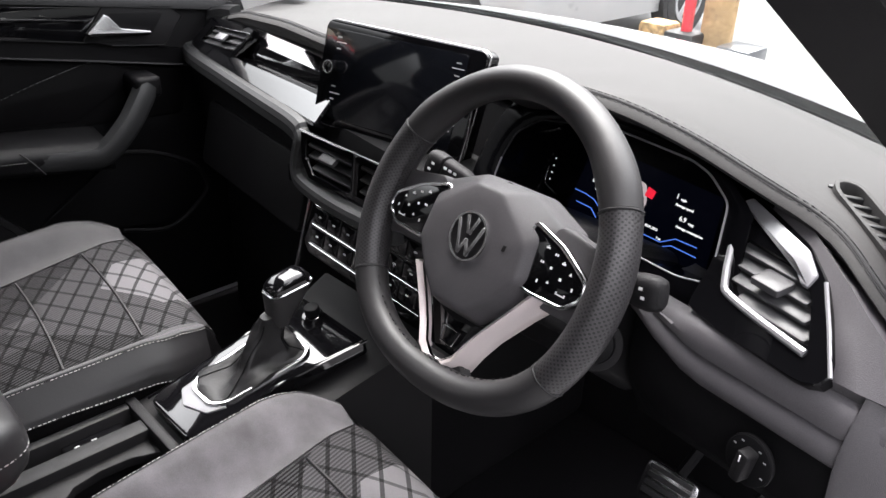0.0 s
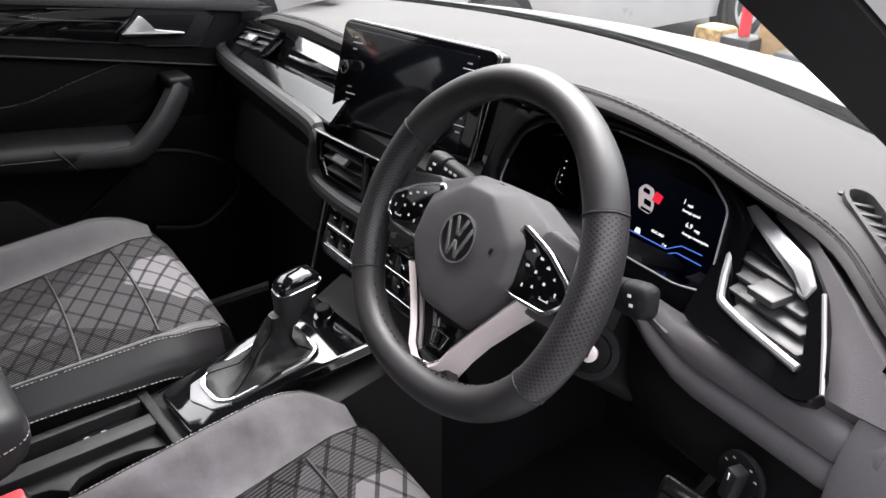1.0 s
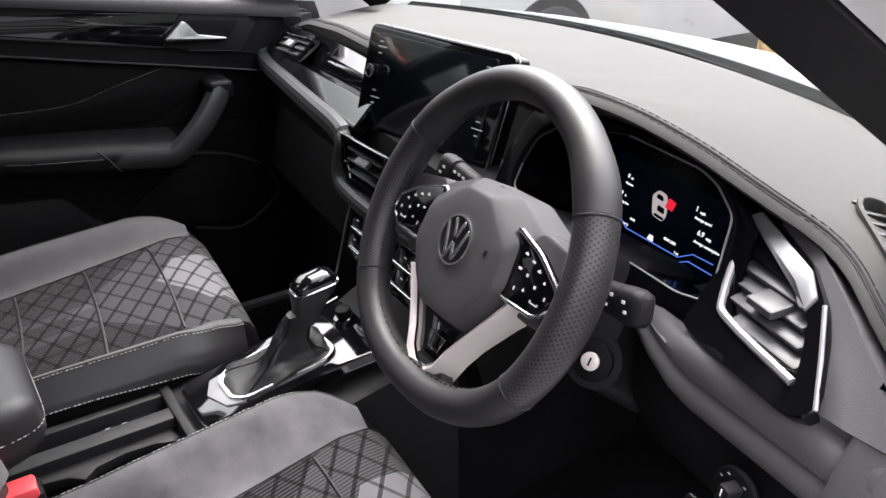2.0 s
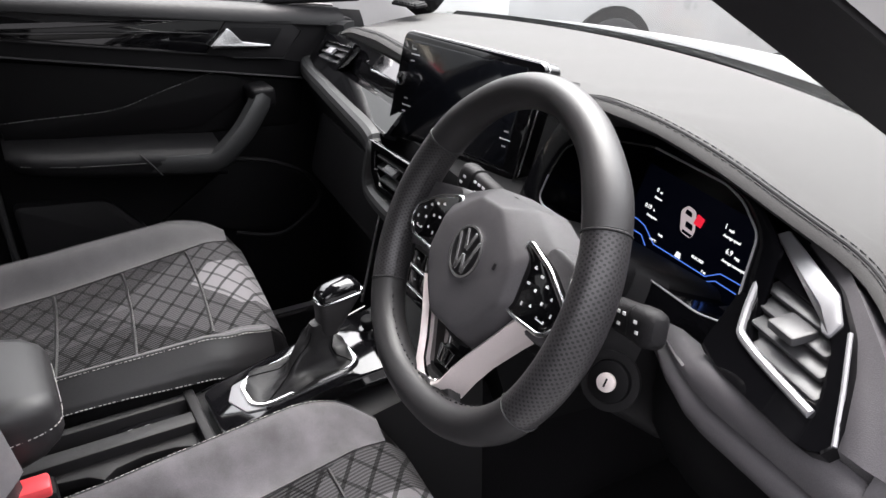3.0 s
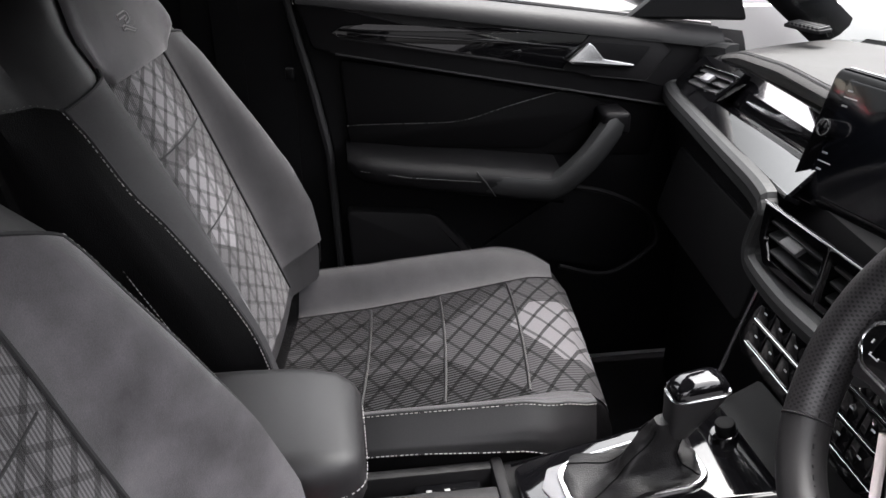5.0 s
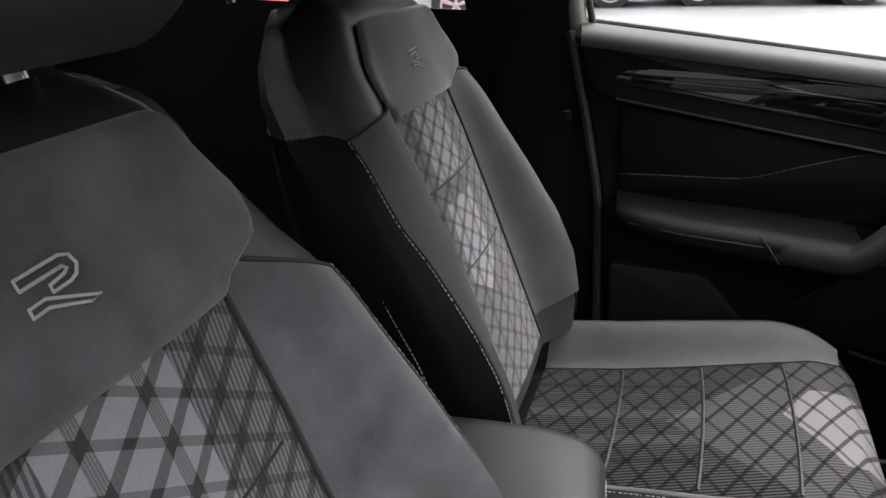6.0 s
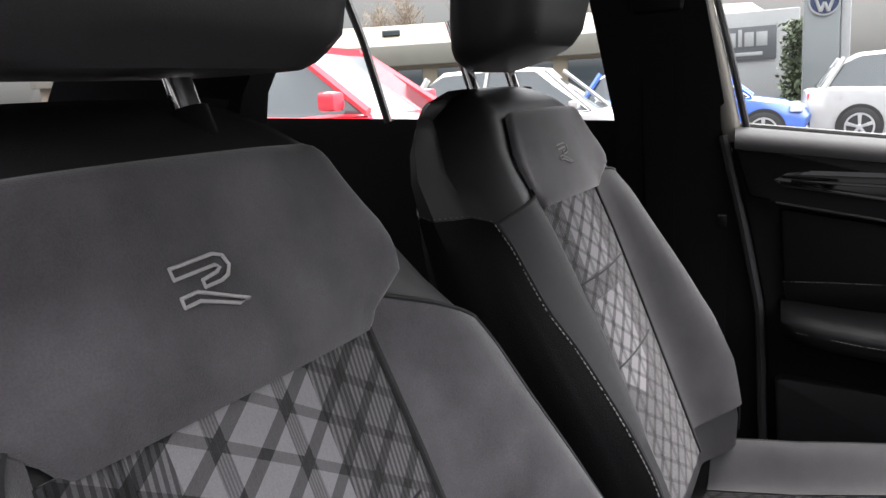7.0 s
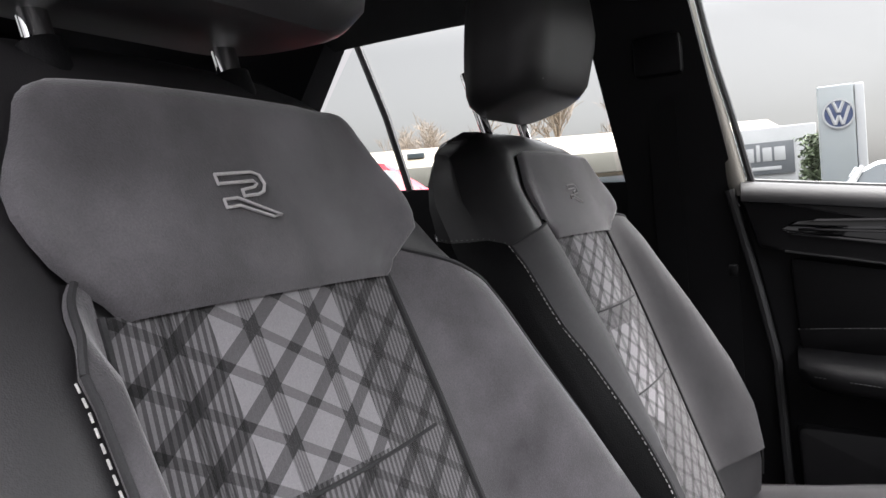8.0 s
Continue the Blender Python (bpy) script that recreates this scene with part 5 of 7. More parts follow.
    lock = part("ignition_lock", disc(0.0215, 0.008, lm, 0.003, 28), DARK, col, "ignition lock")
    part("lock_face", disc(0.0095, 0.004, lm @ pose(0, 0, 0.010), 0.001, 24), SILVER, lock, "round metal key slot")
    part("key_slot", block((-0.001, -0.0045, 0), (0.001, 0.0045, 0.0006), 0.0002), DARK, lock).matrix_local = lm @ pose(0, 0, 0.0142)
    for s, name in ((1, "stalk_right"), (-1, "stalk_left")):
        st = thing("control_stalk", "black column stalk with white symbols", "control stalk")
        st.matrix_world = CM
        base, tip = Vector((s * 0.060, 0.035, -0.085)), (Vector((0.172, 0.030, -0.070)) if s > 0 else Vector((-0.168, 0.050, -0.070)))
        if s > 0:
            base, tip = Vector((0.060, 0.004, -0.085)), Vector((0.176, 0.018, -0.056))
        d = (tip - base)
        mm = basis(base, d, (0, 1, 0.25))
        L = d.length
        rings = []
        for k, a, b in ((0, 0.009, 0.008), (0.36, 0.010, 0.009), (0.48, 0.0140, 0.0105), (0.74, 0.0155, 0.0110), (0.755, 0.0135, 0.0095), (0.77, 0.0165, 0.0120), (0.90, 0.0170, 0.0125), (0.965, 0.0155, 0.0110), (1.0, 0.0105, 0.0070)):
            rings.append([mm @ Vector((k * L, p.x, p.y)) for p in round_poly([Vector(q) for q in ((-a, -b), (a, -b), (a, b), (-a, b))], 0.012, 4)])
        part("lever", loft(rings), HARD, st)
        for k, dy in ((0.56, 0.006), (0.63, 0.006), (0.70, 0.006), (0.56, -0.004), (0.65, -0.004), (0.86, 0.004), (0.89, -0.004)):
            zz = 0.0112 if k < 0.755 else 0.0126
            part("symbol", prism([(-0.0022, -0.0014), (0.0022, -0.0014), (0.0022, 0.0014), (-0.0022, 0.0014)], 0.0005, mm @ pose(k * L, dy, zz if s > 0 else -zz, 0 if s > 0 else 180, 0, 0)), PRINT, st)


add_wheel()

# ---- front seats (frame: s to the right, y ahead, z up; s = 0 on the seat's middle) ----
REC = radians(18.6)
BACK0 = (-0.452, 0.660)
HALF = [(0.0, 0.228), (0.06, 0.245), (0.13, 0.254), (0.25, 0.252), (0.36, 0.242), (0.43, 0.226), (0.48, 0.210), (0.53, 0.196), (0.565, 0.180), (0.59, 0.150), (0.605, 0.110), (0.612, 0.08)]
REAR = [(0.0, 0.235), (0.13, 0.256), (0.30, 0.254), (0.43, 0.246), (0.52, 0.238), (0.56, 0.222), (0.59, 0.190), (0.612, 0.13)]
INS = [(0.0, 0.145), (0.12, 0.138), (0.30, 0.128), (0.38, 0.120), (0.45, 0.106), (0.60, 0.10)]
DRIVERINS = [(0.0, 0.140), (0.12, 0.132), (0.30, 0.120), (0.36, 0.118), (0.45, 0.110), (0.60, 0.10)]
BOL = [(0.0, 0.045), (0.05, 0.062), (0.12, 0.072), (0.20, 0.067), (0.30, 0.052), (0.36, 0.040), (0.42, 0.029), (0.47, 0.015), (0.52, 0.005), (0.60, 0.0)]
DROP = [(0.0, 0.036), (0.42, 0.040), (0.52, 0.050), (0.60, 0.050)]
RIDGE = [(0.0, 0.19), (0.06, 0.215), (0.12, 0.226), (0.20, 0.217), (0.30, 0.190), (0.36, 0.176), (0.42, 0.166), (0.47, 0.152), (0.52, 0.145), (0.60, 0.104)]  # where the bolster stands highest
DEEP = [(0.0, 0.10), (0.3, 0.115), (0.45, 0.095), (0.55, 0.075), (0.60, 0.055)]


def back_pt(s, h, d):
    """Point of the backrest: s across, h up the recline, d ahead of the panel."""
    return Vector((s, BACK0[0] - h * math.sin(REC) + d * math.cos(REC), BACK0[1] + h * math.cos(REC) + d * math.sin(REC)))


def out_share(h):
    """How far past the ridge the grey bolster reaches before the black side cover."""
    return lin([(0.15, 0.30), (0.34, 0.75), (0.48, 0.85)], h)


OUTBOARD = {"driver": False}  # the driver's seat has a wider inner wing


def half(s, h):
    return lin(HALF, h) + (lin([(0.25, 0.006), (0.36, 0.012), (0.43, 0.022), (0.50, 0.022), (0.57, 0.008)], h) if OUTBOARD["driver"] and s < 0 else 0.0)


def ins_at(s, h):
    """Half width of the fabric panel on the side of s."""
    return lin(DRIVERINS, h) + (0.007 if s < 0 else -0.007) if OUTBOARD["driver"] else lin(INS, h)


def ridge_at(s, h):
    r = lin(RIDGE, h)
    if OUTBOARD["driver"]:
        r += lin([(0.0, 0.020), (0.40, 0.020), (0.47, 0.0)], h) if s < 0 else (ins_at(s, h) + 0.024 - r) * lin([(0.0, 1.0), (0.42, 1.0), (0.49, 0.0)], h)
    return min(max(r, ins_at(s, h) + 0.004), half(s, h) - 0.004)


def back_d(s, h):
    """How far the front of the backrest stands ahead at s, h."""
    a, w, i, b = abs(s), half(s, h), ins_at(s, h), lin(BOL, h)
    ridge = ridge_at(s, h)
    top = -0.035 * max(0, (h - 0.555) / 0.055) ** 2
    if a <= i:
        return 0.006 * math.cos(a / i * math.pi / 2) + top
    if a <= ridge:
        k = (a - i) / (ridge - i)
        return b * (0.5 - 0.5 * math.cos(math.pi * k * 0.93)) / 0.988 + top
    k = (a - ridge) / (w - ridge)
    return b - (lin(DROP, h) * k ** 1.9) + top


def cush_w(y, s=1):
    return (0.024 if OUTBOARD["driver"] and s < 0 else 0.0) * min(1, max(0, (-0.01 - y) / 0.05)) + lin([(-0.50, 0.225), (-0.40, 0.240), (-0.20, 0.256), (-0.09, 0.262), (-0.04, 0.240), (-0.005, 0.205), (0.015, 0.18)], y)


def cush_i(y):
    return lin([(-0.50, 0.150), (-0.25, 0.160), (-0.02, 0.176)], y)


def cush_z(s, y):
    a, w, i = abs(s), cush_w(y, s), cush_i(y)
    b = lin([(-0.50, 0.060), (-0.30, 0.052), (-0.12, 0.040), (-0.04, 0.016), (0.015, 0.0)], y)
    z = lin([(-0.50, 0.612), (-0.35, 0.620), (-0.15, 0.642), (-0.06, 0.652), (-0.02, 0.645), (0.005, 0.622), (0.015, 0.59)], y)
    ridge = i + max(0.004, (w - i)) * 0.72
    if a <= i:
        return z + 0.004 * math.cos(a / i * math.pi / 2)
    if a <= ridge:
        k = (a - i) / (ridge - i)
        return z + b * (0.5 - 0.5 * math.cos(math.pi * k * 0.93)) / 0.988
    k = min(1, (a - ridge) / max(0.003, w - ridge))
    return z + b - 0.022 * k ** 2.2


def build_seat(x, label, y=0.0, driver=False, shift=0.0):
    OUTBOARD["driver"] = driver
    kp, off = (0.97, -0.0145) if driver else (0.98, -0.010)
    seat = thing("front_seat", label, "car seat", (x, y, 0), group="front seats")
    # cushion body in leather
    ys = [-0.50, -0.42, -0.34, -0.26, -0.18, -0.12, -0.08, -0.05, -0.03, -0.015, 0.0, 0.008, 0.013, 0.015]
    rings = []
    for yy in ys:
        w = cush_w(yy)
        row = [Vector((s, yy, cush_z(s, yy) - 0.0045)) for s in [cush_w(yy, k) * k for k in space(-1, 1, 29)]]
        wide = cush_w(yy, -1) - w
        drop = lin([(-0.5, 0.33), (-0.02, 0.36), (0.015, 0.44)], yy)
        right = [Vector((w + 0.008, yy, row[-1].z - 0.035)), Vector((w + 0.012, yy, row[-1].z - 0.075)), Vector((w + 0.004, yy, row[-1].z - 0.12)), Vector((w - 0.02, yy, drop + 0.02)), Vector((w - 0.06, yy, drop))]
        left = [Vector((-p.x - wide, p.y, p.z)) for p in right[::-1]]
        rings.append(row + right + left)
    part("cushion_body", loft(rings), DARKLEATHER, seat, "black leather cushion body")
    # fabric panel and microfibre bolsters on top
    yy = [-0.47 + 0.015 * k for k in range(31)] + [-0.010, 0.0, 0.006, 0.010]
    part("cushion_panel", patch(lambda u, v: (u * cush_i(v), v, cush_z(u * cush_i(v), v)), space(-1, 1, 15), yy, 0.004, lambda u, v: (u * cush_i(v) / 1.3, v / 1.3 + 0.424)), SHADEDFABRIC, seat, "dark woven fabric panel with diamond lattice")
    for s in (-1, 1):
        def bol(k, v, s=s):
            i, w = cush_i(v), cush_w(v, s)
            a = i + 0.002 + (w - i) * 0.74 * k
            return (s * a, v, cush_z(s * a, v) + 0.001)
        ks = space(0, 1, 10) if s > 0 else space(1, 0, 10)
        part("cushion_bolster", patch(bol, ks, [v for v in yy if v < -0.02], 0.004), SUEDE if driver else SHADEDSUEDE, seat, "grey microfibre cushion bolster" if driver else "grey microfibre cushion bolster, coloured darker for shade")
        seam = [Vector(bol(1.0, v)) + Vector((s * 0.003, 0, -0.001)) for v in yy if v < -0.02]
        part("stitching", stitches(seam, 0.0040, 0.0022, 0.0005), STITCH, seat, "pale seam stitching")
        part("piping", tube([Vector(bol(1.0, v)) + Vector((0, 0, -0.0005)) for v in yy if v < -0.02], 0.0016, 6), SEAM, seat)
        def band(v):
            return lin([(-0.47, 0.016), (-0.25, 0.021), (-0.08, 0.034), (-0.02, 0.052)], v)
        def sideband(k, v, s=s):
            w, top = cush_w(v, s), Vector(bol(1.0, v))
            e = cush_z(s * w, v)
            row = (top + Vector((s * 0.002, 0, -0.002)), Vector((s * (w + 0.002), v, e - 0.003)), Vector((s * (w + 0.0085), v, e - 0.5 * band(v))), Vector((s * (w + 0.0125), v, e - band(v))))
            i = min(2, int(k * 3))
            return row[i].lerp(row[i + 1], k * 3 - i)
        part("side_band", patch(sideband, space(0, 1, 13) if s > 0 else space(1, 0, 13), [v for v in yy if v < -0.02], 0.004), SIDELEATHER, seat, "dark grey leather side band")
        low = [Vector((s * (cush_w(v, s) + 0.0135), v, cush_z(s * cush_w(v, s), v) - band(v) + 0.002)) for v in yy if v < 0.0]
        part("side_stitching", stitches(low, 0.0040, 0.0022, 0.0007), STITCH, seat)
    for v in (-0.345, -0.225, -0.105):
        part("cross_seam", tube([(k * cush_i(v) * 0.98, v + 0.005 * (1 - k * k), cush_z(k * cush_i(v), v) + 0.0004) for k in space(-0.97, 0.97, 24)], 0.0024, 6), GAITER, seat)
    # plastic valance and rails
    for s in (-1, 1):
        part("side_valance", prism([(-0.46, 0.36), (-0.06, 0.36), (-0.02, 0.46), (-0.10, 0.52), (-0.50, 0.54)], 0.02, basis((s * 0.262 - 0.010, 0, 0), (0, 1, 0), (0, 0, 1)), 0.005, 0.02), HARD, seat)
        part("rail", block((s * 0.19 - 0.02, -0.50, ZF), (s * 0.19 + 0.02, 0.0, 0.36), 0.004), DARK, seat)
    # backrest body
    hs = [0.0, 0.04, 0.08, 0.13, 0.19, 0.25, 0.31, 0.36, 0.40, 0.43, 0.46, 0.49, 0.52, 0.55, 0.57, 0.585, 0.598, 0.606, 0.612]
    rings = []
    for h in hs:
        dp = lin(DEEP, h)
        row = [back_pt(half(k, h) * k, h, back_d(half(k, h) * k, h) - 0.0045) for k in space(-1, 1, 31)]
        def flank(sd):
            w = half(sd, h)
            e = back_d(sd * w, h)
            wr = lin(REAR, h)
            g = lambda k: e + (-dp - e) * k
            return [back_pt(sd * (w + (wr - w) * 0.45), h, g(0.18)), back_pt(sd * (wr + 0.004), h, g(0.45)), back_pt(sd * wr, h, g(0.75)), back_pt(sd * (wr - 0.03), h, -dp), back_pt(sd * wr * 0.5, h, -dp - 0.012)]
        right, left = flank(1), flank(-1)[::-1]
        rings.append(row + right + left)
    part("backrest_body", loft(rings), LEATHER, seat, "black leather backrest body")
    # side covers below the shoulder seam: toned near black for shade, lighter where door-lit
    for sd in (-1, 1):
        def cover(k, h, sd=sd):
            h = h * ((0.462 + 0.030 * k) if driver else (0.444 + 0.048 * k)) / 0.48
            w, wr, dp = half(sd, h), lin(REAR, h), lin(DEEP, h)
            e = back_d(sd * w, h)
            g = lambda q: e + (-dp - e) * q
            rg = ridge_at(sd, h)
            a = rg + out_share(h) * (w - rg)
            row = [(w + (wr - w) * 0.20 + 0.0035, g(0.09))] if driver else [(a, back_d(a, h) + 0.0015), ((a + w) / 2, back_d((a + w) / 2, h) + 0.002), (w + 0.003, e - 0.002)]
            row += [(wr + 0.0065, g(0.45)), (wr + 0.003, g(0.75)), (wr - 0.022, -dp - 0.0005)]
            n = len(row) - 1
            i = min(n - 1, int(k * n))
            (a0, d0), (a1, d1) = row[i], row[i + 1]
            q = k * n - i
            return back_pt(sd * (a0 + (a1 - a0) * q), h, d0 + (d1 - d0) * q)
        k0 = 0.10 if driver else 0.0
        ks_ = space(k0, 1, 16) if sd > 0 else space(1, k0, 16)
        part("side_cover", patch(cover, ks_, space(0.02, 0.48, 24), -0.003), SIDELEATHER if driver and sd > 0 else DARKLEATHER, seat, "black leather side cover, toned lighter for the door light" if driver and sd > 0 else "black leather side cover")
        part("cover_seam", stitches([cover(k, 0.483) + Vector((sd * 0.001, 0, 0)) for k in space(0.12, 0.98, 30)], 0.0040, 0.0022, 0.0004), FAINTTHREAD, seat)
    # fabric panel
    hh = [0.02 + 0.0143 * k for k in range(31)]
    part("backrest_panel", patch(lambda u, v: back_pt(u * ins_at(u, v), v, back_d(u * ins_at(u, v), v)), space(1, -1, 15), hh, 0.004, lambda u, v: (u * ins_at(u, v), v)), FABRIC, seat, "dark woven fabric panel with diamond lattice")
    for v in (0.226, 0.343):
        part("cross_seam", tube([back_pt(k * ins_at(k, v) * 0.98, v - 0.004 * (1 - k * k), back_d(k * ins_at(k, v), v) + 0.0003) for k in space(-0.88, 0.88, 24)], 0.0013, 6), SEAM, seat)
    for s in (-1, 1):
        def bb(k, v, s=s):
            h = 0.055 + (0.474 - (0.052 if driver else 0.026) * k - 0.055) * v
            i, w = ins_at(s, h), half(s, h)
            rg = ridge_at(s, h)
            a = i + 0.002 + (rg + ((0.10 if s > 0 else 0.4) if driver else out_share(h) - 0.02) * (w - rg) - i) * k
            return back_pt(s * a, h, back_d(s * a, h) + 0.001)
        hb = space(0, 1, 30)
        ks = space(1, 0, 10) if s > 0 else space(0, 1, 10)
        part("backrest_bolster", patch(bb, ks, hb, 0.004), SUEDE if driver else SHADEDSUEDE, seat, "grey microfibre backrest bolster" if driver else "grey microfibre backrest bolster, coloured darker for shade")
        part("piping", tube([bb(1.0, v) for v in hb], 0.0018, 6), SEAM, seat)
        top = [bb(k, hb[-1] - 0.0) for k in space(0.0, 1.0, 14)]
        part("shoulder_piping", tube(top, 0.0018, 6), SEAM, seat)
        part("stitching", stitches([bb(1.0, v) + Vector((s * 0.004, -0.001, 0)) for v in hb] , 0.0040, 0.0022, 0.0005), STITCH, seat, "pale seam stitching")
        side = [back_pt(s * (half(s, v) + 0.0075), v, back_d(s * half(s, v), v) - 0.035) for v in [0.06 + 0.015 * k for k in range(24)]]
        part("side_stitching", stitches(side, 0.0040, 0.0022, 0.0004), STITCH, seat)
        # soft grey lip where the panel meets the bolster
        part("panel_welt", tube([back_pt(s * (ins_at(s, v) + 0.001), v, back_d(s * ins_at(s, v), v) + 0.0015) for v in hh], 0.0022, 6), SEAM, seat)
    # shoulder pad in microfibre
    PAD = [(0.445, 0.108), (0.452, 0.116), (0.476, 0.142), (0.490, 0.152), (0.506, 0.151), (0.535, 0.136), (0.550, 0.1285), (0.557, 0.124), (0.562, 0.118), (0.5648, 0.111), (0.566, 0.102)]
    ph = [0.445, 0.449, 0.455, 0.463, 0.473, 0.484, 0.495, 0.507, 0.52, 0.533, 0.545, 0.552, 0.557, 0.560, 0.562, 0.5637, 0.565, 0.566]
    def pad(u, h):
        a = u * lerp(PAD, h) * kp + off
        edge = min(1.0, (1 - abs(u)) / 0.08, (h - 0.443) / 0.014, (0.568 - h) / 0.014)
        lift = 0.0075 * math.sqrt(max(0, 1 - (1 - max(0, edge)) ** 2))
        own, mid_ = back_d(a, h), back_d(0.0, h) + 0.55 * (back_d(a, h) - back_d(0, h))
        k = min(1.0, max(0.0, (1 - abs(u)) / 0.35))
        return back_pt(a, h, own + (max(own, mid_) - own) * k - 0.001 + lift)
    part("shoulder_pad", patch(pad, [-u for u in (-1, -0.985, -0.96, -0.93, -0.88, -0.8, -0.65, -0.45, -0.2, 0, 0.2, 0.45, 0.65, 0.8, 0.88, 0.93, 0.96, 0.985, 1)], ph, 0.012), SUEDE, seat, "grey microfibre shoulder pad with embossed emblem")
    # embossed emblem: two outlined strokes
    c = 0.503
    def em(pts, closed=True):
        return part("emblem_stroke", tube([pad(0, 0) * 0 + Vector(pad((0.001 - off - p[0] * 0.72) / (lerp(PAD, p[1]) * kp), c + (p[1] - c) * 0.9 - 0.001)) + Vector((0, 0.0012, 0.0004)) for p in pts], 0.0010, 6, closed=closed), EMBOSS, seat, "pale embossed outline")
    em([(-0.026, c + 0.012), (0.012, c + 0.014), (0.020, c + 0.012), (0.023, c + 0.006), (0.019, c + 0.001), (0.012, c - 0.001), (-0.004, c - 0.002), (-0.004, c + 0.002), (0.010, c + 0.004), (0.014, c + 0.006), (0.011, c + 0.008), (-0.026, c + 0.006)])
    em([(-0.026, c - 0.004), (-0.012, c - 0.003), (0.030, c - 0.015), (0.020, c - 0.016), (-0.012, c - 0.008), (-0.026, c - 0.009)])
    # headrest on two posts
    hm = lambda s, h, d: back_pt(s, h, d)
    pd = -0.020 if driver else -0.045
    for s in (-1, 1):
        part("post_sleeve", tube([hm(s * 0.066, 0.560, pd), hm(s * 0.066, 0.598 if driver else 0.604, pd)], 0.0115 if driver else 0.016, 14), DARK, seat)
        part("headrest_post", tube([hm(s * 0.066, 0.575, pd), hm(s * 0.066, 0.70, pd + 0.005)], 0.0075, 14), BRIGHT, seat, "polished steel headrest post")
    rings = []
    for t in (0, 0.015, 0.04, 0.08, 0.13, 0.2, 0.28, 0.37, 0.46, 0.55, 0.64, 0.72, 0.79, 0.85, 0.9, 0.94, 0.97, 0.99, 1):
        h = (0.603 if driver else 0.640) + 0.215 * t
        w = lin([(0, 0.094), (0.015, 0.104), (0.04, 0.112), (0.08, 0.119), (0.3, 0.130), (0.6, 0.130), (0.85, 0.112), (0.96, 0.085), (1, 0.06)], t) * (1.06 if driver else 0.95)
        f = lin([(0, 0.030), (0.08, 0.042), (0.35, 0.052), (0.7, 0.040), (0.9, 0.012), (1, -0.015)], t)
        b = lin([(0, -0.060), (0.1, -0.075), (0.5, -0.070), (0.85, -0.060), (1, -0.040)], t)
        loop = round_poly([Vector(p) for p in ((-w, b), (w, b), (w, f), (-w, f))], 0.045, 5)
        rings.append([hm(p.x, h - (0.336 * p.y * (1 - t) if driver else 0.0), p.y + (0.05 * t + 0.022 if driver else 0.085 * t)) for p in loop])
    part("headrest", loft(rings), LEATHER, seat, "black leather headrest")
    for s in (-1, 1):
        line = [hm(s * lin([(0, 0.075), (0.3, 0.098), (1, 0.07)], t), (0.606 if driver else 0.645) + 0.20 * t, lin([(0, 0.036), (0.35, 0.0520), (0.7, 0.041), (1, 0.0)], t) + 0.05 * t + 0.0005) for t in space(0.02, 0.85, 20)]
        part("headrest_seam", stitches(line, 0.004, 0.003, 0.0006), STITCH, seat)
    # the whole seat stands slightly askew
    skew = Matrix(((1, 0, 0, 0), (-0.105, 1, 0, 0), (0, 0, 1, 0), (0, 0, 0, 1)))
    for o in seat.children:
        o.data.transform(skew)
        high = o.name.split(".")[0] in ("cross_seam", "stitching", "side_stitching", "piping") and max(v.co.z for v in o.data.vertices) > 0.85
        if shift and (high or o.name.split(".")[0] in ("backrest_body", "side_cover", "cover_seam", "backrest_panel", "backrest_bolster", "shoulder_pad", "emblem_stroke", "headrest_post", "post_sleeve", "panel_welt", "shoulder_piping") or (driver and o.name.split(".")[0] in ("headrest", "headrest_seam"))):
            o.data.transform(Matrix.Translation((0, shift, 0)))
    return seat


EMBOSS = material("embossed_silver_thread", (0.34, 0.33, 0.33), 0.6, grain=0.1)
build_seat(-0.358, "passenger seat in black leather, grey microfibre and lattice fabric", 0.0, False, -0.020)
build_seat(0.362, "driver's seat in black leather, grey microfibre and lattice fabric", 0.0, True, -0.022)


def add_rear_seat():
    r = thing("rear_bench", "black rear seat bench behind the front seats", "car seat")
    part("bench_cushion", block((-0.66, -1.35, 0.42), (0.66, -0.86, 0.64), 0.05, 4), LEATHER, r)
    bk = loft([[(x, -1.30, 0.60), (x, -1.50, 0.60), (x, -1.62, 1.10), (x, -1.52, 1.12), (x, -1.46, 1.08)] for x in (-0.66, -0.2, 0.2, 0.66)])
    part("bench_back", bk, LEATHER, r)
    for x in (-0.40, 0.0, 0.40):
        part("bench_headrest", block((x - 0.12, -1.66, 1.10), (x + 0.12, -1.56, 1.24), 0.035, 4), LEATHER, r)
    sh = thing("parcel_shelf", "dark parcel shelf behind the rear bench", "parcel shelf")
    part("shelf", block((-0.62, -1.92, 1.06), (0.62, -1.64, 1.09), 0.01), DARK, sh)


add_rear_seat()

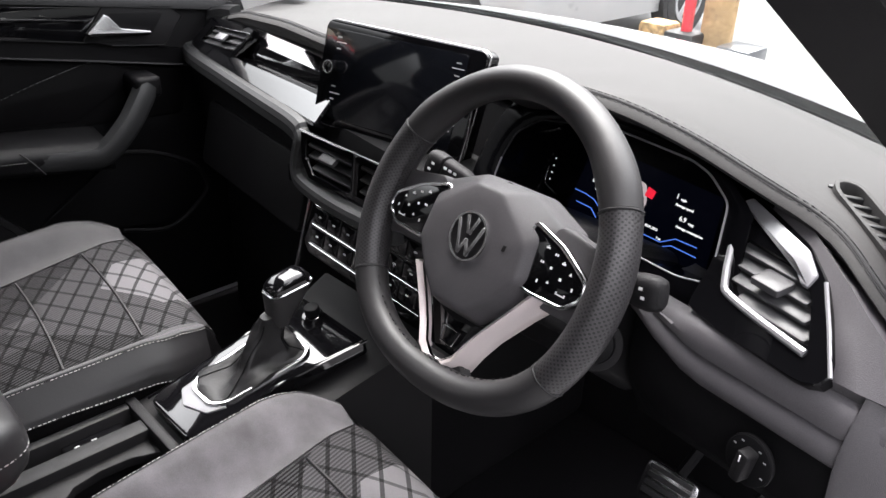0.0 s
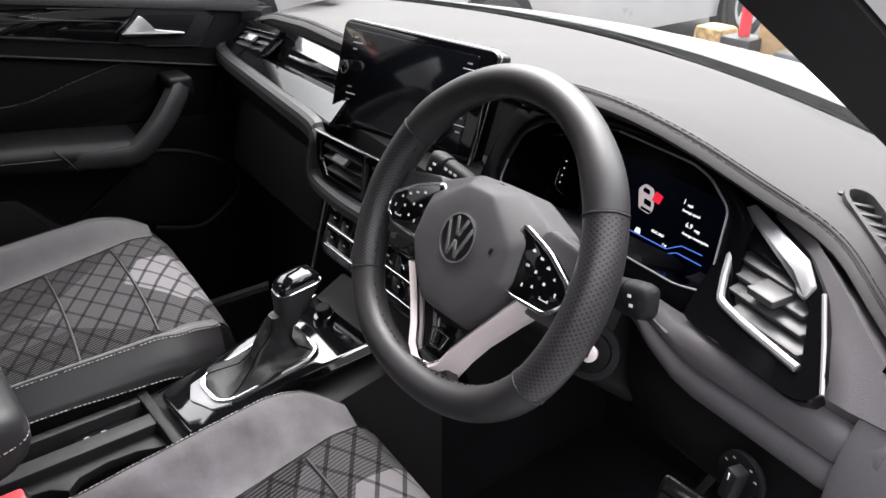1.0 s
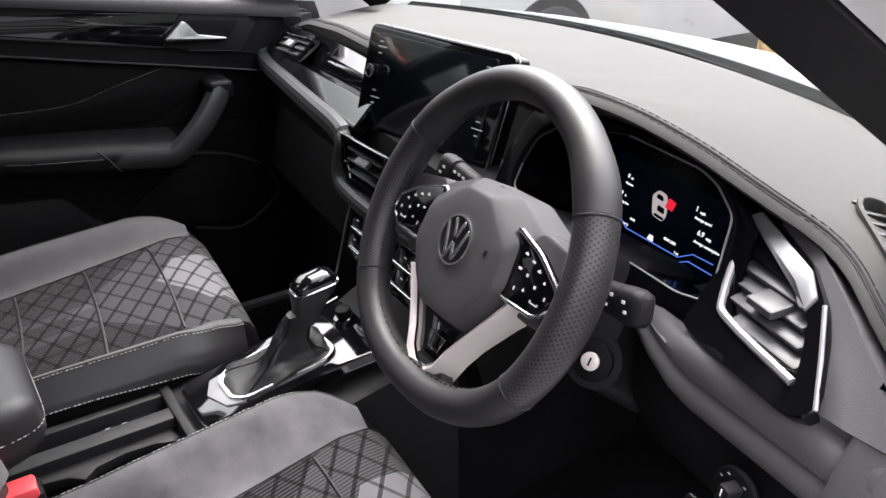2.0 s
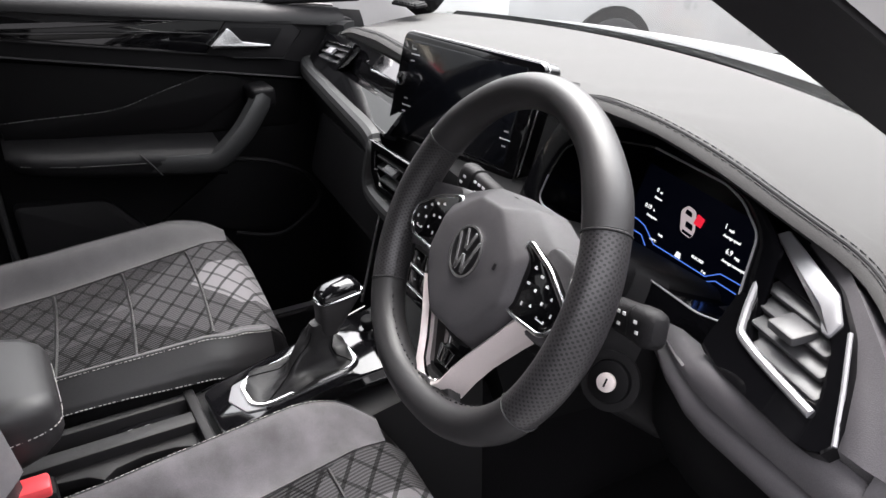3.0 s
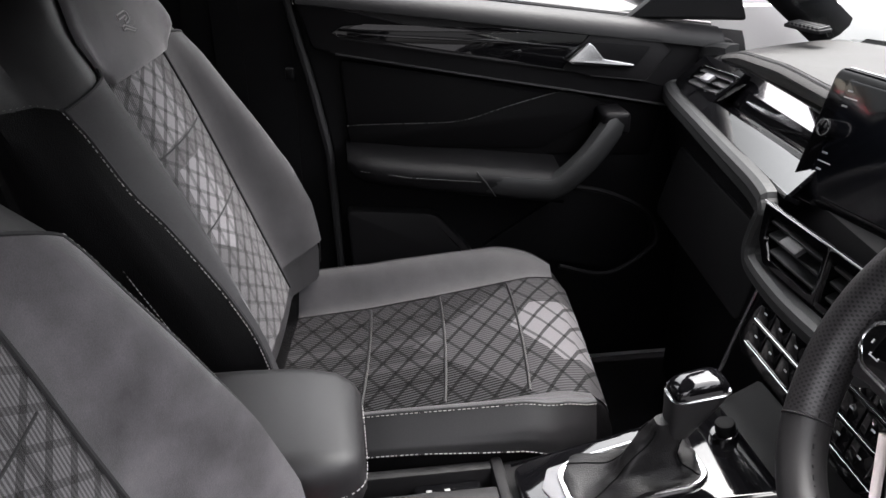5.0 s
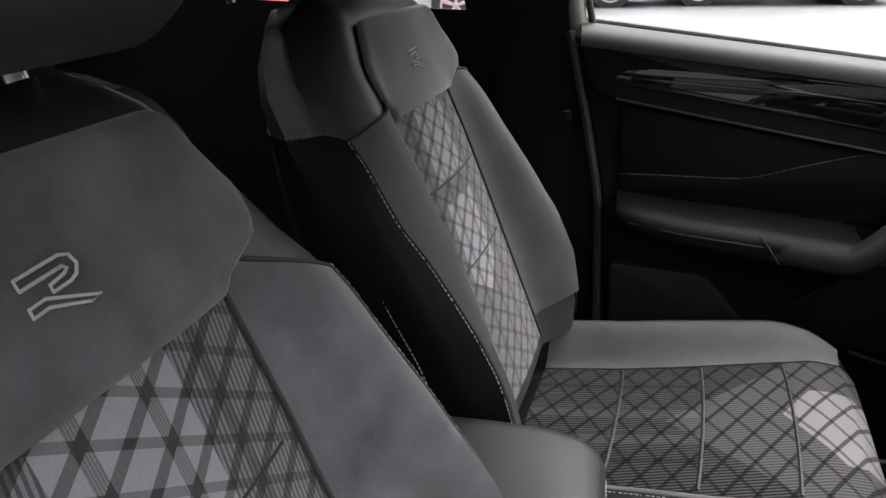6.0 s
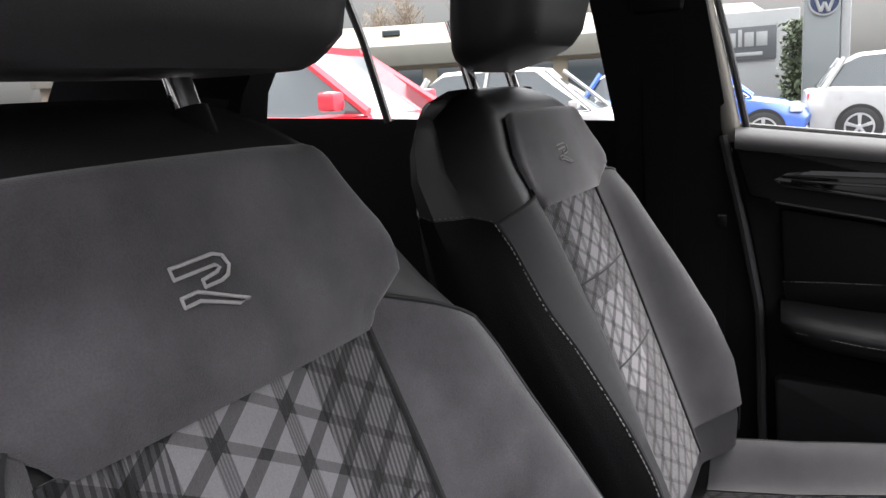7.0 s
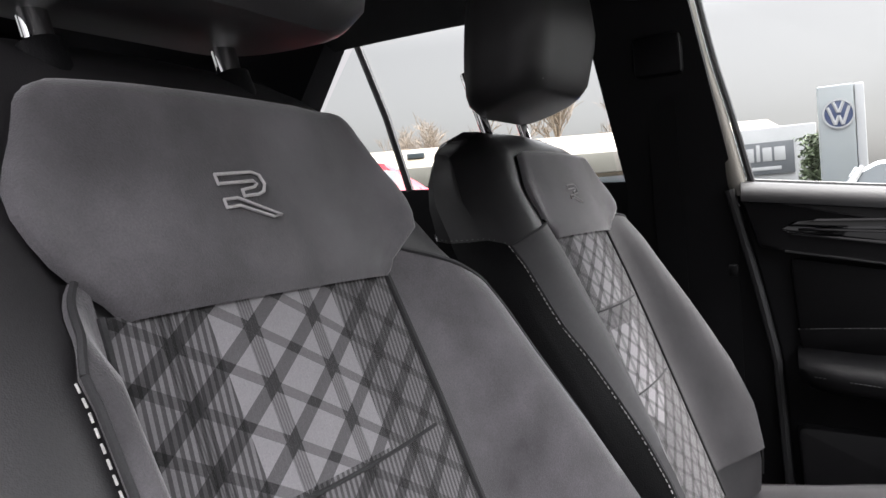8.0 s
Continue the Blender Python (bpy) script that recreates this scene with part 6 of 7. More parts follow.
# ---- centre console ----
def add_console():
    c = thing("centre_console", "black centre console with cup holders and gloss gear surround", "console")
    # body: side walls rising to the front
    rings = []
    for y, z, a, b in ((-0.52, 0.60, -0.085, 0.105), (-0.36, 0.612, -0.088, 0.108), (-0.19, 0.618, -0.090, 0.110), (0.00, 0.640, -0.095, 0.118), (0.10, 0.668, -0.105, 0.130), (0.17, 0.69, -0.12, 0.15)):
        rings.append([(a, y, z - 0.004), (a + 0.01, y, z), (b - 0.01, y, z), (b, y, z - 0.004), (b + 0.006, y, 0.34), (a - 0.006, y, 0.34)])
    # the rear bay is open: walls only
    part("console_body", loft(rings[2:]), CONSOLE, c)
    for x0, x1 in ((-0.090, -0.074), (0.092, 0.108), (-0.042, -0.014)):
        part("bin_wall", block((x0, -0.52, 0.36), (x1, -0.186, 0.622), 0.003), CONSOLE, c)
    part("bin_floor", block((-0.085, -0.52, 0.36), (0.105, -0.186, 0.545), 0.003), DARK, c)
    part("bin_rim", block((-0.092, -0.200, 0.55), (0.112, -0.184, 0.626), 0.004), CONSOLE, c)
    wave = [(-0.016, -0.50), (-0.016, -0.20), (0.020, -0.20), (0.006, -0.235), (0.003, -0.275), (0.010, -0.312), (0.026, -0.330), (0.010, -0.348), (0.003, -0.385), (0.006, -0.425), (0.020, -0.46), (0.020, -0.50)]
    part("cup_holder_edge", prism(wave[::-1], 0.014, pose(0, 0, 0.592), 0.003), CONSOLE, c, "wavy edge of the cup holders")
    part("bin_back", block((-0.090, -0.53, 0.36), (0.108, -0.51, 0.620), 0.004), CONSOLE, c)
    part("switch_panel", block((-0.073, -0.30, 0.580), (-0.043, -0.215, 0.608), 0.004), PIANO, c)
    for y in (-0.285, -0.262):
        part("switch_print", block((-0.060, y, 0.6082), (-0.056, y + 0.007, 0.6087), 0.0002), DIMPRINT, c)
    # gloss gear surround, raked up to the front
    m = basis((0.012, -0.178, 0.632), (1, 0, 0), (0, 1, 0.20))
    L = 0.275
    out = [(-0.058, 0.0), (0.048, 0.0), (0.058, 0.02), (0.062, 0.15), (0.085, L), (-0.080, L), (-0.070, 0.15), (-0.066, 0.02)]
    s = part("gear_surround", prism(out, 0.022, m @ pose(0, 0, -0.012), 0.004, 0.010), PIANO, c, "gloss black gear surround")
    # sky reflected in the gloss surround, modelled as a pale satin plate
    part("reflection_plate", prism([(-0.040, 0.040), (-0.010, 0.026), (0.030, 0.040), (0.042, 0.066), (0.024, 0.052), (-0.026, 0.052), (-0.044, 0.074)], 0.003, m @ pose(0, 0, 0.010), 0.001, 0.003), SATIN, s, "pale plate standing in for the sky's reflection in the gloss")
    inner = [(-0.040, 0.070), (-0.026, 0.052), (0.022, 0.052), (0.038, 0.070), (0.046, 0.190), (0.034, 0.206), (-0.034, 0.206), (-0.046, 0.190)]
    rim_ = round_poly([Vector(q) for q in inner], 0.010)
    cen = Vector((0, 0.130))
    rows_ = []
    for p in rim_:
        o = (p - cen).normalized()
        rows_.append([m @ Vector((*(p + o * a), z)) for a, z in ((-0.003, 0.010), (-0.0025, 0.0158), (-0.0005, 0.0170), (0.0030, 0.0168), (0.0044, 0.0145), (0.0044, 0.010))])
    part("chrome_frame", loft(rows_ + rows_[:1], caps=False), CHROME, s, "satin chrome frame round the gaiter")
    for sx in (-1, 1):
        part("surround_edge", tube([m @ Vector((sx * 0.060 - 0.006, 0.0, 0.008)), m @ Vector((sx * 0.066 - 0.004, 0.15, 0.009)), m @ Vector((sx * 0.084 + 0.002, L, 0.010))], 0.0020, 6), PIANO, s)
    # gear lever
    g = thing("gear_lever", "gear lever with gloss black and chrome knob and leather gaiter", "gear lever")
    rings = []
    rough_loop = round_poly([Vector(q) for q in inner], 0.012)
    base = [p.lerp(rough_loop[(i + 1) % len(rough_loop)], f) for i, p in enumerate(rough_loop) for f in ((0, 0.25, 0.5, 0.75) if (p - rough_loop[(i + 1) % len(rough_loop)]).length > 0.012 else (0,))]
    for t in space(0, 1, 26):
        k = lin([(0, 1.0), (0.06, 1.0), (0.16, 0.90), (0.30, 0.66), (0.44, 0.44), (0.58, 0.32), (0.75, 0.27), (1.0, 0.25)], t)
        loop, cx, cy = [], 0.006 * t, 0.128 + 0.056 * t ** 1.3
        for p in base:
            a = math.atan2(p.y - 0.128, p.x)
            fold = 0.07 * math.sin(3 * a + 8 * t + 1.0) + 0.06 * math.sin(7 * a - 9 * t) + 0.04 * math.sin(11 * a + 12 * t) + 0.05 * abs(math.sin(2 * a + 20 * t))
            q = 1 + fold * min(1, 9 * t, 6 * (1 - t))
            z = lin([(0, 0.0), (0.2, 0.005), (0.40, 0.012), (0.60, 0.032), (1.0, 0.068)], t)
            loop.append(m @ Vector((cx + p.x * k * q, cy + (p.y - 0.128) * k * q, 0.0135 + z + 0.004 * math.sin(3 * a + 10 * t) * (0.08 < t < 0.9))))
        rings.append(loop)
    part("gaiter", loft(rings), GAITER, g, "black stitched leather gaiter")
    for k in (0.10, 0.36, 0.62, 0.86):
        i = int(k * len(base))
        part("gaiter_seam", tube([r[i] + (r[i] - sum(r, Vector()) / len(r)).normalized() * 0.0006 for r in rings[2:-2]], 0.0011, 6), DARK, g)
    km = basis((0.018, 0.000, 0.735), (1, 0.02, 0.0), (0, 1, -0.02))
    rings = []
    for z, a, b, sy in ((-0.010, 0.0120, 0.0130, -0.006), (0.000, 0.0150, 0.0165, -0.005), (0.012, 0.0180, 0.0205, -0.002), (0.026, 0.0205, 0.0250, 0.003), (0.038, 0.0218, 0.0300, 0.007), (0.046, 0.0222, 0.0325, 0.010)):
        loop = round_poly([Vector(q) for q in ((-a * 0.86, -b + sy), (a * 0.86, -b + sy), (a, b + sy), (-a, b + sy))], 0.013, 5)
        rings.append([km @ Vector((p.x, p.y, z + 0.16 * p.y * max(0, z) / 0.046)) for p in loop])
    k = part("knob", loft(rings), RIMLEATHER, g, "black leather gear knob")
    rings = []
    for z, a, b in ((0.046, 0.0212, 0.0315), (0.054, 0.0212, 0.0312), (0.060, 0.0185, 0.0270), (0.0645, 0.0130, 0.0190), (0.0655, 0.006, 0.010)):
        loop = round_poly([Vector(q) for q in ((-a * 0.88, -b + 0.010), (a * 0.88, -b + 0.010), (a, b + 0.010), (-a, b + 0.010))], 0.013, 5)
        rings.append([km @ Vector((p.x, p.y, z + 0.16 * p.y)) for p in loop])
    part("knob_cap", loft(rings), PIANO, k, "gloss black knob cap")
    edge_ = round_poly([Vector(q) for q in ((-0.0195, -0.0222), (0.0195, -0.0222), (0.0222, 0.0425), (-0.0222, 0.0425))], 0.013, 5)
    part("knob_band", tube([km @ Vector((p.x, p.y, 0.0470 + 0.16 * p.y)) for p in edge_ if p.x > -0.012], 0.0016, 6), CHROME, k, "chrome knob edge")
    part("knob_front", prism([(-0.013, -0.018), (0.012, -0.018), (0.015, 0.018), (-0.015, 0.018)], 0.004, km @ basis((-0.0205, 0.006, 0.026), (0, 1, 0.1), (-0.1, 0, 1)), 0.0015, 0.005), PIANO, k, "gloss black side panel of the knob")
    # brake switch ahead of the lever
    b = thing("brake_switch", "small round black switch on the console", "switch")
    part("switch_base", disc(0.017, 0.010, basis((-0.010, 0.070, 0.690), (1, 0, 0), (0, 1, 0.2)), 0.003, 24), PIANO, b)
    part("switch_cap", disc(0.012, 0.014, basis((-0.010, 0.070, 0.699), (1, 0, 0), (0, 1, 0.2)), 0.003, 24), DARK, b)
    # armrest
    a = thing("armrest", "padded black leather centre armrest with pale stitching", "armrest")
    rings = []
    for y, z0, z1, w in ((-0.72, 0.690, 0.795, 0.088), (-0.60, 0.690, 0.797, 0.094), (-0.48, 0.692, 0.795, 0.096), (-0.42, 0.698, 0.792, 0.095), (-0.385, 0.706, 0.786, 0.090), (-0.366, 0.716, 0.777, 0.080), (-0.358, 0.728, 0.766, 0.066)):
        loop = round_poly([Vector(q) for q in ((-w, z0), (w, z0), (w, z1), (-w, z1))], 0.028, 5)
        rings.append([(p.x + 0.004, y, p.y) for p in loop])
    part("armrest_pad", loft(rings), LEATHER, a, "black leather pad")
    seam = [(0.004 + 0.0968, y, 0.744) for y in space(-0.62, -0.44, 10)] + [(0.004 + 0.0945, -0.412, 0.745), (0.004 + 0.0905, -0.386, 0.746), (0.004 + 0.080, -0.3655, 0.747), (0.062, -0.3570, 0.748), (0.004, -0.3562, 0.748), (-0.054, -0.3570, 0.748)]
    part("stitching", stitches(spline(seam, 3), 0.0042, 0.0020, 0.0006), STITCH, a)
    part("armrest_base", block((-0.080, -0.72, 0.50), (0.088, -0.44, 0.680), 0.01), HARD, a)
    # belt buckles
    for x, y in ((0.128, -0.408),):
        u = thing("belt_buckle", "black seat belt buckle with red release button", "belt buckle")
        part("buckle_body", block((x - 0.020, y - 0.028, 0.56), (x + 0.016, y + 0.028, 0.702), 0.006), DARK, u)
        part("release_button", block((x - 0.012, y - 0.023, 0.698), (x + 0.0175, y + 0.023, 0.713), 0.004), RED, u, "red release button")


add_console()


# ---- pedals and footwell ----
def add_pedals():
    for x, w, h in ((0.55, 0.085, 0.065), (0.435, 0.09, 0.06)):
        p = thing("pedal", "steel pedal with black rubber studs", "pedal")
        m = basis((x + 0.01, 0.40, 0.462), (1, 0, 0), (0, 0.55, 1))
        part("plate", prism([(-w / 2, -h / 2), (w / 2, -h / 2), (w / 2, h / 2), (-w / 2, h / 2)], 0.008, m, 0.002, 0.012), CHROME, p)
        for k in range(4):
            part("stud", block((-w / 2 + 0.008, -h / 2 + 0.008 + 0.0135 * k, 0), (w / 2 - 0.008, -h / 2 + 0.0155 + 0.0135 * k, 0.004), 0.001), RUBBER, p).matrix_local = m @ pose(0, 0, 0.0078)
        part("lever", tube([m @ Vector((0, 0, 0)), m @ Vector((0, 0.06, -0.05)), m @ Vector((0, 0.26, -0.10))], 0.010, 8), DARK, p)
    mat_ = thing("floor_mat", "black carpet floor mat in the driver's footwell", "floor mat")
    part("mat", prism([(0.16, -0.30), (0.62, -0.30), (0.62, 0.22), (0.20, 0.22)], 0.012, pose(0, 0, ZF + 0.001), 0.004, 0.04), CARPET, mat_)


add_pedals()

# ---- passenger door ----
def add_door():
    d = thing("passenger_door", "closed passenger door with black panel, gloss strip and silver handle", "car door")
    YZ = basis((-0.73, 0, 0), (0, 1, 0), (0, 0, 1))  # plate normal points into the cabin

    def sill(y):
        return 1.138 - (y + 0.416) * 0.130

    def rear_edge(z):
        return lin([(0.34, -0.355), (0.60, -0.364), (0.836, -0.372), (0.97, -0.397), (1.14, -0.434)], z)

    def skin(w, k):
        y0 = 0.42 + (-0.42 - 0.42) * w
        z = 0.34 + (sill(y0) - 0.34) * k
        y = 0.42 + (rear_edge(z) - 0.42) * w
        x = -0.745 - 0.03 * max(0, (z - sill(y) + 0.06) / 0.06) ** 2 + 0.012 * math.exp(-((z - 0.80) / 0.05) ** 2)
        return (x, y, z)
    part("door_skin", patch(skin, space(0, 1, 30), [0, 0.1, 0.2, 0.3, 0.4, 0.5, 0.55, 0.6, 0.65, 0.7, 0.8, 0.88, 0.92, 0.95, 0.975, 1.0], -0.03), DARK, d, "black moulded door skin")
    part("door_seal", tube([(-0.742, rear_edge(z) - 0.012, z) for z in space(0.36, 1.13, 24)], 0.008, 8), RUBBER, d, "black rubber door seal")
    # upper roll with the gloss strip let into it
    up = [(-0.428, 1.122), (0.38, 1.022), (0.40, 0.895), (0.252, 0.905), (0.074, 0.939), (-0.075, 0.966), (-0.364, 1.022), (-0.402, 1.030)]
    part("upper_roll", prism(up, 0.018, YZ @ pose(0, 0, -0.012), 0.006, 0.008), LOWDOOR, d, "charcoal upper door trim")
    gl = [(-0.368, 1.058), (-0.346, 1.070), (-0.310, 1.071), (-0.068, 1.057), (0.098, 1.041), (0.104, 0.970), (0.049, 0.979), (-0.071, 0.999), (-0.227, 1.026), (-0.352, 1.048)]
    part("gloss_strip", prism(gl, 0.004, YZ @ pose(0, 0, 0.004), 0.0015, 0.004), PIANO, d, "gloss black trim strip")
    part("strip_ridge", prism([(-0.340, 1.058), (-0.060, 1.036), (0.060, 1.020), (0.060, 1.016), (-0.060, 1.030), (-0.340, 1.053)], 0.003, YZ @ pose(0, 0, 0.0078), 0.001), PIANO, d)
    part("strip_edge", tube([(-0.7205, y, z) for y, z in gl[5:]], 0.0016, 6), LOWDOOR, d, "charcoal lip under the gloss strip")
    bez = [(0.050, 0.980), (0.098, 1.042), (0.234, 1.027), (0.257, 1.007), (0.212, 0.953), (0.104, 0.966)]
    hb = part("handle_bezel", prism(bez, 0.007, YZ @ pose(0, 0, 0.0045), 0.002, 0.005), HARD, d, "black handle recess")
    part("bezel_edge", tube([YZ @ Vector((y, z, 0.0118)) for y, z in bez[1:]], 0.0014, 6), LOWDOOR, hb)
    part("recess", prism([(0.084, 1.010), (0.110, 1.028), (0.216, 1.017), (0.188, 0.979), (0.082, 0.990)], 0.002, YZ @ pose(0, 0, 0.0115), 0.0005, 0.005), DARK, hb)
    h = prism([(0.057, 0.996), (0.095, 1.029), (0.104, 1.023), (0.124, 0.999), (0.184, 0.987), (0.184, 0.981), (0.066, 0.989)], 0.010, YZ @ pose(0, 0, 0.0125), 0.003, 0.003)
    part("release_handle", h, CHROME, hb, "satin silver release handle")
    line = [(-0.362, 1.023), (-0.232, 0.998), (-0.075, 0.968), (0.074, 0.941), (0.252, 0.907), (0.38, 0.898)]
    part("upper_line", tube([(-0.722, y, z - 0.002) for y, z in line], 0.0022, 6), SEAM, d)
    # padded middle panel with pale stitch line
    mid = [(-0.356, 1.010), (-0.075, 0.958), (0.074, 0.932), (0.26, 0.897), (0.24, 0.80), (0.02, 0.815), (-0.345, 0.845)]
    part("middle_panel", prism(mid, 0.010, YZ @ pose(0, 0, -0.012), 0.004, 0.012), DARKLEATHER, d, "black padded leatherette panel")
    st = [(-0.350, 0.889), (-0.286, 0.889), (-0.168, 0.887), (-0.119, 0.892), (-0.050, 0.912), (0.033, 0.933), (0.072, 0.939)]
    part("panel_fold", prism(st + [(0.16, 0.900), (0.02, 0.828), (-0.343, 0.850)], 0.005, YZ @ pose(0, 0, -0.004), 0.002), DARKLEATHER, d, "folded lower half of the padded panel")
    part("stitching", stitches(spline([(-0.7285, y, z) for y, z in st], 6), 0.0045, 0.0018, 0.0006), FAINTTHREAD, d)
    # armrest
    rings = []
    for y, zt, zb, dep in ((-0.352, 0.848, 0.822, 0.045), (-0.335, 0.845, 0.806, 0.066), (-0.300, 0.840, 0.796, 0.074), (-0.234, 0.831, 0.786, 0.080), (-0.121, 0.819, 0.768, 0.084), (0.005, 0.803, 0.750, 0.087), (0.045, 0.797, 0.744, 0.087)):
        loop = round_poly([Vector(q) for q in ((-0.745, zb - 0.02), (-0.73 + dep, zb), (-0.73 + dep + 0.004, zt - 0.014), (-0.73 + dep - 0.014, zt), (-0.745, zt + 0.016))], 0.012, 3)
        rings.append([(p.x, y, p.y) for p in loop])
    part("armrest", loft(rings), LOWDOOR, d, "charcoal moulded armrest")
    part("armrest_seam", tube([(-0.646, -0.121, 0.815), (-0.642, -0.104, 0.795), (-0.645, -0.085, 0.766)], 0.0016, 6), SEAM, d)
    part("armrest_stitching", stitches([(-0.73 + dep + 0.0045, y, z) for y, z, dep in ((-0.330, 0.823, 0.066), (-0.237, 0.810, 0.080), (-0.112, 0.797, 0.0845))], 0.0045, 0.0018, 0.0006), FAINTTHREAD, d)
    # grab handle: from the armrest up to the dashboard
    pull = spline([(-0.662, -0.10, 0.785), (-0.654, -0.02, 0.777), (-0.650, 0.030, 0.777), (-0.655, 0.085, 0.818), (-0.668, 0.125, 0.860), (-0.680, 0.147, 0.886)], 6)
    rings = []
    for k, p in enumerate(pull):
        t = (pull[min(k + 1, len(pull) - 1)] - pull[max(k - 1, 0)]).normalized()
        side = Vector((1, 0, 0)) - t * t.x
        side.normalize()
        up_ = t.cross(side)
        if up_.z < 0:
            up_ = -up_
        w_, h_ = 0.018, 0.0215
        rings.append([p + side * a * w_ + up_ * b * h_ for a, b in ((-1.1, -0.5), (-0.9, -0.9), (0.5, -0.9), (1.0, -0.4), (1.0, 0.55), (0.75, 0.95), (-0.8, 1.0), (-1.1, 0.8))])
    part("grab_handle", loft(rings), GREYTRIM, d, "charcoal angular grab handle")
    part("handle_foot", block((-0.745, 0.120, 0.864), (-0.664, 0.172, 0.908), 0.010, 3), LOWDOOR, d)
    # lower pocket and speaker bay
    pk = [(0.085, 0.740), (0.159, 0.724), (0.232, 0.686), (0.262, 0.643), (0.253, 0.606), (0.170, 0.556), (0.067, 0.580), (-0.10, 0.62)]
    part("speaker_bay", prism(pk, 0.010, YZ @ pose(0, 0, -0.014), 0.003, 0.02), DARK, d)
    rim = [(0.05, 0.752), (0.09, 0.747), (0.159, 0.730), (0.236, 0.690), (0.268, 0.643), (0.259, 0.603), (0.172, 0.551), (0.067, 0.575)]
    part("bay_rim", tube(spline([(-0.722, y, z) for y, z in rim], 6), 0.005, 8), HARD, d)
    low = [(-0.360, 0.728), (-0.191, 0.711), (-0.123, 0.634), (-0.090, 0.580), (-0.352, 0.580)]
    part("door_pocket", prism(low, 0.030, YZ @ pose(0, 0, -0.012), 0.008, 0.015), HARD, d, "black lower door pocket")
    pad_ = []
    for y in space(0.36, -0.425, 26):
        z = sill(y)
        pad_.append([(-0.790, y, z - 0.004), (-0.775, y, z + 0.0035), (-0.758, y, z + 0.0045), (-0.740, y, z + 0.0005), (-0.7275, y, z - 0.0080), (-0.7185, y, z - 0.020), (-0.7165, y, z - 0.030), (-0.735, y, z - 0.034), (-0.790, y, z - 0.030)])
    part("sill_pad", loft(pad_), SILLPAD, d, "charcoal soft door sill")
    part("window_seal", tube(spline([(-0.792, 0.36, sill(0.36) + 0.002), (-0.792, 0.0, sill(0.0) + 0.004), (-0.792, -0.42, sill(-0.42) + 0.004)], 6), 0.006, 8), RUBBER, d)
    part("lock_pin", block((-0.765, -0.395, 1.09), (-0.758, -0.388, 1.11), 0.002), DARK, d)
    # door mirror outside, seen through the glass
    mi = thing("door_mirror", "black outside door mirror beyond the passenger window", "mirror")
    part("mirror_sail", prism([(0.18, 1.06), (0.42, 1.05), (0.36, 1.20)], 0.02, basis((-0.78, 0, 0), (0, 1, 0), (0, 0, 1)), 0.004, 0.01), DARK, mi)
    rings = []
    for t, k in ((0, 0.75), (0.15, 1.0), (0.7, 0.95), (1.0, 0.55)):
        loop = round_poly([Vector(q) for q in ((-0.11 * k, -0.07 * k), (0.11 * k, -0.07 * k), (0.11 * k, 0.07 * k), (-0.11 * k, 0.07 * k))], 0.03, 4)
        rings.append([(-0.99 + p.x, 0.24 + 0.13 * t, 1.13 + p.y) for p in loop])
    part("mirror_shell", loft(rings), PIANO, mi)
    # seat belt on the middle pillar
    b = thing("seat_belt", "black seat belt hanging on the middle pillar", "seat belt")
    part("webbing", patch(lambda u, v: (-0.722 - 0.02 * v + (0.09 * max(0, v - 0.6)), -0.545 + u, 0.45 + 0.93 * v), space(-0.024, 0.024, 3), space(0, 1, 12), 0.002), DARK, b)
    part("belt_guide", block((-0.70, -0.58, 1.33), (-0.665, -0.50, 1.40), 0.01), DARK, b)
    part("height_button", block((-0.705, -0.45, 0.985), (-0.690, -0.435, 1.005), 0.003), DARK, b)


add_door()

# ---- outside ----
GZ = 0.0  # height of the yard
ground = part("ground", patch(lambda u, v: (u, v, GZ), [-900, -120, -40, -20, -10, 0, 10, 20, 40, 120, 900], [-900, -120, -40, -20, -10, 0, 10, 20, 40, 120, 900], 0.05), ASPHALT)
tagged(ground, "wet grey asphalt of a car dealer's yard", "ground", kind="structure")


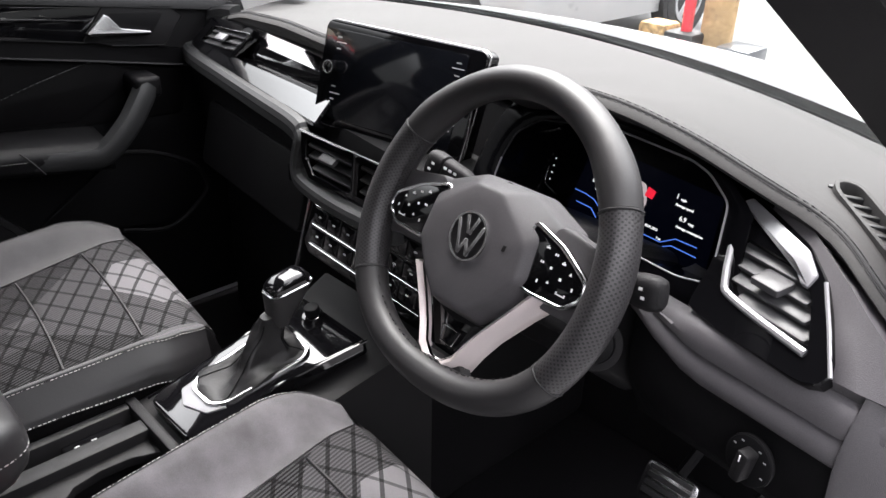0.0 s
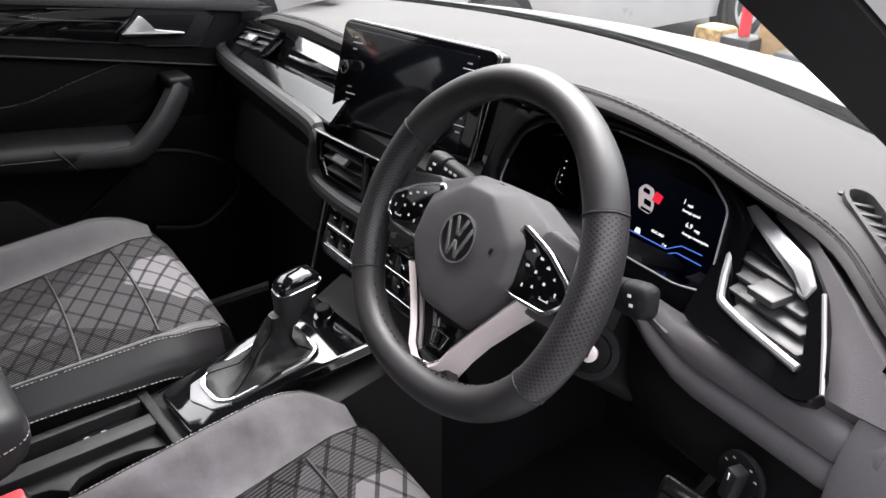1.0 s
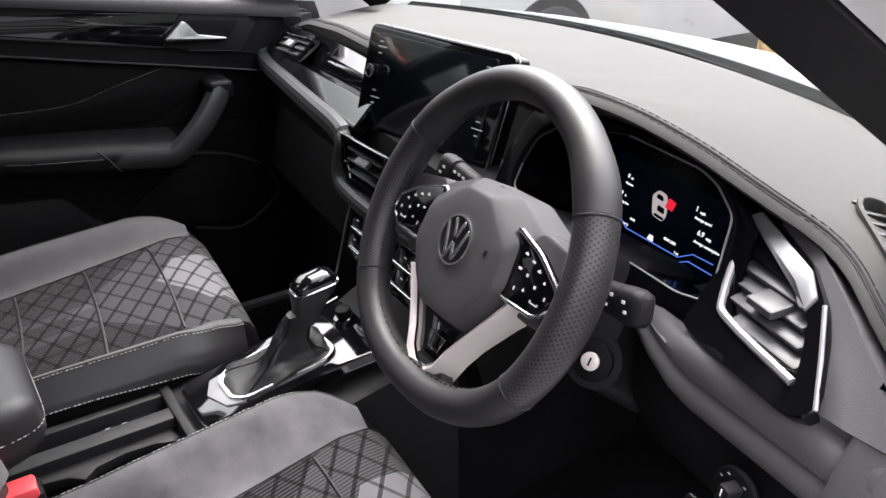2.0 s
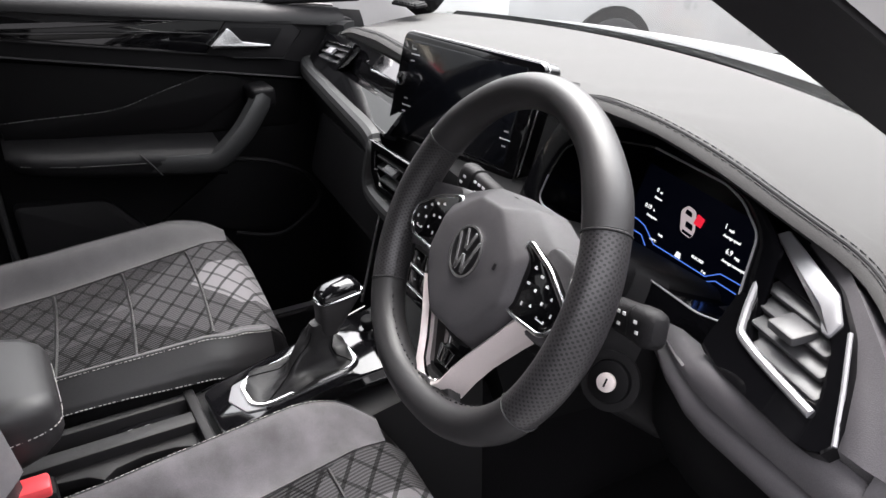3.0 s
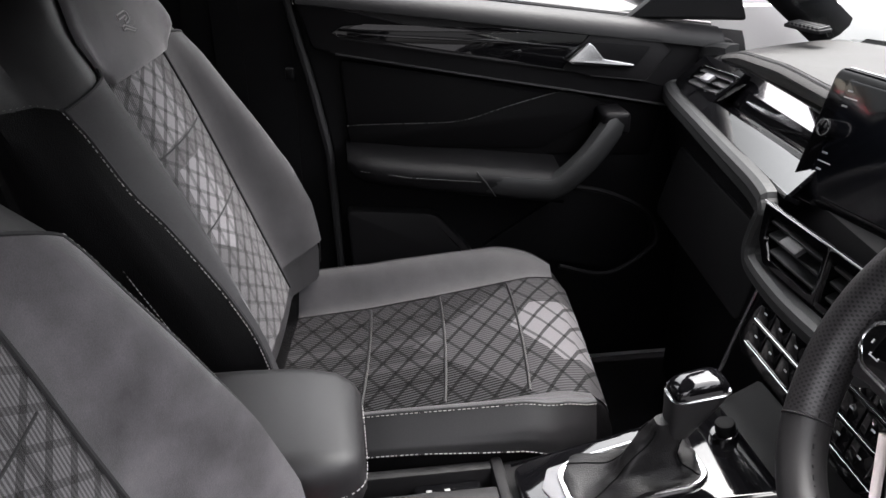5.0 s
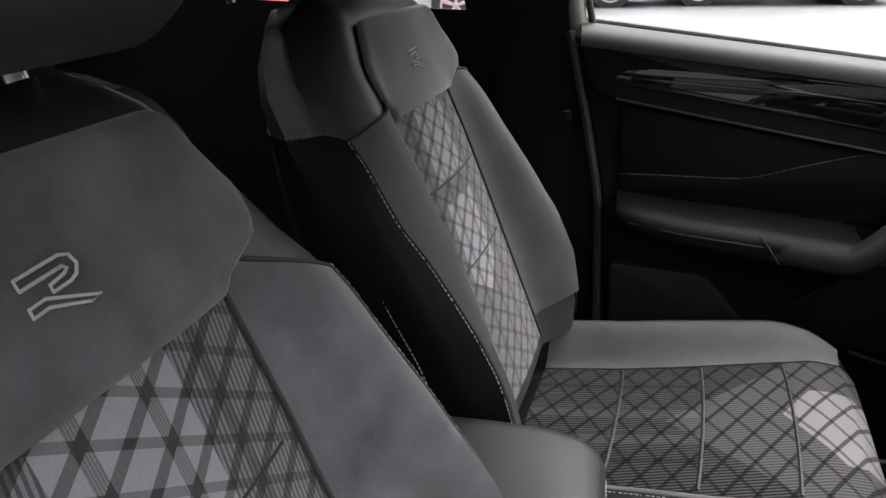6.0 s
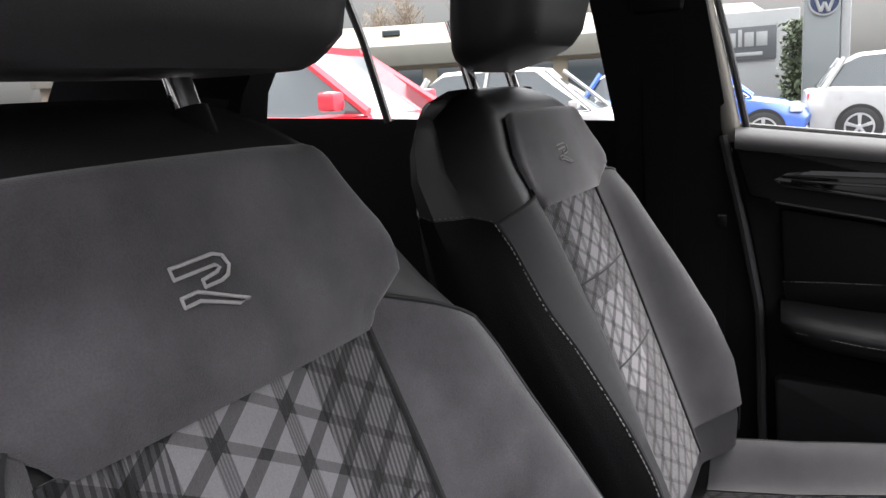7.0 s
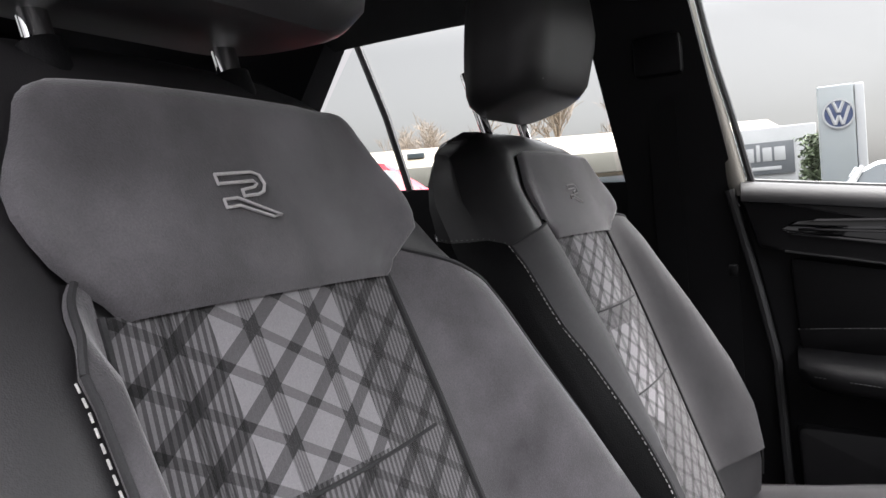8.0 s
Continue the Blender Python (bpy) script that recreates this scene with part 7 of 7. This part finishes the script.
def car(label, paint, place, heading, L=4.2, Wd=1.78, H=1.48, wheel_mat=None, group="parked cars", wr=0.325):
    """A parked car: body, glasshouse, lamps and wheels. Its nose points along the local +x."""
    c = thing("parked_car", label, "car", (*place, GZ), (0, 0, heading), group=group)
    h = Wd / 2
    prof = [(-0.5, 0.62, 0.90), (-0.485, 0.30, 0.98), (-0.42, 0.22, 1.0), (-0.30, 0.20, 1.0), (0.0, 0.20, 1.0), (0.28, 0.20, 1.0), (0.40, 0.22, 0.97), (0.47, 0.30, 0.90), (0.5, 0.55, 0.74)]
    zt = lambda t: lin([(-0.5, 0.95), (-0.46, 1.02), (-0.2, 0.96), (0.15, 0.94), (0.30, 0.90), (0.42, 0.80), (0.5, 0.62)], t)
    rings = []
    for t, zb, w in prof:
        top = zt(t)
        loop = [(-h * w * 0.96, zb), (h * w * 0.96, zb), (h * w, (zb + top) / 2), (h * w * 0.93, top - 0.06), (h * w * 0.82, top), (-h * w * 0.82, top), (-h * w * 0.93, top - 0.06), (-h * w, (zb + top) / 2)]
        rings.append([(t * L, a, b) for a, b in loop])
    part("body", loft(rings), paint, c)
    g = []
    for t, z, w in ((-0.47, 0.94, 0.80), (-0.40, 1.32, 0.66), (-0.30, H - 0.03, 0.62), (-0.12, H, 0.63), (0.06, H - 0.04, 0.64), (0.13, 1.32, 0.68), (0.27, 0.90, 0.80)):
        base = 0.90
        g.append([(t * L, -h * 0.86, base), (t * L, h * 0.86, base), (t * L, h * w, z - 0.03), (t * L, h * w * 0.9, z), (t * L, -h * w * 0.9, z), (t * L, -h * w, z - 0.03)])
    part("glasshouse", loft(g), CARGLASS, c, "dark tinted windows")
    rf = []
    for t, z, w in ((-0.38, 1.36, 0.62), (-0.30, H - 0.015, 0.63), (-0.12, H + 0.012, 0.64), (0.06, H - 0.025, 0.65), (0.11, 1.37, 0.62)):
        rf.append([(t * L, -h * w, z - 0.05), (t * L, h * w, z - 0.05), (t * L, h * w * 0.88, z + 0.012), (t * L, -h * w * 0.88, z + 0.012)])
    part("roof", loft(rf), paint, c)
    for s in (-1, 1):
        part("window_pillar", tube([(-0.14 * L * 1.0, s * h * 0.87, 0.92), (-0.12 * L, s * h * 0.66, H - 0.05)], 0.03, 6), paint, c)
        part("window_pillar", tube([(0.27 * L, s * h * 0.84, 0.92), (0.10 * L, s * h * 0.66, H - 0.06)], 0.035, 6), paint, c)
        part("window_pillar", tube([(-0.44 * L, s * h * 0.84, 0.95), (-0.36 * L, s * h * 0.64, H - 0.08)], 0.05, 6), paint, c)
        part("headlamp", block((0.415 * L, s * h * 0.78 - 0.18, 0.62), (0.468 * L, s * h * 0.78 + 0.12, 0.76), 0.03), LAMPGLASS, c)
        part("tail_lamp", block((-0.497 * L, s * h * 0.75 - 0.14, 0.78), (-0.462 * L, s * h * 0.75 + 0.14, 0.92), 0.03), RED, c)
        part("door_mirror", block((0.20 * L, s * h * 1.02 - 0.09, 0.94), (0.235 * L, s * h * 1.02 + 0.09, 1.06), 0.03), paint, c)
    part("grille", block((0.484 * L, -0.45, 0.42), (0.503 * L, 0.45, 0.60), 0.01), RUBBER, c)
    for t in (-0.305, 0.315):
        for s in (-1, 1):
            wm = basis((t * L, s * (h - 0.10), wr - 0.005), (1, 0, 0), (0, 0, 1)) if s < 0 else basis((t * L, s * (h - 0.10), wr - 0.005), (-1, 0, 0), (0, 0, 1))
            w = part("wheel", disc(wr, 0.125, wm, 0.03, 28), TYRE, c)
            part("wheel_arch", disc(wr + 0.045, 0.115, wm @ pose(0, 0.015, -0.004), 0, 28), RUBBER, c)
            part("rim", ring_mesh(wr - 0.12, wr - 0.09, 0.02, wm @ pose(0, 0, 0.112)), wheel_mat or ALLOY, w)
            part("hub", disc(0.045, 0.02, wm @ pose(0, 0, 0.115), 0.004, 16), wheel_mat or ALLOY, w)
            for k in range(5):
                sp = prism([(-0.022, 0.03), (0.022, 0.03), (0.032, wr - 0.11), (-0.032, wr - 0.11)], 0.018, wm @ pose(0, 0, 0.112, 0, 0, 72 * k), 0.004)
                part("spoke", sp, wheel_mat or ALLOY, w)
    return c


FASCIA = material("pale_fascia", (0.125, 0.12, 0.10), 0.6, grain=0.06, grain_scale=8, stain=0.12, stain_scale=0.6)


def add_yard():
    red = car("tall red car parked beside the yard's row", PAINT_RED, (-5.8, -4.45), 90, H=1.42)
    red.scale = (1.05, 1.05, 1.24)
    car("silver hatchback parked in the row beyond the red car", PAINT_SILVER, (-9.6, -6.3), 90, H=1.6)
    car("white hatchback parked in the far row", CARWHITE, (-12.0, -3.9), 90, H=1.6)
    car("blue hatchback parked at the end of a row", PAINT_BLUE, (-15.2, -1.75), 90, H=1.55)
    car("white hatchback parked beside the blue one", CARWHITE, (-15.4, 2.35), 90, H=1.55)
    car("grey hatchback parked at the end of the row", PAINT_GREY, (-15.6, 7.0), 90)
    car("white hatchback parked ahead of the bonnet", CARWHITE, (-3.45, 4.03), 90, wr=0.285)
    car("white hatchback parked ahead on the yard", CARWHITE, (0.2, 9.4), 180)
    # posts and boards standing ahead of the bonnet
    rp_ = thing("barrier_post", "red painted barrier post on a dark foot", "post", (-1.73, 4.0, GZ))
    part("post", tube([(0, 0, 0.05), (0, 0, 1.25)], 0.035, 12), PAINT_RED, rp_)
    part("foot", block((-0.10, -0.10, 0.0), (0.10, 0.10, 0.33), 0.02), RUBBER, rp_)
    bd = thing("timber_board", "tan timber board standing upright on the yard", "board", (-1.56, 4.06, GZ))
    part("panel", block((-0.10, -0.02, 0.0), (0.10, 0.02, 1.15), 0.005), material("tan_timber", (0.42, 0.28, 0.14), 0.7, grain=0.2, grain_scale=30, stain=0.2), bd)
    gb = thing("grey_crate", "low grey plastic crate on the yard", "crate", (-1.37, 4.03, GZ))
    part("crate", block((-0.11, -0.12, 0.0), (0.11, 0.12, 0.30), 0.02), PAINT_GREY, gb)
    lg = thing("timber_block", "rough brown timber block on the yard", "block", (-1.92, 4.0, GZ))
    part("block", block((-0.10, -0.10, 0.0), (0.10, 0.10, 0.36), 0.03), material("rough_timber", (0.30, 0.19, 0.08), 0.8, grain=0.4, grain_scale=40, stain=0.4, stain_scale=20), lg)
    # low cream retail building with windows
    b = thing("retail_building", "long low cream building with a pale fascia", "building", (-46.7, -17, 0), (0, 0, 19.5))
    part("wall", block((-6, -24, 0), (6, 16, 4.2), 0.05), CREAM, b)
    part("fascia", block((5.9, -24.2, 3.0), (6.5, 16.2, 4.1), 0.05), FASCIA, b)
    part("roof", loft([[(6.4, y, 4.1), (2.0, y, 5.5), (-6.2, y, 4.1)] for y in (-16.0, 16.0)]), CREAM, b)
    for k in range(11):
        y = -23 + 3.5 * k
        part("window", block((5.95, y, 0.6), (6.08, y + 2.7, 2.8), 0.03), CARGLASS, b)
    for k in range(4):
        part("roof_light", block((3.4, -12 + 7 * k, 4.75), (4.6, -11 + 7 * k, 5.05), 0.03), CARGLASS, b)
    # white hall with a dark sign
    w = thing("showroom_hall", "white clad hall with a dark sign board", "building", (-44, 5.0, 0), (0, 0, 0))
    part("wall", block((-8, -12, 0), (0, -3.9, 4.55), 0.05), WHITEWALL, w)
    sg = part("sign_board", block((0.02, -11.5, 2.15), (0.15, -4.96, 3.80), 0.03), DARKSIGN, w, "dark sign board")
    for y0, wd, z0, ht in ((-7.85, 0.50, 2.66, 1.00), (-7.22, 0.34, 2.82, 0.70), (-6.76, 0.18, 2.82, 0.86), (-6.46, 0.44, 2.82, 0.70), (-5.90, 0.52, 2.82, 0.70)):
        part("sign_mark", block((0.15, y0, z0), (0.18, y0 + wd, z0 + ht), 0.01), WHITEWALL, sg)
    part("sign_bar", block((0.15, -7.4, 2.36), (0.18, -5.6, 2.54), 0.01), WHITEWALL, sg)
    # pylon sign
    p = thing("pylon_sign", "tall pale grey pylon sign with a round blue emblem", "sign", (-24.2, 0.98, 0), (0, 0, 2))
    part("panel", block((-0.15, -0.46, 0), (0.15, 0.46, 3.98), 0.05), SIGNGREY, p)
    part("side_panel", block((-0.2, 0.47, 0), (0.10, 0.72, 3.98), 0.05), WHITEWALL, p)
    e = part("emblem", disc(0.40, 0.03, basis((0.15, 0.05, 3.18), (0, 1, 0), (0, 0, 1)), 0.01, 40), SIGNBLUE, p, "round blue and white emblem")
    em = basis((0.185, 0.05, 3.18), (0, 1, 0), (0, 0, 1)) @ Matrix.Scale(0.645, 4)
    part("emblem_ring", ring_mesh(0.56, 0.63, 0.03, em), WHITEWALL, e)
    for pts in ([(-0.42, 0.30), (-0.15, -0.46)], [(-0.15, -0.46), (0.0, -0.08)], [(0.0, -0.08), (0.15, -0.46)], [(0.15, -0.46), (0.42, 0.30)], [(-0.2, 0.5), (-0.02, 0.06)], [(0.02, 0.06), (0.2, 0.5)]):
        part("emblem_bar", tube([em @ Vector((a, b_, 0.01)) for a, b_ in pts], 0.045, 6), WHITEWALL, e)


add_yard()


def add_trees():
    rnd = random.Random(5)
    def tree(x, y, H, n):
        t = thing("bare_tree", "bare winter tree with thin brown twigs", "tree", (x, y, 0), group="bare trees beyond the yard")
        bm = bmesh.new()
        def limb(p, d, r, l, lev):
            q = p + d * l
            tube([p, (p + q) / 2 + Vector((rnd.uniform(-1, 1), rnd.uniform(-1, 1), 0)) * l * 0.06, q], lambda k: r * (1 - 0.45 * k), 5 if lev < 2 else 3, bm=bm)
            if lev >= n:
                return
            for _ in range(5 if lev else 7):
                k = rnd.uniform(0.45, 1)
                e = Vector((rnd.uniform(-1, 1), rnd.uniform(-1, 1), rnd.uniform(0.1, 1.0))).normalized()
                limb(p + d * l * k, (d * 0.6 + e * 0.8).normalized(), r * 0.58, l * rnd.uniform(0.45, 0.7), lev + 1)
        limb(Vector((0, 0, 0)), Vector((0, 0, 1)), H * 0.014, H * 0.42, 0)
        part("branches", bm, BARK, t, smooth=False)
    for k in range(9):
        tree(-58 + rnd.uniform(-4, 4), -50 + 5.0 * k, rnd.uniform(10.5, 13), 4)
    tree(-60, -0.6, 8, 4)
    h = thing("hedge", "clipped dark green hedge beside the pylon", "hedge", (-40, 0.85, 0))
    bm = bmesh.new()
    for _ in range(1500):
        c = Vector((rnd.uniform(-0.5, 0.5), rnd.gauss(0, 0.28), rnd.uniform(0, 3.7)))
        a = Vector((rnd.uniform(-1, 1), rnd.uniform(-1, 1), rnd.uniform(-1, 1))) * 0.14
        b2 = a.cross(Vector((rnd.uniform(-1, 1), rnd.uniform(-1, 1), 1))).normalized() * 0.10
        bm.faces.new([bm.verts.new(c - a), bm.verts.new(c + b2), bm.verts.new(c + a), bm.verts.new(c - b2)])
    part("foliage", bm, HEDGE, h, smooth=False)


add_trees()
